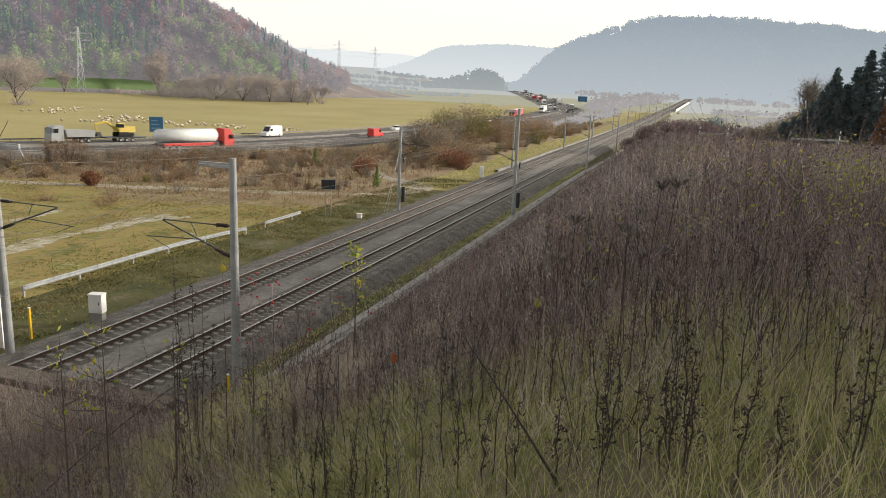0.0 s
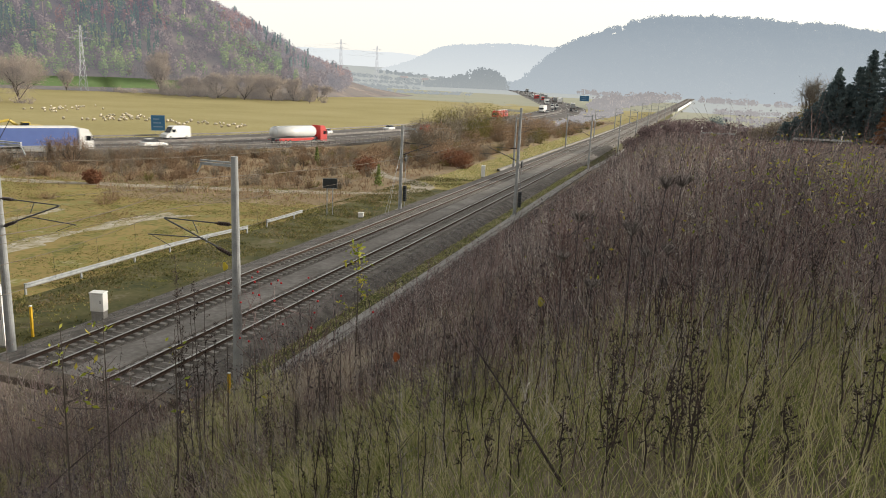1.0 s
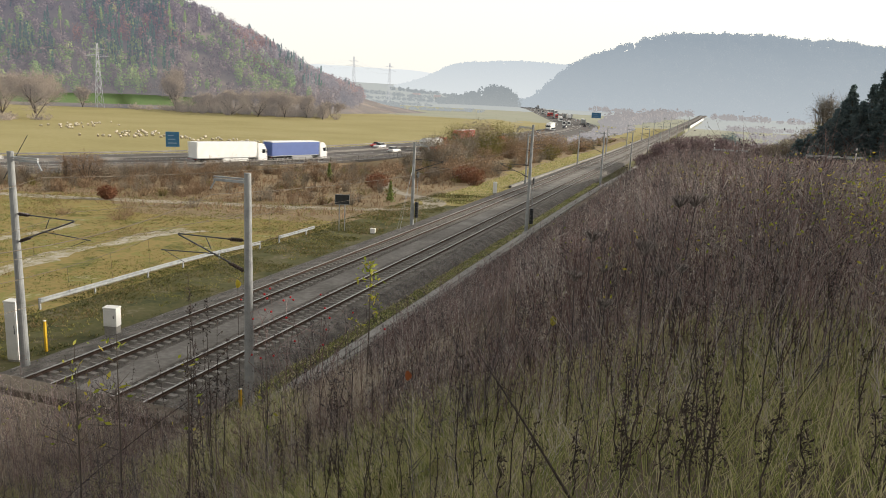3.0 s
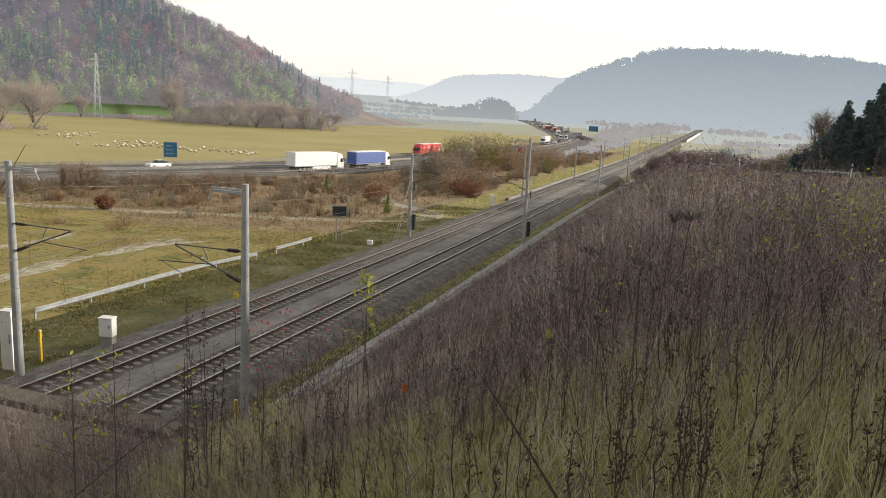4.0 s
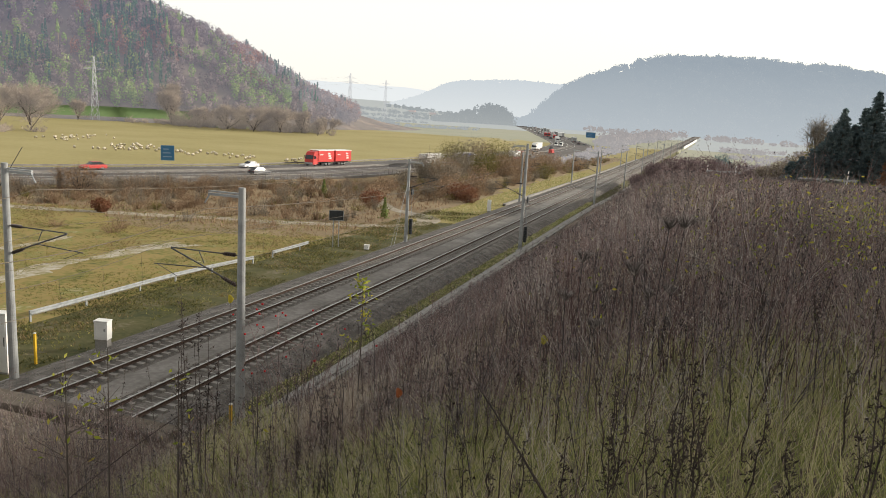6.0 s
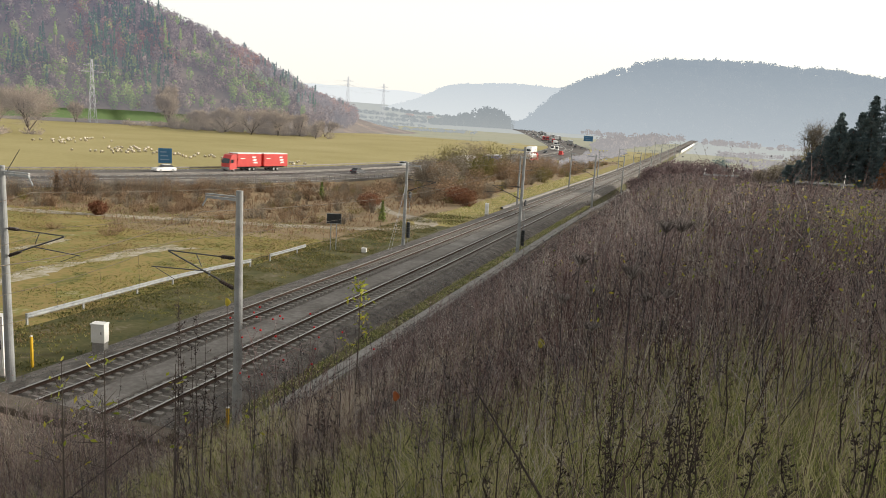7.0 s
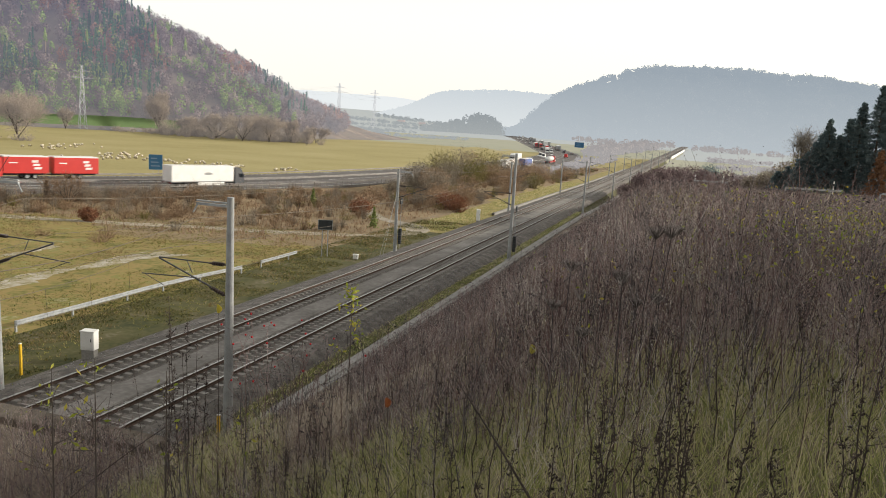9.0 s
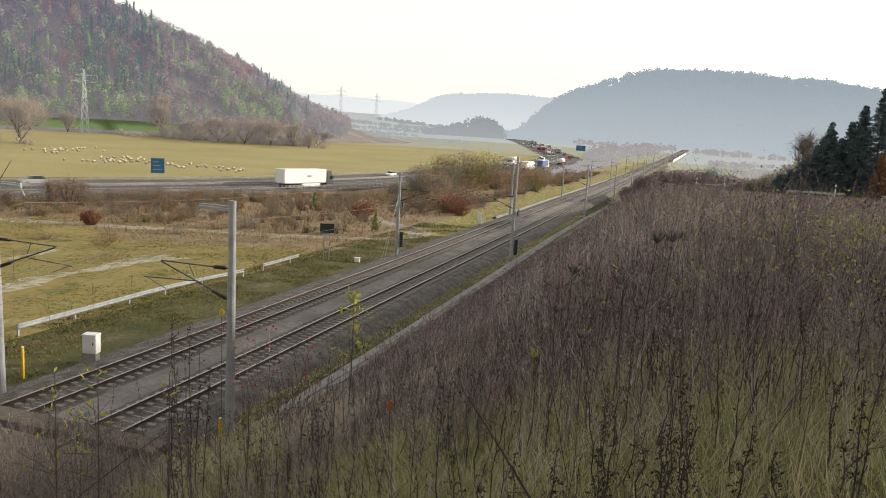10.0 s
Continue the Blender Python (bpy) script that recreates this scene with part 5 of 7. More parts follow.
P = np.stack([x, y, np.array([zr(b) for b in y]) - 0.87], 1)
tufts(vt, P, rng.uniform(0.06, 0.2, len(P)), 4, 0.018, 0.6)
n = 2500
x, y = rng.uniform(-36, -29.6, n), rng.uniform(100, 260, n)
P = np.stack([x, y, ground_np(np.stack([x, y], 1)) - 0.02], 1)
tufts(vt, P, rng.uniform(0.15, 0.4, len(P)), 4, 0.03, 0.5)
n = 24000
x, y = rng.uniform(-37.5, -29.7, n), rng.uniform(13, 112, n)
f = np.array([noise.noise(Vector((a * 0.3, b * 0.3, 21.0))) for a, b in zip(x, y)])
k = f + 0.06 * (-33 - x) > -0.15 + rng.uniform(-0.1, 0.2, n)
P = land_v(x[k], y[k])
M_VERGEBLADE = noise_mat("mossy_verge_blades", [(0.045, 0.055, 0.014), (0.10, 0.105, 0.03), (0.18, 0.16, 0.06), (0.28, 0.23, 0.12)], 0.35, 0.9, 0.0, island=0.5, trans=0.3)
vg = Heap()
tufts(vg, P, rng.uniform(0.05, 0.18, len(P)), 4, 0.02, 0.7)
vg.mesh("mossy_verge_grass", M_VERGEBLADE, None, "mossy olive grass on the railway verge", "grass", "stuff")
vt.mesh("verge_tufts", M_GRASS, None, "rough grass along the railway", "grass", "stuff")

# loose stones on the ballast shoulders
st = Heap()
n = 5200
y = rng.uniform(PORTAL_Y + 1, 75, n)
side_ = rng.uniform(0, 1, n) < 0.75
x = np.where(side_, rng.uniform(X1 + 7.1, X1 + 8.2, n), rng.uniform(X1 - 3.0, X1 - 1.0, n))
zz = np.array([zr(b) for b in y]) + np.interp(x - X1, [-3.2, -2.2, -1.0, 7.2, 7.8, 8.3], [-0.86, -0.62, -0.29, -0.29, -0.55, -0.9])
c = np.stack([x, y, zz + 0.01], 1)
s_ = rng.uniform(0.02, 0.05, (n, 1))
J = rng.uniform(0.7, 1.3, (n, 6, 1))
D6 = np.array([[1, 0, 0], [-1, 0, 0], [0, 1, 0], [0, -1, 0], [0, 0, 1], [0, 0, -1.0]])[None]
st.add(c[:, None] + D6 * J * s_[:, None], [(0, 2, 4), (2, 1, 4), (1, 3, 4), (3, 0, 4), (2, 0, 5), (1, 2, 5), (3, 1, 5), (0, 3, 5)])
st.mesh("loose_ballast", noise_mat("ballast_stones", [(0.10, 0.10, 0.10), (0.20, 0.195, 0.19), (0.32, 0.31, 0.30)], 4, 0.95, 0.0, island=0.6), bed, kind="stuff")


# ---- railway furniture ----
def guard_rail(pts, name="guard_rail", every=4.0, hgt=0.72, label="galvanised steel guard rail on short posts", fz=None, group="guard rails", rail=0.31, steel=None):
    steel = steel or M_STEEL
    line = spline([(a, b, 0) for a, b in pts], 1.0)
    z_of = (lambda q: ground(q.x, q.y)) if fz is None else fz
    o = line[0]
    t = empty(name, pose(o.x, o.y, z_of(o)), label, "guard rail", group)
    prof = [(0.0, -0.5), (0.05, -0.38), (0.05, -0.2), (0.0, -0.06), (0.0, 0.06), (0.05, 0.2), (0.05, 0.38), (0.0, 0.5)]
    verts, faces = [], []
    for i, p in enumerate(line):
        d = (line[min(i + 1, len(line) - 1)] - line[max(0, i - 1)]).normalized()
        n_ = Vector((d.y, -d.x, 0))
        for back in (0.0, -0.02):
            for a, b in prof:
                q = p + n_ * (a + 0.06 + back) - o
                verts.append((q.x, q.y, z_of(p) - z_of(o) + hgt - rail / 2 + b * rail))
    m = len(prof)
    for i in range(len(line) - 1):
        for j in range(2 * m):
            k = (j + 1) % (2 * m) if j != m - 1 and j != 2 * m - 1 else None
            if k is None:
                continue
            faces.append((i * 2 * m + j, i * 2 * m + k, (i + 1) * 2 * m + k, (i + 1) * 2 * m + j))
    raw("beam", verts, faces, steel, t)
    bm = bmesh.new()
    box(bm, -0.05, 0.05, -0.06, 0.06, -0.3, hgt - 0.02)
    me = bpy.data.meshes.new("post")
    bm.to_mesh(me)
    bm.free()
    me.materials.append(steel)
    for i in range(0, len(line), max(1, int(every))):
        p = line[i]
        d = (line[min(i + 1, len(line) - 1)] - line[max(0, i - 1)]).normalized()
        ob = new("post", me)
        ob.parent = t
        ob.matrix_basis = pose(p.x - o.x, p.y - o.y, z_of(p) - z_of(o), 0, 0, math.degrees(math.atan2(-d.x, d.y)))
    return t


guard_rail([(-36.4, 34.2), (-36.5, 41), (-36.6, 48), (-36.0, 55), (-35.6, 58.2)])
guard_rail([(-35.8, 61.0), (-35.8, 64.5), (-35.9, 68.0)], every=3)


def cabinet(x, y, w, d, h, plinth, label):
    g = ground(x, y)
    t = empty("switch_cabinet", pose(x, y, g, 0, 0, 12), label, "cabinet", "trackside cabinets")
    if plinth:
        bm = bmesh.new()
        box(bm, -w * 0.46, w * 0.46, -d * 0.46, d * 0.46, -0.15, plinth, 0.02)
        part("plinth", bm, M_CONC, t, "weathered concrete plinth")
    bm = bmesh.new()
    box(bm, -w / 2, w / 2, -d / 2, d / 2, plinth + 0.003, plinth + h - 0.08, 0.015)
    body = part("body", bm, M_WHITE, t)
    bm = bmesh.new()
    box(bm, -w / 2 - 0.03, w / 2 + 0.03, -d / 2 - 0.03, d / 2 + 0.03, plinth + h - 0.077, plinth + h, 0.02)
    part("lid", bm, M_WHITE, t)
    bm = bmesh.new()
    box(bm, -w / 2 + 0.05, w / 2 - 0.05, -d / 2 - 0.02, -d / 2 - 0.004, plinth + 0.08, plinth + h - 0.14, 0.006)
    door = part("door", bm, M_WHITE, t)
    bm = bmesh.new()
    box(bm, w * 0.28, w * 0.33, -d / 2 - 0.045, -d / 2 - 0.021, plinth + h * 0.45, plinth + h * 0.6)
    part("handle", bm, M_DARK, door, "dark handle")
    return t


cabinet(-28.8, 31.7, 0.74, 0.5, 1.05, 0.62, "white switch cabinet on a concrete plinth beside the track")
cabinet(-30.3, 26.9, 0.6, 0.5, 2.95, 0.1, "tall narrow white cabinet beside the mast")
cabinet(-29.3, 115.8, 0.6, 0.45, 1.75, 0.2, "slim white cabinet on the grass verge")
cabinet(-30.6, 70.8, 0.5, 0.4, 0.45, 0.1, "low grey box beside the track")


def marker_post(x, y, h):
    g = ground(x, y)
    t = empty("marker_post", pose(x, y, g), "yellow cable marker post beside the track", "post", "yellow marker posts")
    bm = bmesh.new()
    box(bm, -0.055, 0.055, -0.055, 0.055, -0.2, h, 0.012)
    part("shaft", bm, M_YELLOW, t)
    bm = bmesh.new()
    box(bm, -0.06, 0.06, -0.06, 0.06, h + 0.002, h + 0.05, 0.015)
    part("cap", bm, M_WHITE, t, "white cap")


marker_post(-30.1, 28.5, 1.6)
marker_post(-16.6, 25.2, 1.35)


def sign_board(name, x, y, w, h, z0, mat, label, turn, bars=0, posts=2):
    g = ground(x, y)
    t = empty(name, pose(x, y, g, 0, 0, turn), label, "sign", "")
    lo, hi = z0 - g, z0 - g + h
    bm = bmesh.new()
    box(bm, -w / 2, w / 2, -0.03, 0.03, lo, hi, 0.01)
    panel = part("panel", bm, mat, t)
    for k in range(posts):
        u = (k + 0.5) / posts if posts > 1 else 0.5
        px = -w / 2 + w * (0.12 + 0.76 * u if posts > 1 else 0.5)
        bm = bmesh.new()
        tube(bm, (px, 0.09, -0.3), (px, 0.09, hi - 0.1), 0.05, 0.05, 8)
        part("post", bm, M_STEEL, t)
    bm = bmesh.new()
    e = 0.03 * w
    for a, b, c, d in ((-w / 2, w / 2, lo, lo + e), (-w / 2, w / 2, hi - e, hi), (-w / 2, -w / 2 + e, lo + e, hi - e), (w / 2 - e, w / 2, lo + e, hi - e)):
        box(bm, a, b, -0.038, -0.032, c, d)
    part("border", bm, M_SIGNBAR if bars else M_STEEL, panel)
    for k in range(bars):
        zc = hi - h * (k + 1) / (bars + 1)
        bm = bmesh.new()
        box(bm, -w * 0.34, w * (0.1 + 0.22 * ((k * 7) % 3) / 2), -0.038, -0.032, zc - h * 0.035, zc + h * 0.035)
        part("text_bar", bm, M_SIGNBAR, panel, "pale bar of unreadable writing")
    return t


sign_board("track_sign", -33.9, 70.3, 1.5, 1.05, 0.2, M_DARK, "dark rectangular board on two thin posts", 25)
sign_board("motorway_sign", -118.3, 152.5, 3.1, 3.6, -4.0, M_SIGNBLUE, "blue motorway direction sign on posts", 36, 3)
sign_board("motorway_sign", -79.5, 638, 7.6, 4.4, -5.0, M_SIGNBLUE, "wide blue motorway sign over the far road", 8, 2)

# guard rails and bridge railing of the motorway


def off_line(o, y0, y1):
    out = []
    for i, p in enumerate(MW[:-1]):
        if y0 <= p.y <= y1:
            d = (MW[i + 1] - p).normalized()
            out.append((p.x + d.y * o, p.y - d.x * o))
    return out


def mwz2(q):
    return zr(q.y) - 1.5


for o, a, b in ((13.4, 20, 330), (1.0, 20, 560), (-1.0, 20, 560), (-14.6, 20, 420)):
    guard_rail(off_line(o, a, b), "guard_rail", 4.0, 0.75, "grey steel guard rail along the motorway", mwz2, "motorway guard rails", steel=M_OLDSTEEL)

RL = spline([(a, b, 0) for a, b in off_line(15.1, 84, 205)], 2.0)
rt = empty("bridge_railing", pose(0, 0, 0), "grey steel railing on the motorway bridge edge", "railing")
for dz, r in ((1.15, 0.05), (0.75, 0.03), (0.4, 0.03)):
    H = Heap()
    H.pipe([(p.x, p.y, mwz2(p) + dz) for p in RL], np.full(len(RL), r))
    H.mesh("rail", M_OLDSTEEL, rt)
bm = bmesh.new()
box(bm, -0.05, 0.05, -0.05, 0.05, -0.05, 1.12)
me = bpy.data.meshes.new("baluster")
bm.to_mesh(me)
bm.free()
me.materials.append(M_OLDSTEEL)
for p in RL:
    ob = new("baluster", me)
    ob.parent = rt
    ob.matrix_basis = pose(p.x, p.y, mwz2(p))
# pier under the bridge
bm = bmesh.new()
box(bm, -0.6, 0.6, -13, 13, -4.5, 0.0, 0.05)
ob = tagged(link("bridge_pier", bm, M_CONC), "concrete pier under the motorway bridge", "", "", "structure")
ob.matrix_basis = pose(-95, 166, zr(166) - 2.42, 0, 0, 80)

# rail on the meadow to the right with a slim post
guard_rail([(16.3, 128.0), (19.4, 123.3), (22.6, 118.6)], label="steel guard rail half hidden by weeds", hgt=1.0)
guard_rail([(26.0, 113.0), (29.5, 108)], label="steel guard rail half hidden by weeds", hgt=1.0)
guard_rail([(3.2, 150.0), (9.0, 146.5)], label="steel guard rail half hidden by weeds", hgt=1.2)
g = ground(21.6, 120.3)
dp = empty("delineator_post", pose(21.6, 120.3, g), "slim white roadside delineator post", "post", "delineator posts")
bm = bmesh.new()
box(bm, -0.07, 0.07, -0.06, 0.06, -0.2, 2.2, 0.02)
part("shaft", bm, M_WHITE, dp)
bm = bmesh.new()
box(bm, -0.073, 0.073, -0.063, 0.063, 1.55, 1.8)
part("band", bm, M_DARK, dp, "black band")
for a, b in ((3.4, 151.0), (8.2, 148.2)):
    copy_thing(dp, pose(a, b, ground(a, b)))


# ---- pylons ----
# pylon steel with aerial haze mixed in as emission, more for the far ones
M_PYLON = haze_emit_mat("pale_steel_haze_glow", (0.34, 0.34, 0.34), (0.36, 0.36, 0.37), -10, 40, 0.7, ((0.40, 0.41, 0.41), (0.48, 0.49, 0.49)))
M_PYLON_FAR = haze_emit_mat("far_steel_haze_glow", (0.40, 0.41, 0.42), (0.40, 0.41, 0.43), -10, 40, 0.3, ((0.36, 0.37, 0.38), (0.42, 0.43, 0.44)))


def pylon(x, y, h, turn):
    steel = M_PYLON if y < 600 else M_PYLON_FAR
    g = ground(x, y)
    t = empty("power_pylon", pose(x, y, g - 0.3, 0, 0, turn), "grey steel lattice power pylon in the valley", "pylon", "power pylons")
    H = Heap()
    A, B = [], []
    w0, w1 = 0.11 * h, 0.018 * h
    lv_ = np.linspace(0, 1, 9)
    wid = w0 + (w1 - w0) * lv_ ** 0.8
    cs = [(1, 1), (1, -1), (-1, -1), (-1, 1)]
    for i in range(8):
        for k in range(4):
            a, b = cs[k], cs[(k + 1) % 4]
            p = [a[0] * wid[i] / 2, a[1] * wid[i] / 2, lv_[i] * h]
            A += [p, p]
            B += [[a[0] * wid[i + 1] / 2, a[1] * wid[i + 1] / 2, lv_[i + 1] * h], [b[0] * wid[i + 1] / 2, b[1] * wid[i + 1] / 2, lv_[i + 1] * h]]
    H.sticks(np.array(A), np.array(B), 0.0034 * h, 0.0034 * h)
    H.mesh("lattice_mast", steel, t)
    for u, L in ((0.80, 0.20), (0.90, 0.13)):
        H = Heap()
        A, B = [], []
        for s in (-1, 1):
            tip = [s * L * h, 0, u * h]
            for dz in (0.0, 0.03):
                for dy in (-0.012, 0.012):
                    A.append([0, dy * h, (u + dz) * h])
                    B.append(tip)
        H.sticks(np.array(A), np.array(B), 0.0028 * h, 0.002 * h)
        H.mesh("crossarm", steel, t)
    return t


pylon(-380, 416, 42, 60)
pylon(-437, 935, 60, 55)
pylon(-450, 1090, 58, 55)
# conductors between the pylons
cw = empty("power_lines", pose(0, 0, 0), "thin sagging power lines between pylons", "power lines")
for u, L, nm in ((0.79, 0.19, "conductor"), (0.79, -0.19, "conductor"), (0.89, 0.12, "conductor"), (0.89, -0.12, "conductor")):
    pp = [(-900, 60, 45, 60), (-380, 416, 42, 60), (-437, 935, 60, 55), (-450, 1090, 58, 55)]
    for a, b in zip(pp, pp[1:]):
        pts = []
        for i in range(13):
            k = i / 12
            q = []
            for (x, y, h, tt) in (a, b):
                q.append(Vector((x + L * h * math.cos(radians(tt)), y + L * h * math.sin(radians(tt)), -9 + u * h)))
            v = q[0].lerp(q[1], k)
            v.z -= 4 * 7 * k * (1 - k)
            pts.append(v)
        H = Heap()
        H.pipe([tuple(v) for v in pts], np.full(13, 0.035))
        H.mesh(nm, M_WIRE, cw)


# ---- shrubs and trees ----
# field-edge willows: a little of the hill's haze emitted over the twig colour
M_WILLOW = haze_emit_mat("pale_willow_haze_glow", HAZE_LOW, HAZE_HIGH, -10, 90, 0.88, ((0.26, 0.21, 0.155), (0.39, 0.315, 0.23), (0.50, 0.41, 0.31)), island=0.4)
M_TWIG_BROWN = noise_mat("brown_scrub_twigs", [(0.21, 0.14, 0.09), (0.33, 0.225, 0.145), (0.45, 0.325, 0.215)], 0.2, 0.95, 0.0, island=0.5, trans=0.3)
M_TWIG_GREY = noise_mat("grey_brown_twigs", [(0.18, 0.155, 0.12), (0.28, 0.24, 0.19), (0.39, 0.335, 0.26)], 0.2, 0.95, 0.0, island=0.5, trans=0.3)
M_TWIG_RED = noise_mat("red_leaf_shrub", [(0.17, 0.075, 0.045), (0.25, 0.115, 0.065), (0.32, 0.17, 0.10)], 0.5, 0.9, 0.0, island=0.5, trans=0.3)
M_TWIG_PURPLE = noise_mat("purple_brown_twigs", [(0.13, 0.095, 0.10), (0.20, 0.15, 0.155), (0.29, 0.22, 0.22)], 0.3, 0.95, 0.0, island=0.4, trans=0.4)
M_TWIG_OLIVE = noise_mat("olive_shrub", [(0.13, 0.12, 0.04), (0.20, 0.18, 0.06), (0.29, 0.25, 0.09)], 0.3, 0.9, 0.0, island=0.5, trans=0.3)


def twigs(heap, P, h, w, n, r, leaf=0.0):
    """Bushes of n upright twigs each on the places P."""
    m = len(P)
    h = np.repeat(np.asarray(h), n) * rng.uniform(0.5, 1.1, m * n)
    w = np.repeat(np.asarray(w), n)
    a = rng.uniform(0, 2 * math.pi, m * n)
    q = np.sqrt(rng.uniform(0, 1, m * n))
    B = np.repeat(P, n, 0)
    base = B + np.stack([np.cos(a) * q * w * 0.35, np.sin(a) * q * w * 0.35, np.zeros(m * n)], 1)
    tip = B + np.stack([np.cos(a) * q * w, np.sin(a) * q * w, h * (1.08 - 0.55 * q * q)], 1) + rng.normal(0, 0.06, (m * n, 3)) * h[:, None]
    heap.sticks(base, tip, r, r * 0.35)
    u = rng.uniform(0.45, 0.9, (m * n, 1))
    lo = base + (tip - base) * u
    heap.sticks(lo, lo + unit(m * n, 0.3) * (0.3 * h)[:, None], r * 0.6, r * 0.2)
    lo = base + (tip - base) * (u * 0.8)
    heap.sticks(lo, lo + unit(m * n, 0.3) * (0.3 * h)[:, None], r * 0.6, r * 0.2)
    if leaf:
        heap.leaves(tip + rng.normal(0, 0.1, (m * n, 3)) * h[:, None], leaf * rng.uniform(0.5, 1.4, m * n))


def land(x, y):
    return np.stack([x, y, ground_np(np.stack([x, y], 1)) - 0.05], 1)


# low scrub between the meadow and the motorway
scb, scg, sco = Heap(), Heap(), Heap()
n = 620
y = rng.uniform(66, 165, n)
x = rng.uniform(-100, -40, n)
edge = np.interp(y, [60, 93, 109, 140, 184], [-118, -97, -90, -80, -74])
k = (x > edge) & ((y > 86 + 0.05 * (x + 60)) | ((x < -58) & (y > 66) & (rng.uniform(0, 1, n) < 0.35))) & (x < -42 + 0.0 * y)
dist = np.min(np.hypot(x[:, None] - np.array([p.x for p in TRACK])[None], y[:, None] - np.array([p.y for p in TRACK])[None]), 1)
k &= dist > 2.6
x, y = x[k], y[k]
P = land(x, y)
m = len(P)
sel = rng.uniform(0, 1, m)
for heap, lo, hi, hh in ((scb, 0, 0.6, 2.0), (scg, 0.6, 0.9, 2.4), (sco, 0.9, 1.0, 1.6)):
    q = P[(sel >= lo) & (sel < hi)]
    twigs(heap, q, rng.uniform(0.5, 1.0, len(q)) * hh, rng.uniform(0.7, 1.6, len(q)), 46, 0.02, 0.05)
n = 170
y = rng.uniform(78, 128, n)
x = np.interp(y, [60, 93, 109, 140, 184], [-118, -97, -90, -80, -74]) + rng.uniform(0.5, 11, n)
P = land(x, y)
twigs(scg, P[::2], rng.uniform(1.8, 3.4, len(P[::2])), rng.uniform(0.8, 1.6, len(P[::2])), 40, 0.016, 0.04)
twigs(scb, P[1::2], rng.uniform(1.5, 2.8, len(P[1::2])), rng.uniform(0.8, 1.6, len(P[1::2])), 40, 0.016, 0.04)
# brushwood on the strip between motorway and railway farther on
n = 260
y = rng.uniform(128, 380, n)
x = -37 - rng.uniform(0, 1, n) * np.interp(y, [128, 180, 380], [12, 26, 22])
P = land(x, y)
for i, (heap, hh) in enumerate(((scb, 2.4), (scg, 3.0), (sco, 2.2))):
    q = P[i::3]
    twigs(heap, q, rng.uniform(0.5, 1.1, len(q)) * hh, rng.uniform(1.0, 2.2, len(q)), 60, 0.025, 0.09)
# tall dry grass under it
n = 5200
x, y = rng.uniform(-100, -38, n), rng.uniform(62, 165, n)
edge = np.interp(y, [60, 93, 109, 140, 184], [-118, -97, -90, -80, -74])
dist = np.min(np.hypot(x[:, None] - np.array([p.x for p in TRACK])[None], y[:, None] - np.array([p.y for p in TRACK])[None]), 1)
k = (x > edge) & (dist > 1.9) & (y > 76 + 0.1 * (x + 60))
tufts(scb, land(x[k], y[k]), rng.uniform(0.3, 1.0, k.sum()), 5, 0.03, 0.35)
scb.mesh("brown_scrub", M_TWIG_BROWN, None, "low red-brown scrub between meadow and motorway", "scrub", "stuff")
scg.mesh("grey_scrub", M_TWIG_GREY, None, "leafless grey-brown bushes between meadow and motorway", "scrub", "stuff")
sco.mesh("olive_scrub", M_TWIG_OLIVE, None, "olive-green low bushes in the scrub", "scrub", "stuff")


def shrub(x, y, h, w, mat, label, n=160, r=0.02, leaf=0.12, name="shrub"):
    t = empty(name, pose(x, y, ground(x, y) - 0.1), label, "shrub", "shrubs")
    H = Heap()
    z0 = np.zeros((1, 3))
    twigs(H, z0, [h * 0.75], [w * 0.6], 26, r * 1.5)
    H.mesh("woody_base", M_BARK, t, kind="stuff")
    H = Heap()
    twigs(H, z0, [h], [w], n, r)
    C = rng.normal(size=(n * 6, 3))
    C /= np.linalg.norm(C, axis=1, keepdims=True)
    C *= rng.uniform(0.3, 1.0, (n * 6, 1)) ** 0.6
    C = C * [w, w, h * 0.45] + [0, 0, h * 0.56]
    H.leaves(C, leaf * rng.uniform(0.5, 1.4, len(C)))
    H.mesh("crown", mat, t)
    return t


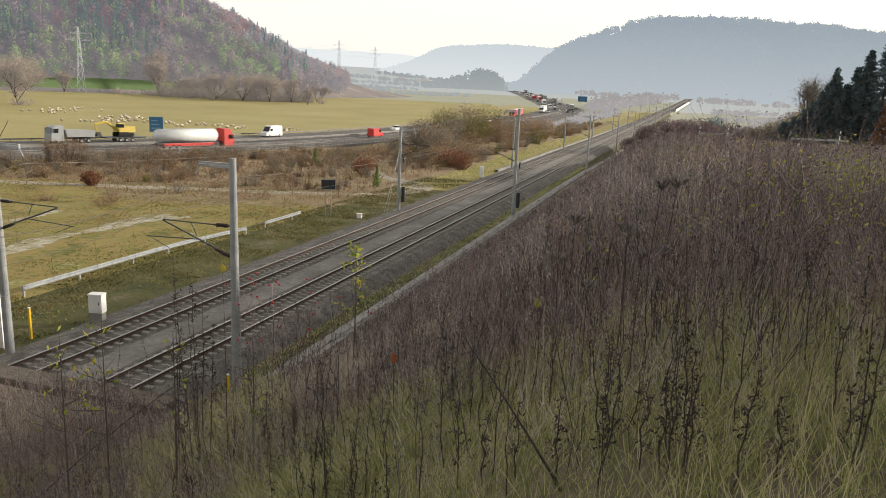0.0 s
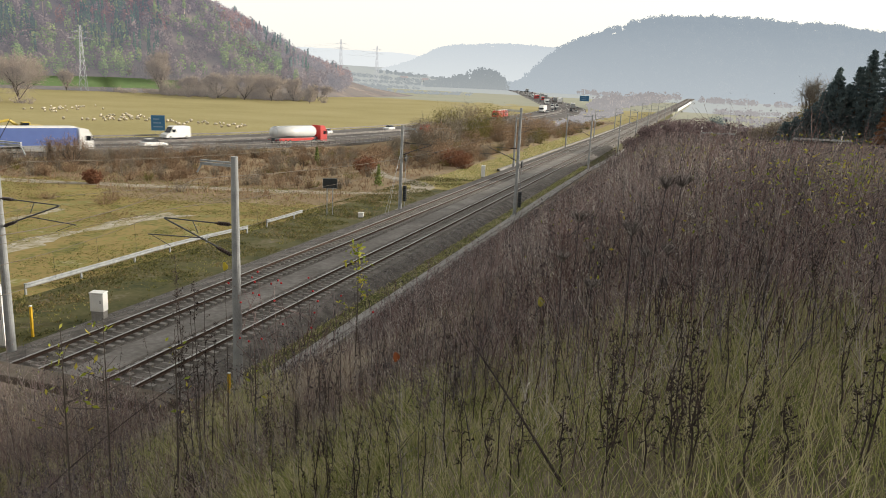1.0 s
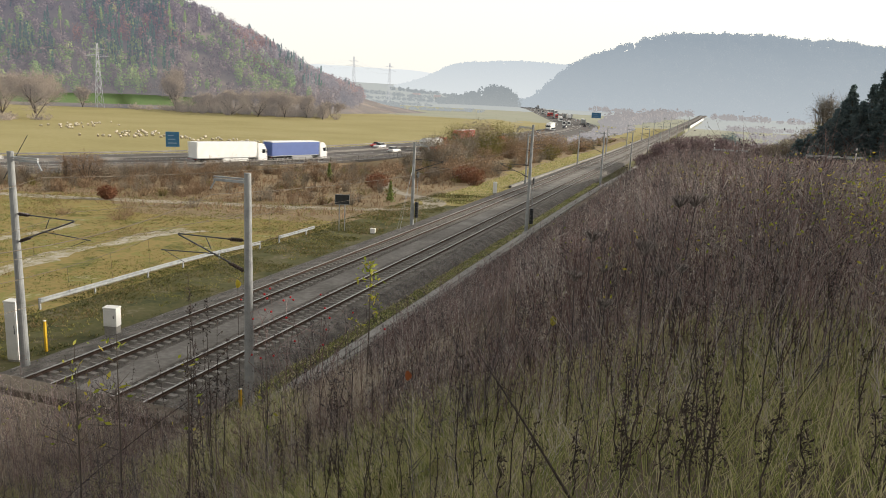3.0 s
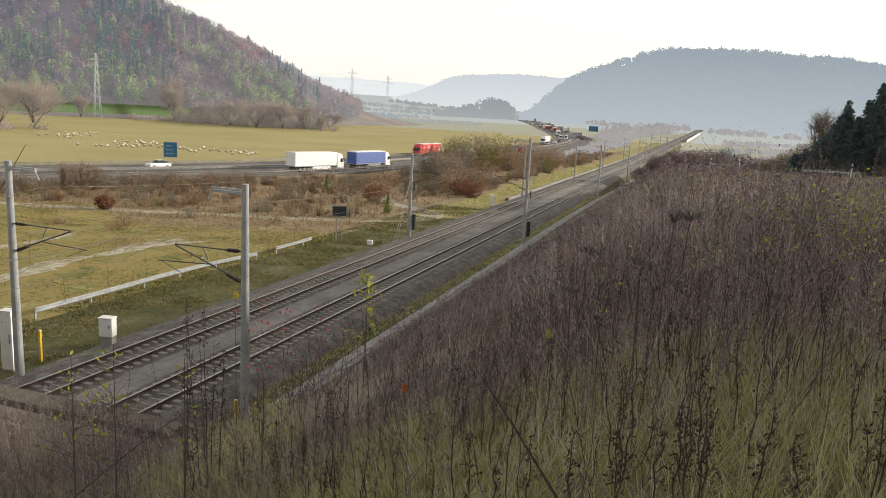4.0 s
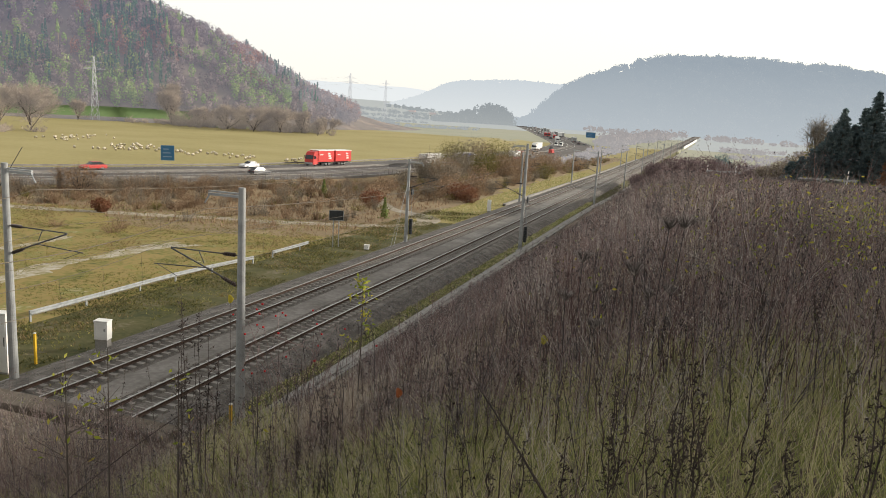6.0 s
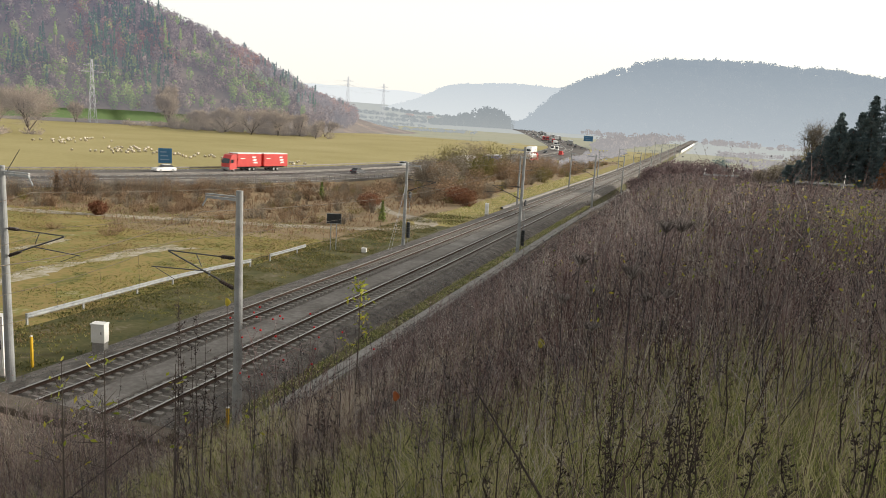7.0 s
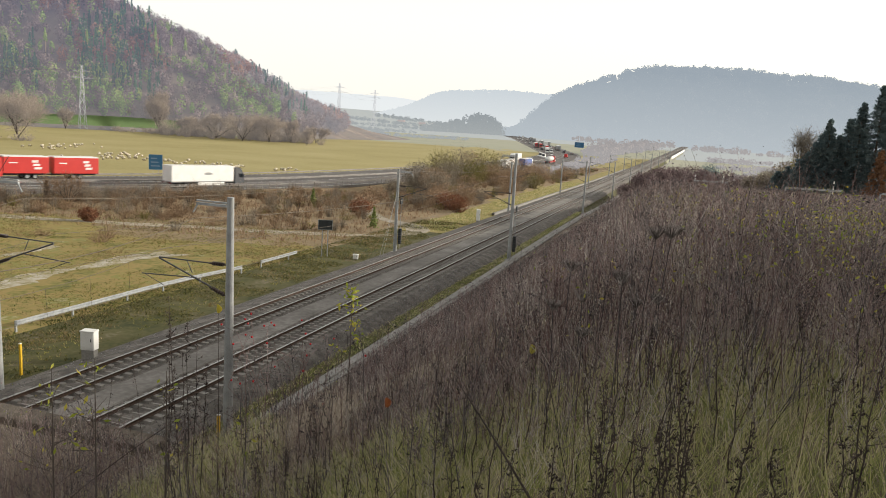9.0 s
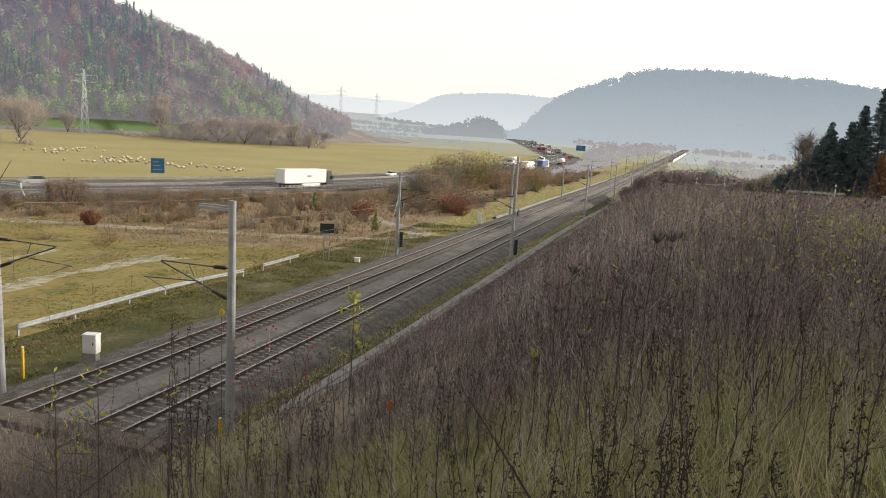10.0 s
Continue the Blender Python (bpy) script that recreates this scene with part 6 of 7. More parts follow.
for x, y, h, w, m_, lab in ((-63, 168, 4.0, 3.0, M_TWIG_GREY, 0), (-60, 176, 6.2, 4.0, M_TWIG_GREY, 0), (-57, 184, 7.4, 4.2, M_TWIG_OLIVE, 2), (-53, 188, 7.6, 4.6, M_TWIG_GREY, 0), (-49, 196, 6.8, 4.4, M_TWIG_OLIVE, 2),
                            (-46, 206, 6.2, 4.2, M_TWIG_GREY, 0), (-43, 216, 5.6, 4.0, M_TWIG_BROWN, 1), (-52, 172, 5.0, 3.6, M_TWIG_GREY, 0), (-47, 178, 5.0, 3.6, M_TWIG_OLIVE, 2), (-44, 186, 4.6, 3.4, M_TWIG_BROWN, 1),
                            (-41, 196, 4.2, 3.2, M_TWIG_BROWN, 1), (-42, 134, 3.2, 2.4, M_TWIG_BROWN, 1), (-38.5, 130, 3.2, 2.2, M_TWIG_RED, 3), (-36.0, 127, 3.0, 1.9, M_TWIG_RED, 3), (-44, 142, 3.6, 2.8, M_TWIG_BROWN, 1),
                            (-40, 145, 3.4, 2.6, M_TWIG_BROWN, 1), (-48, 152, 4.2, 3.2, M_TWIG_GREY, 0), (-43, 160, 3.8, 3.0, M_TWIG_BROWN, 1), (-40, 230, 5.0, 4.0, M_TWIG_BROWN, 1), (-44, 250, 5.0, 4.4, M_TWIG_GREY, 0), (-38, 270, 4.0, 4.0, M_TWIG_BROWN, 1),
                            (-64, 186, 5.5, 4.0, M_TWIG_GREY, 0), (-60, 196, 6.5, 4.4, M_TWIG_GREY, 0), (-55, 206, 6.5, 4.4, M_TWIG_BROWN, 1), (-51, 160, 4.4, 3.4, M_TWIG_BROWN, 1), (-38, 178, 3.0, 2.6, M_TWIG_BROWN, 1), (-37, 205, 3.4, 3.0, M_TWIG_OLIVE, 2),
                            (-57, 140, 2.6, 2.4, M_TWIG_BROWN, 1), (-52, 124, 2.4, 2.2, M_TWIG_BROWN, 1), (-47, 110, 2.6, 1.8, M_TWIG_RED, 3), (-49, 116, 2.2, 1.8, M_TWIG_BROWN, 1), (-71.2, 78.6, 1.8, 1.1, M_TWIG_RED, 3)):
    shrub(x, y, h * (1.25 if y > 150 else 1.1), w * 1.15, m_, ("leafless grey-brown bush on the hummock", "red-brown leafless bush on the railway bank", "olive bush with the last leaves", "bush with russet leaves")[lab], 120 if h < 4 else 220)


def small_conifer(x, y, h, w):
    t = empty("young_conifer", pose(x, y, ground(x, y) - 0.05), "small yellow-green cone-shaped conifer in the scrub", "conifer", "young conifers")
    H, W = Heap(), Heap()
    spires(H, np.zeros((1, 3)), [h], [w], 420, 0.13, W)
    W.mesh("trunk", M_BARK, t)
    H.mesh("crown", M_LARCH_NEAR, t)


small_conifer(-62.5, 124.2, 2.9, 1.1)
small_conifer(-39.3, 96.7, 2.9, 1.0)


def bare_tree(x, y, h, w, label="leafless spreading willow at the field edge", mat=None, dens=1.0, group="field-edge trees", fork=0.06):
    t = empty("bare_tree", pose(x, y, ground(x, y) - 0.2), label, "tree", group)
    T, C = Heap(), Heap()
    trunk_top = np.array([0.02 * h, 0, fork * h])
    T.sticks(np.array([[0, 0, 0.0]]), trunk_top[None], 0.03 * h, 0.024 * h)
    level = [(trunk_top, np.array([0, 0, 1.0]), 0.021 * h, 0)]
    ends = []
    while level:
        p, d, r, k = level.pop()
        kids = (6, 4, 3)[k] if k < 3 else 0
        for _ in range(kids):
            e = d * 0.9 + rng.normal(0, 0.5 if k == 0 else 0.46, 3)
            e[2] = abs(e[2]) * 0.9 + 0.55
            e /= np.linalg.norm(e)
            e *= (0.40, 0.30, 0.20)[k] * h * rng.uniform(0.75, 1.2)
            e[:2] *= w / (0.55 * h)
            q = p + e
            (T if k < 2 else C).sticks(p[None], q[None], r * 0.75, r * 0.45)
            if k < 2:
                level.append((q, e / np.linalg.norm(e), r * 0.5, k + 1))
            ends.append((p + e * 0.5, e))
            ends.append((q, e))
    E0 = np.array([e[0] for e in ends])
    E1 = np.array([e[1] for e in ends])
    rep = int(9 * dens)
    lo = np.repeat(E0, rep, 0)
    dr = np.repeat(E1, rep, 0)
    L = np.linalg.norm(dr, axis=1, keepdims=True)
    tip = lo + dr * 0.35 + rng.normal(0, 0.38, lo.shape) * L + [0, 0, 0.02 * h]
    C.sticks(lo, tip, 0.0028 * h, 0.0012 * h)
    lo2 = lo + (tip - lo) * 0.5
    C.sticks(lo2, lo2 + rng.normal(0, 0.3, lo.shape) * L, 0.0018 * h, 0.0008 * h)
    T.mesh("trunk", M_BARK, t)
    C.mesh("crown", mat or M_TWIG_GREY, t)
    return t


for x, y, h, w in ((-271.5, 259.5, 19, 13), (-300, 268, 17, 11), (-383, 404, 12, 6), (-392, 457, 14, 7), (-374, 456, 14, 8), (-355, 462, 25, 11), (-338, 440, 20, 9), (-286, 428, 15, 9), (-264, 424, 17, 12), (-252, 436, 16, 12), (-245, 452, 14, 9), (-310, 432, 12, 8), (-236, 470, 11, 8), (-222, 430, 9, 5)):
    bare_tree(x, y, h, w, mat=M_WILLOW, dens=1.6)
for x, y, h, w in ((-86.5, 91.5, 4.6, 2.4), (-91, 92, 3.8, 2.2), (-72, 101, 3.2, 1.4), (-57, 108, 3.0, 1.3)):
    bare_tree(x, y, h, w, "slender leafless young tree in the scrub", M_TWIG_BROWN, 0.35, "young trees in the scrub", 0.05)
# thicket along the river behind the field
H = Heap()
n = 110
t_ = rng.uniform(0, 1, n)
x = -330 + 100 * t_ + rng.normal(0, 7, n)
y = 436 + 26 * t_ + rng.normal(0, 10, n)
twigs(H, land(x, y), rng.uniform(4, 11, n), rng.uniform(2.5, 5, n), 60, 0.06, 0.25)
n = 90
t_ = rng.uniform(0, 1, n)
x = -470 + 140 * t_ + rng.normal(0, 6, n)
y = 400 + 44 * t_ + rng.normal(0, 8, n)
twigs(H, land(x, y), rng.uniform(1.5, 4, n), rng.uniform(2.0, 4.0, n), 40, 0.07, 0.3)
n = 60
x = rng.uniform(-330, -255, n)
y = 240 + rng.normal(0, 9, n) - 0.2 * (x + 290)
twigs(H, land(x, y), rng.uniform(1.0, 3, n), rng.uniform(1.5, 3.5, n), 40, 0.05, 0.25)
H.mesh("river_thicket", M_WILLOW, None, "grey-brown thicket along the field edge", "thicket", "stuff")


def spruce_tree(x, y, h, w, mat, label):
    """A spruce of drooping boughs in whorls, hung with short needle sprays."""
    t = empty("spruce", pose(x, y, ground(x, y) - 0.2), label, "conifer", "conifers on the meadow edge")
    H, W = Heap(), Heap()
    W.pipe([(0, 0, 0), (0.05, 0, h * 0.5), (0, 0.03, h)], np.array([0.017 * h, 0.011 * h, 0.02]))
    n = int(26 * h)
    u = rng.uniform(0.03, 0.99, n)
    a = rng.uniform(0, 2 * math.pi, n)
    reach = w * (1.02 - u) ** 0.85 * rng.uniform(0.6, 1.12, n) + 0.15
    lo = np.stack([0 * u, 0 * u, u * h], 1)
    hi = lo + np.stack([np.cos(a) * reach, np.sin(a) * reach, -0.28 * reach + 0.25 * u * reach], 1)
    W.sticks(lo, hi, 0.025, 0.008)
    W.mesh("trunk", M_BARK, t)
    k = 26
    v = rng.uniform(0.12, 1.03, (n, k, 1)) ** 0.8
    c = lo[:, None] + (hi - lo)[:, None] * v + rng.normal(0, 1, (n, k, 3)) * np.array([0.16, 0.16, 0.12]) * (0.5 + 0.12 * reach[:, None, None])
    c[..., 2] -= 0.10 * rng.uniform(0, 1, (n, k))
    H.leaves(c.reshape(-1, 3), 0.13 * rng.uniform(0.6, 1.4, n * k), 1.6, 0.4)
    H.mesh("crown", mat, t)


M_SPRUCE_DARK = noise_mat("dark_spruce", [(0.10, 0.15, 0.17), (0.155, 0.21, 0.22), (0.22, 0.27, 0.25)], 0.3, 0.9, 0.0, island=0.3, trans=0.6)
for x, y, h, w in ((29.9, 150, 16.6, 4.2), (28.4, 151, 13.8, 3.8), (27.2, 152, 11.0, 3.6), (25.1, 150, 13.6, 3.6), (24.2, 151, 11.2, 3.4), (23.2, 150, 9.4, 3.2), (22.2, 151, 7.6, 3.0), (20.8, 150, 6.2, 2.8), (19.4, 152, 4.9, 2.6), (17.8, 152, 3.9, 2.4),
                   (26.3, 156, 11.5, 4.0), (32.5, 149, 19.5, 4.6), (35.2, 152, 21, 4.8), (38, 150, 21, 4.8), (42, 150, 22, 5.0), (47, 146, 21, 5.0), (31.0, 156, 15, 4.4)):
    spruce_tree(x, y, h, w, M_SPRUCE_DARK, "tall dark spruce at the edge of the meadow")
spruce_tree(31.8, 141, 8, 2.4, M_LARCH_RUST, "russet larch before the dark spruces")
for x, y, h, w in ((21.5, 172, 6.5, 3.2), (24.5, 166, 9.0, 3.4), (19.0, 178, 4.5, 3.0), (27, 160, 8.0, 3.0), (16.5, 184, 3.5, 2.8)):
    shrub(x, y, h, w, M_TWIG_OLIVE if h > 8 else M_TWIG_GREY, "dark bush at the foot of the spruces", 240, 0.025, 0.16)
bare_tree(22.6, 160, 10.0, 3.2, "slender leafless tree beside the spruces", M_TWIG_GREY, 0.35, "", 0.25)
for x, y, h, w in ((0, 200, 4.0, 3.4), (4, 206, 4.8, 3.6), (-4, 196, 3.6, 3.0), (8, 210, 5.4, 3.0), (-8, 206, 3.5, 3.4), (12, 205, 4.0, 3.0), (1, 222, 5.0, 4.0), (-12, 216, 3.5, 3.5), (16, 200, 3.2, 3.0), (-3, 214, 4.6, 3.4), (-7, 190, 3.4, 3.0), (6, 194, 3.6, 3.2), (-11, 200, 3.0, 3.0)):
    shrub(x, y, h * 1.35, w * 1.15, M_TWIG_PURPLE if h < 5.2 else M_SPRUCE_DARK, "purple-brown leafless bush beyond the meadow", 200, 0.025, 0.16)


# ---- sheep ----
M_WOOL = noise_mat("sheep_wool", [(0.42, 0.37, 0.28), (0.58, 0.52, 0.42), (0.68, 0.62, 0.52)], 6, 0.95, 0.4)
M_FACE = noise_mat("sheep_face", [(0.10, 0.08, 0.06), (0.20, 0.16, 0.12)], 8, 0.9)


def sheep_proto():
    t = empty("sheep", pose(0, 0, 0), "cream woolly sheep grazing in the field", "sheep", "flock of sheep")
    bm = bmesh.new()
    bmesh.ops.create_icosphere(bm, subdivisions=2, radius=1)
    for v in bm.verts:
        k = 1 + 0.09 * noise.noise(v.co * 3.1)
        v.co = Vector((v.co.x * 0.29 * k, v.co.y * 0.56 * k, 0.60 + v.co.z * 0.30 * k))
    part("body", bm, M_WOOL, t, smooth=True)
    bm = bmesh.new()
    bmesh.ops.create_icosphere(bm, subdivisions=1, radius=1)
    for v in bm.verts:
        v.co = Vector((v.co.x * 0.10, 0.66 + v.co.y * 0.17, 0.42 + v.co.z * 0.12 - 0.4 * v.co.y * 0.17))
    part("head", bm, M_FACE, t, "darker face", True)
    for sx in (-0.15, 0.15):
        for sy in (-0.34, 0.34):
            bm = bmesh.new()
            tube(bm, (sx, sy, 0.0), (sx, sy, 0.42), 0.04, 0.055, 6)
            part("leg", bm, M_FACE, t)
    return t


sh = sheep_proto()
first = True
for cx, cy, dx, dy, sx, sy, n in ((-220, 228, 22, 42, 7, 10, 30), (-172, 205, 20, 34, 6, 9, 34), (-143, 204, 40, 8, 9, 8, 34), (-115, 208, 3, 14, 3, 5, 9)):
    for _ in range(n):
        u = rng.uniform(-0.5, 0.5)
        x, y = cx + dx * u + rng.normal(0, sx * 0.6), cy + dy * u * (-1 if cx < -160 else 0) + rng.normal(0, sy * 0.7)
        m = pose(x, y, ground(x, y) - 0.01, 0, 0, rng.uniform(0, 360))
        if first:
            sh.matrix_basis = m
            first = False
        else:
            copy_thing(sh, m)


# ---- far houses ----
def house(x, y, w, d, h, turn, roof_mat):
    t = empty("farmhouse", pose(x, y, ground(x, y) - 0.5, 0, 0, turn), "small white house with a pitched roof in the valley", "house", "far houses")
    bm = bmesh.new()
    box(bm, -w / 2, w / 2, -d / 2, d / 2, 0, h)
    part("wall", bm, M_WHITE, t)
    raw("roof", [(-w / 2 - 0.5, -d / 2 - 0.5, h), (w / 2 + 0.5, -d / 2 - 0.5, h), (w / 2 + 0.5, d / 2 + 0.5, h), (-w / 2 - 0.5, d / 2 + 0.5, h), (-w / 2 - 0.5, 0, h + d * 0.45), (w / 2 + 0.5, 0, h + d * 0.45)],
        [(0, 1, 5, 4), (2, 3, 4, 5), (0, 4, 3), (1, 2, 5), (0, 3, 2, 1)], roof_mat, t)
    for k in range(3):
        bm = bmesh.new()
        xx = -w / 2 + w * (k + 1) / 4
        box(bm, xx - 0.6, xx + 0.6, -d / 2 - 0.05, -d / 2 - 0.004, h * 0.35, h * 0.7)
        part("window", bm, M_DARK, t)


# red roof colour veiled by haze that the roof itself emits
M_ROOF = haze_emit_mat("red_roof_haze_glow", (0.42, 0.41, 0.41), (0.42, 0.41, 0.41), -20, 20, 0.4, ((0.24, 0.12, 0.09), (0.32, 0.17, 0.12)))
for x, y, w, d, h, tn in ((-560, 1640, 14, 10, 6, 10), (-500, 1560, 16, 10, 6, 30), (-640, 1720, 18, 11, 6, -10), (-470, 1500, 22, 12, 6, 15)):
    house(x, y, w, d, h, tn, M_ROOF)

# dark mugwort along the near brow of the bank, before the tracks
brow = random.Random(77)
for i in range(13):
    a, r = radians(brow.uniform(24, 50)), brow.uniform(4.2, 6.4)
    tall_weed(-r * math.sin(a), r * math.cos(a), brow.uniform(0.6, 0.98), (brow.uniform(-0.12, 0.12), brow.uniform(-0.08, 0.08)))

# ---- vehicles ----
def paint(name, c, rough=0.4):
    return noise_mat(name, [tuple(v * 0.85 for v in c), c], 0.8, rough, 0.0, spec=0.5)


M_P_WHITE = paint("vehicle_white", (0.78, 0.78, 0.76))
M_P_RED = paint("vehicle_red", (0.55, 0.035, 0.03))
M_P_BLUE = paint("vehicle_blue_tarpaulin", (0.07, 0.12, 0.34), 0.6)
M_P_GREY = paint("vehicle_grey", (0.30, 0.31, 0.31))
M_P_DARK = paint("vehicle_dark", (0.035, 0.04, 0.05))
M_P_YELLOW = paint("digger_yellow", (0.55, 0.40, 0.06), 0.5)
M_P_SILVER = paint("tank_silver_white", (0.70, 0.71, 0.70), 0.3)
M_GLASSDARK = paint("tinted_glass", (0.02, 0.025, 0.03), 0.12)
M_TYRE = noise_mat("tyre_rubber", [(0.018, 0.018, 0.018), (0.03, 0.03, 0.03)], 8, 0.9)
M_LAMP = paint("lamp_glass", (0.6, 0.6, 0.58), 0.15)
M_TAIL = paint("tail_lamp_red", (0.35, 0.01, 0.01), 0.25)


def shell(bm, prof, w0, w1, zs):
    """A body from its side outline of (y, z); half width w0 below zs, drawn in to w1 at the top."""
    ztop = max(z for _, z in prof)

    def wid(z):
        return w0 if z <= zs else w0 + (w1 - w0) * (z - zs) / (ztop - zs)

    L = [bm.verts.new((-wid(z), y, z)) for y, z in prof]
    R = [bm.verts.new((wid(z), y, z)) for y, z in prof]
    n = len(prof)
    bm.faces.new(L)
    bm.faces.new(R[::-1])
    for i in range(n):
        j = (i + 1) % n
        bm.faces.new((L[i], R[i], R[j], L[j]))
    bmesh.ops.recalc_face_normals(bm, faces=bm.faces[:])


def mesh_of(name, bm, mat, smooth=False):
    me = bpy.data.meshes.new(name)
    bm.to_mesh(me)
    bm.free()
    me.materials.append(mat)
    return me


WHEELS = {}


def wheel(t, x, y, r, w=0.28):
    if r not in WHEELS:
        bm = bmesh.new()
        tube(bm, (-w / 2, 0, 0), (w / 2, 0, 0), r, r, 18)
        bmesh.ops.bevel(bm, geom=[e for e in bm.edges if abs(e.verts[0].co.x - e.verts[1].co.x) < 1e-4], offset=0.05, segments=2, affect="EDGES")
        ty = mesh_of("wheel", bm, M_TYRE)
        bm = bmesh.new()
        tube(bm, (-w / 2 - 0.012, 0, 0), (w / 2 + 0.012, 0, 0), r * 0.55, r * 0.55, 14)
        WHEELS[r] = (ty, mesh_of("rim", bm, M_P_GREY))
    a = new("wheel", WHEELS[r][0])
    a.parent = t
    a.matrix_basis = pose(x, y, r)
    b = new("rim", WHEELS[r][1])
    b.parent = a


def lamps(t, y0, y1, x, z, zb=None):
    for s in (-1, 1):
        bm = bmesh.new()
        box(bm, s * x - 0.16, s * x + 0.16, y0 - 0.02, y0 + 0.02, z - 0.09, z + 0.09, 0.01)
        part("headlight", bm, M_LAMP, t)
        bm = bmesh.new()
        box(bm, s * x - 0.14, s * x + 0.14, y1 - 0.02, y1 + 0.02, (zb or z) - 0.08, (zb or z) + 0.08, 0.01)
        part("tail_light", bm, M_TAIL, t)


def cab(t, y0, mat, h=3.7):
    """A tractor's cab whose front stands at y0."""
    bm = bmesh.new()
    shell(bm, [(y0 - 2.2, 0.55), (y0 - 0.05, 0.45), (y0, 1.0), (y0 - 0.06, 1.75), (y0 - 0.28, 2.75), (y0 - 0.75, h - 0.15), (y0 - 1.2, h), (y0 - 2.2, h)], 1.24, 1.14, 1.8)
    c = part("cab", bm, mat, t)
    bm = bmesh.new()
    shell(bm, [(y0 - 0.03, 1.78), (y0 - 0.055, 1.76), (y0 - 0.30, 2.72), (y0 - 0.24, 2.76)], 1.1, 1.05, 1.8)
    for v in bm.verts:
        v.co.y += 0.02
    part("windscreen", bm, M_GLASSDARK, c)
    for s in (-1, 1):
        bm = bmesh.new()
        box(bm, s * 1.215 - 0.03, s * 1.215 + 0.03, y0 - 1.25, y0 - 0.42, 1.85, 2.6, 0.008)
        part("side_window", bm, M_GLASSDARK, c)
        bm = bmesh.new()
        box(bm, s * 1.42 - 0.1, s * 1.42 + 0.1, y0 - 0.35, y0 - 0.2, 1.9, 2.6, 0.03)
        part("mirror", bm, M_P_DARK, c)
    bm = bmesh.new()
    box(bm, -1.15, 1.15, y0 - 0.02, y0 + 0.06, 0.42, 0.95, 0.04)
    part("bumper", bm, M_P_GREY, c)
    return c


def semi(cab_mat, box_mat, label, roof_mat=None, emblem=False):
    t = empty("lorry", pose(0, 0, 0), label, "lorry", "moving traffic")
    cab(t, 8.1, cab_mat)
    bm = bmesh.new()
    box(bm, -0.45, 0.45, -7.9, 7.9, 0.75, 1.1)
    part("chassis", bm, M_P_DARK, t)
    bm = bmesh.new()
    box(bm, -1.27, 1.27, -8.2, 5.5, 1.14, 3.92, 0.04)
    b = part("trailer_body", bm, box_mat, t)
    bm = bmesh.new()
    box(bm, -1.285, 1.285, -8.21, 5.51, 3.80, 4.0, 0.03)
    part("roof_edge", bm, roof_mat or M_P_WHITE, b)
    bm = bmesh.new()
    box(bm, -1.28, 1.28, -8.21, 5.51, 1.06, 1.22, 0.01)
    part("lower_rail", bm, M_P_GREY, b)
    for s in (-1, 1):
        bm = bmesh.new()
        box(bm, s * 1.2 - 0.03, s * 1.2 + 0.03, -2.5, 3.4, 0.45, 1.02, 0.01)
        part("side_skirt", bm, box_mat if box_mat is not M_P_BLUE else M_P_GREY, t)
        if emblem:
            bm = bmesh.new()
            tube(bm, (s * 1.262, -0.4, 2.55), (s * 1.274, -0.4, 2.55), 0.55, 0.55, 20)
            for v in bm.verts:
                v.co.z = 2.55 + (v.co.z - 2.55) * 0.45
                v.co.y = -0.4 + (v.co.y + 0.4) * 1.7
            part("emblem", bm, M_P_GREY, b, "pale grey oval emblem")
    for y in (6.9, 3.4, -3.9, -5.2, -6.5):
        for s in (-1, 1):
            wheel(t, s * 1.08, y, 0.5)
    lamps(t, 8.17, -8.22, 0.95, 0.7, 0.95)
    return t


def drawbar(label):
    t = empty("lorry", pose(0, 0, 0), label, "lorry", "moving traffic")
    cab(t, 9.3, M_P_RED)
    for a, b in ((-0.4, 7.0), (-9.3, -1.3)):
        bm = bmesh.new()
        box(bm, -1.27, 1.27, a, b, 1.05, 3.9, 0.04)
        bd = part("body", bm, M_P_RED, t)
        bm = bmesh.new()
        box(bm, -1.285, 1.285, a - 0.01, b + 0.01, 3.82, 4.0, 0.03)
        part("roof_edge", bm, M_P_WHITE, bd)
        bm = bmesh.new()
        box(bm, -0.5, 0.5, a + 0.2, b - 0.2, 0.7, 1.04)
        part("chassis", bm, M_P_DARK, t)
        for s in (-1, 1):
            # slanting white emblem of plain bars
            for k in range(3):
                bm = bmesh.new()
                c = a + 2.0 - s * 0.0
                vs = box(bm, s * 1.272 - 0.004, s * 1.272 + 0.004, c - 0.95 + 0.5 * k, c + 0.25 + 0.42 * k, 1.75 + 0.58 * k, 2.12 + 0.58 * k)
                for v in vs:
                    v.co.y -= s * 0.0 + (v.co.z - 2.4) * 0.35
                part("emblem_bar", bm, M_P_WHITE, bd, "white slanting emblem bar")
            bm = bmesh.new()
            box(bm, s * 1.272 - 0.004, s * 1.272 + 0.004, b - 2.2, b - 0.9, 2.75, 2.95)
            part("text_bar", bm, M_P_WHITE, bd, "white bar of unreadable writing")
    for y in (8.1, 3.2, 1.9, -4.7, -5.9):
        for s in (-1, 1):
            wheel(t, s * 1.08, y, 0.5)
    bm = bmesh.new()
    box(bm, -0.08, 0.08, -1.5, 0.0, 0.7, 0.85)
    part("drawbar", bm, M_P_DARK, t)
    lamps(t, 9.37, -9.32, 0.95, 0.7, 0.95)
    return t


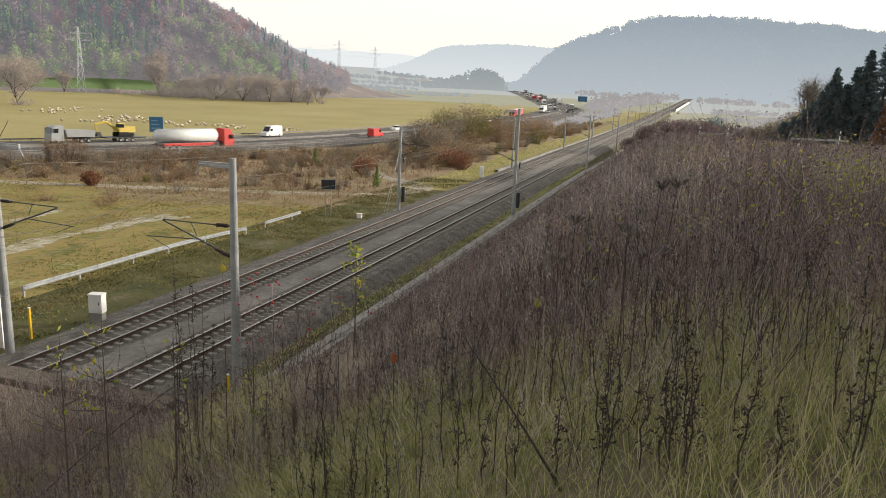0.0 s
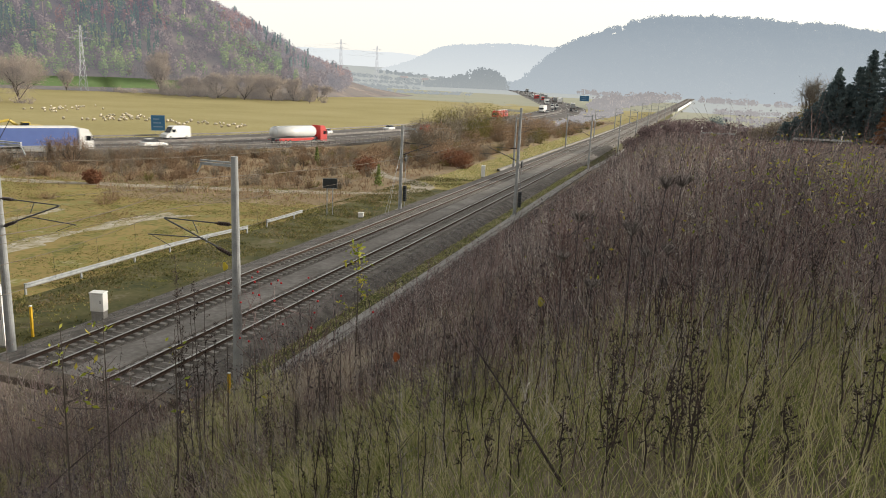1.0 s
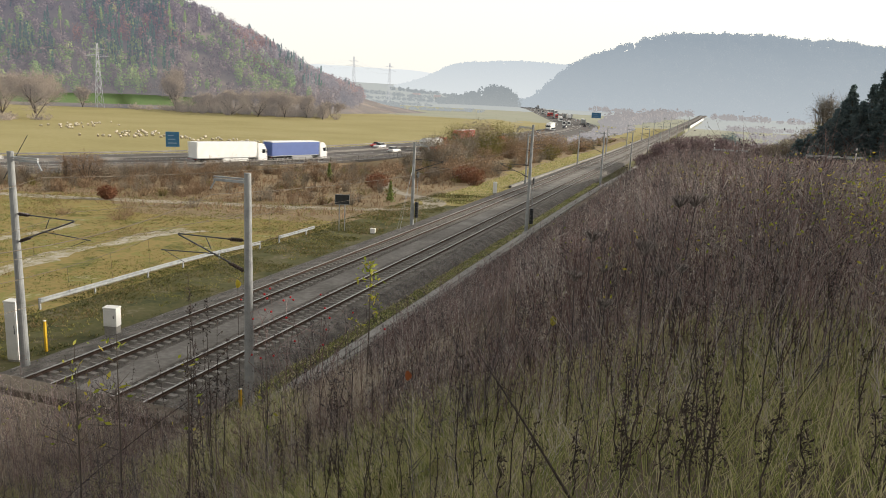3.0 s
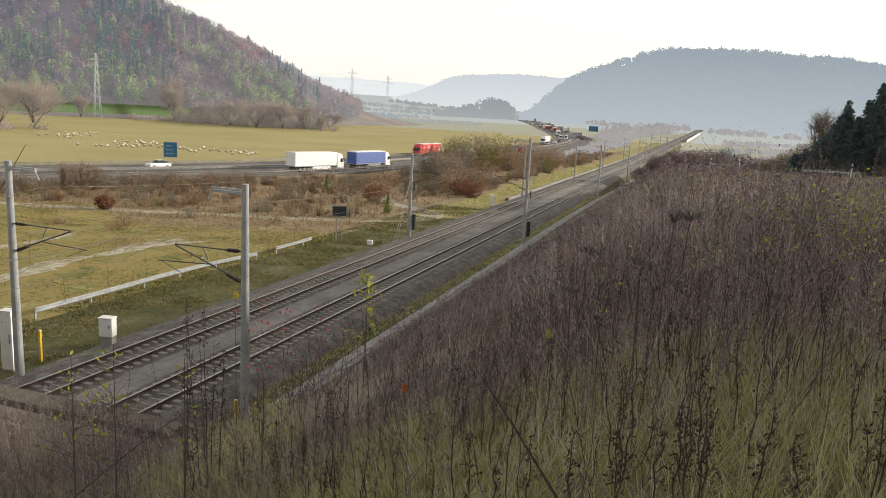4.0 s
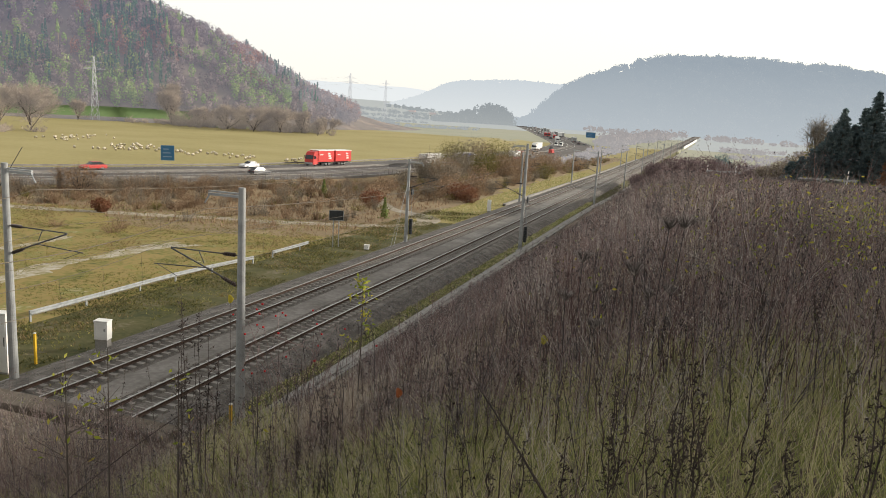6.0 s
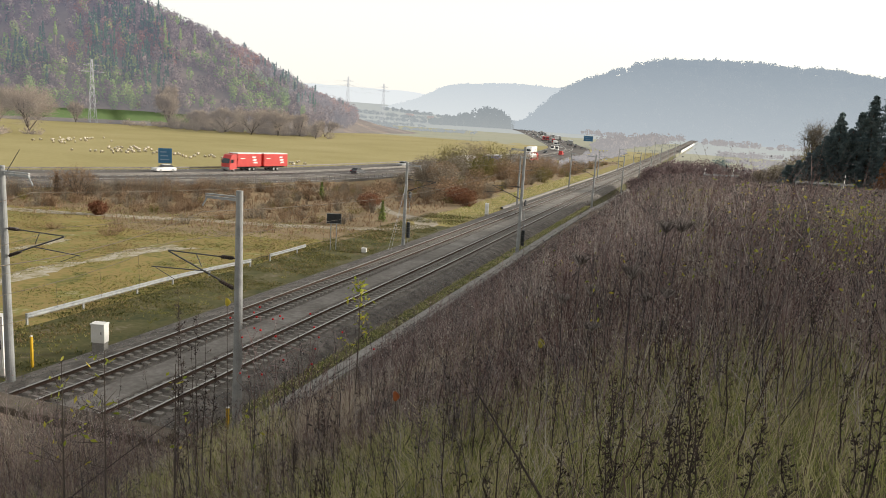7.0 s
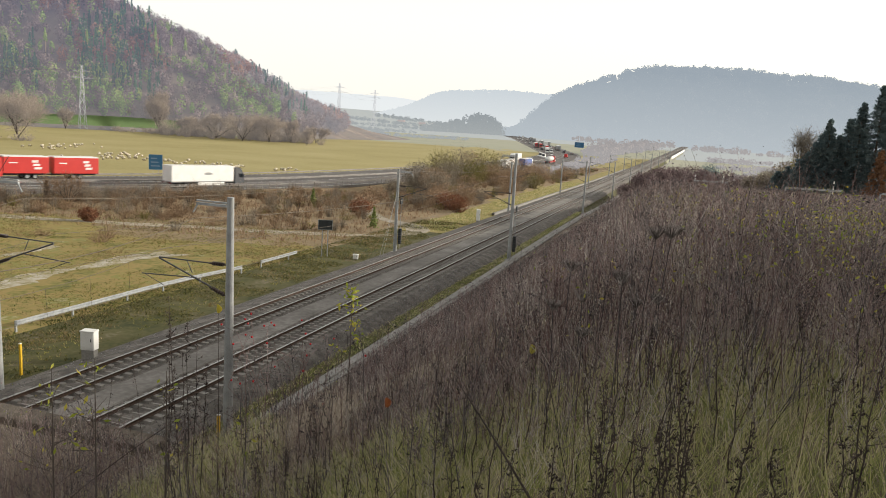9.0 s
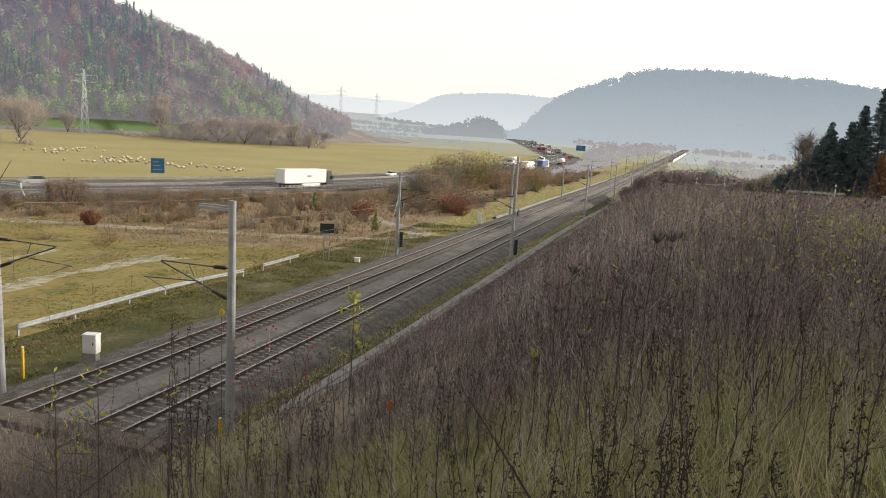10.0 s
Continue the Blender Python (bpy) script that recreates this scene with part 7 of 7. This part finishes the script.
def tanker(label):
    t = empty("tank_lorry", pose(0, 0, 0), label, "lorry", "moving traffic")
    cab(t, 8.0, M_P_RED)
    bm = bmesh.new()
    bmesh.ops.create_cone(bm, cap_ends=True, segments=24, radius1=1, radius2=1, depth=12.4, matrix=Matrix.Translation((0, -1.6, 2.45)) @ Matrix.Rotation(radians(90), 4, "X"))
    bmesh.ops.bevel(bm, geom=[e for e in bm.edges if abs(e.verts[0].co.y - e.verts[1].co.y) < 1e-3], offset=0.3, segments=3, affect="EDGES")
    for v in bm.verts:
        v.co.x *= 1.25
        v.co.z = 2.45 + (v.co.z - 2.45) * 1.15
    tk = part("tank", bm, M_P_SILVER, t, smooth=True)
    for s in (-1, 1):
        bm = bmesh.new()
        box(bm, s * 1.15 - 0.05, s * 1.15 + 0.05, -7.0, 3.6, 0.7, 1.25, 0.03)
        part("side_panel", bm, M_P_RED, t)
    bm = bmesh.new()
    box(bm, -0.5, 0.5, -7.7, 7.0, 0.7, 1.3)
    part("chassis", bm, M_P_DARK, t)
    bm = bmesh.new()
    box(bm, -0.3, 0.3, -7.0, 4.0, 3.58, 3.68, 0.01)
    part("catwalk", bm, M_STEEL, tk)
    for y in (6.8, 3.5, -3.9, -5.2, -6.5):
        for s in (-1, 1):
            wheel(t, s * 1.08, y, 0.5)
    lamps(t, 8.07, -7.75, 0.95, 0.7, 0.95)
    return t


def low_loader(label):
    t = empty("low_loader", pose(0, 0, 0), label, "lorry", "moving traffic")
    cab(t, 9.4, M_P_GREY, 3.1)
    bm = bmesh.new()
    shell(bm, [(1.6, 1.1), (6.6, 1.1), (6.9, 2.4), (1.3, 2.2)], 1.22, 1.25, 1.2)
    part("tipper_bed", bm, M_P_GREY, t)
    bm = bmesh.new()
    box(bm, -0.5, 0.5, 1.0, 8.8, 0.7, 1.05)
    part("chassis", bm, M_P_DARK, t)
    bm = bmesh.new()
    box(bm, -1.3, 1.3, -8.6, -0.6, 0.75, 1.0, 0.03)
    box(bm, -0.08, 0.08, -0.7, 1.2, 0.75, 0.9)
    part("trailer_deck", bm, M_P_DARK, t)
    for y in (8.2, 4.0, 2.7, -3.6, -4.8, -6.0):
        for s in (-1, 1):
            wheel(t, s * 1.05, y, 0.42)
    lamps(t, 9.47, -8.62, 0.95, 0.7, 0.85)
    return t


def excavator(label):
    """Its base rests on a deck 1.0 m high, so its lowest point is at 1.0."""
    t = empty("excavator", pose(0, 0, 0), label, "excavator", "moving traffic")
    for s in (-1, 1):
        bm = bmesh.new()
        box(bm, s * 0.95 - 0.25, s * 0.95 + 0.25, -6.4, -3.2, 1.003, 1.75, 0.25)
        part("crawler_track", bm, M_TYRE, t)
    bm = bmesh.new()
    shell(bm, [(-6.6, 1.85), (-3.4, 1.85), (-3.4, 2.3), (-4.6, 2.9), (-6.6, 2.9)], 1.15, 1.1, 2.2)
    part("upper_body", bm, M_P_YELLOW, t)
    bm = bmesh.new()
    box(bm, -1.1, -0.2, -4.5, -3.2, 2.3, 3.5, 0.1)
    c = part("cabin", bm, M_P_YELLOW, t)
    bm = bmesh.new()
    box(bm, -1.12, -0.18, -4.3, -3.18, 2.7, 3.35, 0.03)
    part("window", bm, M_GLASSDARK, c)
    bm = bmesh.new()
    tube(bm, (0.3, -3.6, 2.3), (0.3, -1.6, 3.7), 0.28, 0.22, 8)
    tube(bm, (0.3, -1.6, 3.7), (0.3, 0.6, 3.2), 0.22, 0.18, 8)
    part("boom", bm, M_P_YELLOW, t)
    bm = bmesh.new()
    tube(bm, (0.3, 0.6, 3.2), (0.3, 0.3, 1.7), 0.16, 0.14, 8)
    part("arm", bm, M_P_YELLOW, t)
    bm = bmesh.new()
    shell(bm, [(-0.3, 1.05), (0.6, 1.05), (0.8, 1.8), (0.1, 1.9)], 0.5, 0.5, 1.2)
    part("bucket", bm, M_P_DARK, t)
    return t


def van(mat, label, L=5.9, h=2.6):
    t = empty("van", pose(0, 0, 0), label, "van", "moving traffic")
    a = L / 2
    bm = bmesh.new()
    shell(bm, [(-a, 0.35), (a, 0.35), (a, 0.95), (a - 0.9, 1.25), (a - 1.75, h - 0.15), (a - 2.2, h), (-a + 0.1, h), (-a, h - 0.3)], 0.98, 0.86, 1.3)
    b = part("body", bm, mat, t)
    bm = bmesh.new()
    shell(bm, [(a - 0.93, 1.30), (a - 1.0, 1.28), (a - 1.75, h - 0.25), (a - 1.66, h - 0.22)], 0.86, 0.78, 1.4)
    for v in bm.verts:
        v.co.y += 0.05
    part("windscreen", bm, M_GLASSDARK, b)
    for s in (-1, 1):
        bm = bmesh.new()
        box(bm, s * 0.94 - 0.03, s * 0.94 + 0.03, a - 2.3, a - 1.35, 1.35, 1.95, 0.01)
        part("side_window", bm, M_GLASSDARK, b)
    for y in (a - 1.0, -a + 1.1):
        for s in (-1, 1):
            wheel(t, s * 0.88, y, 0.34)
    lamps(t, a + 0.01, -a - 0.01, 0.75, 0.8, 1.0)
    return t


def car(mat, label, L=4.5, h=1.5):
    t = empty("car", pose(0, 0, 0), label, "car", "moving traffic")
    a = L / 2
    bm = bmesh.new()
    shell(bm, [(-a, 0.32), (a, 0.30), (a + 0.02, 0.62), (a - 0.25, 0.78), (a - 1.3, 0.95), (-a + 0.25, 0.98), (-a, 0.85)], 0.9, 0.84, 0.6)
    b = part("body", bm, mat, t)
    bm = bmesh.new()
    shell(bm, [(a - 1.32, 0.94), (a - 2.0, h - 0.06), (a - 2.4, h - 0.01), (-a + 1.0, h - 0.04), (-a + 0.28, 0.96)], 0.80, 0.64, 0.96)
    part("glasshouse", bm, M_GLASSDARK, b)
    bm = bmesh.new()
    shell(bm, [(a - 2.0, h - 0.05), (a - 2.4, h + 0.012), (-a + 1.0, h - 0.015), (-a + 0.85, h - 0.1)], 0.66, 0.62, h - 0.1)
    part("roof", bm, mat, b)
    for y in (a - 0.85, -a + 0.85):
        for s in (-1, 1):
            wheel(t, s * 0.8, y, 0.32, 0.22)
    lamps(t, a + 0.02, -a - 0.01, 0.66, 0.62, 0.78)
    return t


MWL = [0.0]
for a, b in zip(MW, MW[1:]):
    MWL.append(MWL[-1] + (b - a).length)


def lane(s, o):
    """The pose of a vehicle s metres along the motorway, o metres right of its middle."""
    if s <= 0:
        p, d = MW[0] + (MW[1] - MW[0]).normalized() * s, (MW[1] - MW[0]).normalized()
    else:
        i = min(int(np.searchsorted(MWL, s)), len(MW) - 1) - 1
        i = max(0, i)
        u = (s - MWL[i]) / (MWL[i + 1] - MWL[i])
        p = MW[i].lerp(MW[i + 1], u)
        d0 = (MW[i + 1] - MW[max(i - 1, 0)]).normalized()
        d1 = (MW[min(i + 2, len(MW) - 1)] - MW[i]).normalized()
        d = d0.lerp(d1, u).normalized()
    q = p + Vector((d.y, -d.x, 0)) * o
    h = math.degrees(math.atan2(-d.x, d.y)) + (180 if o < 0 else 0)
    pitch = math.degrees(math.atan((zr(p.y + 2) - zr(p.y - 2)) / 4)) * (1 if o > 0 else -1)
    return Matrix.Translation((q.x, q.y, zr(p.y) - 1.495)) @ Euler((radians(pitch), 0, radians(h)), "XYZ").to_matrix().to_4x4()


WHITE_LORRY = "white box lorry driving on the motorway"
TRAFFIC = [
    (tanker("red and silver tank lorry driving on the motorway"), 9.5, [(0, 192), (0.5, 206.5), (1, 221), (1.5, 236.5), (2, 253.5)]),
    (semi(M_P_WHITE, M_P_BLUE, "blue curtain-sided lorry with a white cab"), 9.5, [(1.5, 175), (2, 188.5), (2.5, 201), (4, 246.5), (4.5, 265)]),
    (semi(M_P_WHITE, M_P_WHITE, WHITE_LORRY), 9.5, [(2, 170.5), (2.5, 183.5), (4, 223.5), (4.5, 239), (5, 256.5)]),
    (semi(M_P_DARK, M_P_WHITE, "white box lorry with a dark cab", emblem=True), 9.5, [(8, 166), (8.5, 180.5), (9, 195), (10, 224)]),
    (drawbar("red two-part lorry with white emblems"), -9.5, [(4.5, 310.5), (5, 291.5), (5.5, 274.5), (7, 225), (7.5, 211), (8, 197), (8.5, 184), (9, 171.5)]),
    (low_loader("grey tipper lorry pulling a low-loader trailer"), -9.5, [(0, 183), (0.5, 173), (1, 163)]),
    (excavator("yellow crawler excavator carried on a low-loader"), -9.5, [(0, 183), (0.5, 173), (1, 163)]),
    (van(M_P_WHITE, "white high-roof van driving on the motorway"), -9.5, [(0, 234.5), (1, 201.5)]),
    (van(M_P_RED, "red and white van driving on the motorway", 5.4, 2.3), 5.8, [(0, 263.5), (1, 300)]),
    (car(M_P_WHITE, "white car driving on the motorway"), 5.8, [(1, 185), (1.5, 203.5), (2, 223.5), (2.5, 245)]),
    (car(M_P_DARK, "dark car driving on the motorway"), 5.8, [(5.5, 190), (7, 249.5)]),
    (car(M_P_WHITE, "white car driving on the motorway"), -5.8, [(0.5, 278.5), (1.5, 229.5)]),
    (car(M_P_WHITE, "white car driving on the motorway"), -5.8, [(1, 296), (2, 257), (2.5, 240.5), (4, 191), (4.5, 178.5)]),
    (car(M_P_WHITE, "white car driving on the motorway"), -5.8, [(4.5, 214), (5, 192), (5.5, 172.5)]),
    (car(M_P_RED, "red car driving on the motorway"), -9.5, [(4.5, 229.5), (5, 211), (5.5, 195)]),
    (car(M_P_WHITE, "white car driving on the motorway"), -9.5, [(5, 253.5), (5.5, 234.5), (7, 196.5)]),
    (car(M_P_GREY, "silver-grey car driving on the motorway"), -5.8, [(7, 303), (7.5, 280), (8, 255.5), (8.5, 233.5)]),
    (car(M_P_WHITE, "white car driving on the motorway"), -5.8, [(9, 340), (10, 299)]),
]

# dense traffic where the motorway bends away down the valley
QUEUE = []
kinds = [semi(M_P_WHITE, M_P_WHITE, "far white lorry on the crowded motorway"), car(M_P_WHITE, "far white car on the crowded motorway"), van(M_P_WHITE, "far white van on the crowded motorway"), car(M_P_DARK, "far dark car on the crowded motorway"),
         semi(M_P_RED, M_P_GREY, "far grey lorry with a red cab"), car(M_P_GREY, "far grey car on the crowded motorway"), semi(M_P_DARK, M_P_GREY, "far grey lorry on the crowded motorway")]
pick = random.Random(5)
used = set()
for o, step, v in ((9.5, 46, 9.0), (5.8, 37, 12.0), (-5.8, 40, -12.0), (-9.5, 50, -9.0)):
    s = 560 + pick.uniform(0, 30)
    while s < 1250:
        k = pick.randrange(len(kinds))
        ob = kinds[k] if k not in used else copy_thing(kinds[k], Matrix())
        used.add(k)
        QUEUE.append((ob, o, [(0, s), (10, s + v * 10)]))
        s += step * pick.uniform(0.8, 1.5) + s * 0.02
for i, ob in enumerate(kinds):
    if i not in used:
        QUEUE.append((ob, 9.5, [(0, 1300 + 40 * i), (10, 1380 + 40 * i)]))

# bring the vehicles to the road's scale
SIZE = 1.12
done = set()
for ob, o, obs in TRAFFIC + QUEUE:
    for c in ob.children_recursive:
        c.location = c.location * SIZE
        if c.data.name not in done:
            done.add(c.data.name)
            c.data.transform(Matrix.Scale(SIZE, 4))


def motions():
    for ob, o, obs in TRAFFIC + QUEUE:
        rows = list(obs)
        (t0, s0), (t1, s1) = rows[0], rows[1]
        if t0 > 0:
            rows.insert(0, (0, s0 - (s1 - s0) / (t1 - t0) * t0))
        (t0, s0), (t1, s1) = rows[-2], rows[-1]
        if t1 < 10:
            rows.append((10, s1 + (s1 - s0) / (t1 - t0) * (10 - t1)))
        fine = []
        for (ta, sa), (tb, sb) in zip(rows, rows[1:]):
            n = max(1, round((tb - ta) / 0.5))
            fine += [(ta + (tb - ta) * k / n, sa + (sb - sa) * k / n) for k in range(n)]
        fine.append(rows[-1])
        walk(ob, [(t, lane(s, o)) for t, s in fine])

motions()
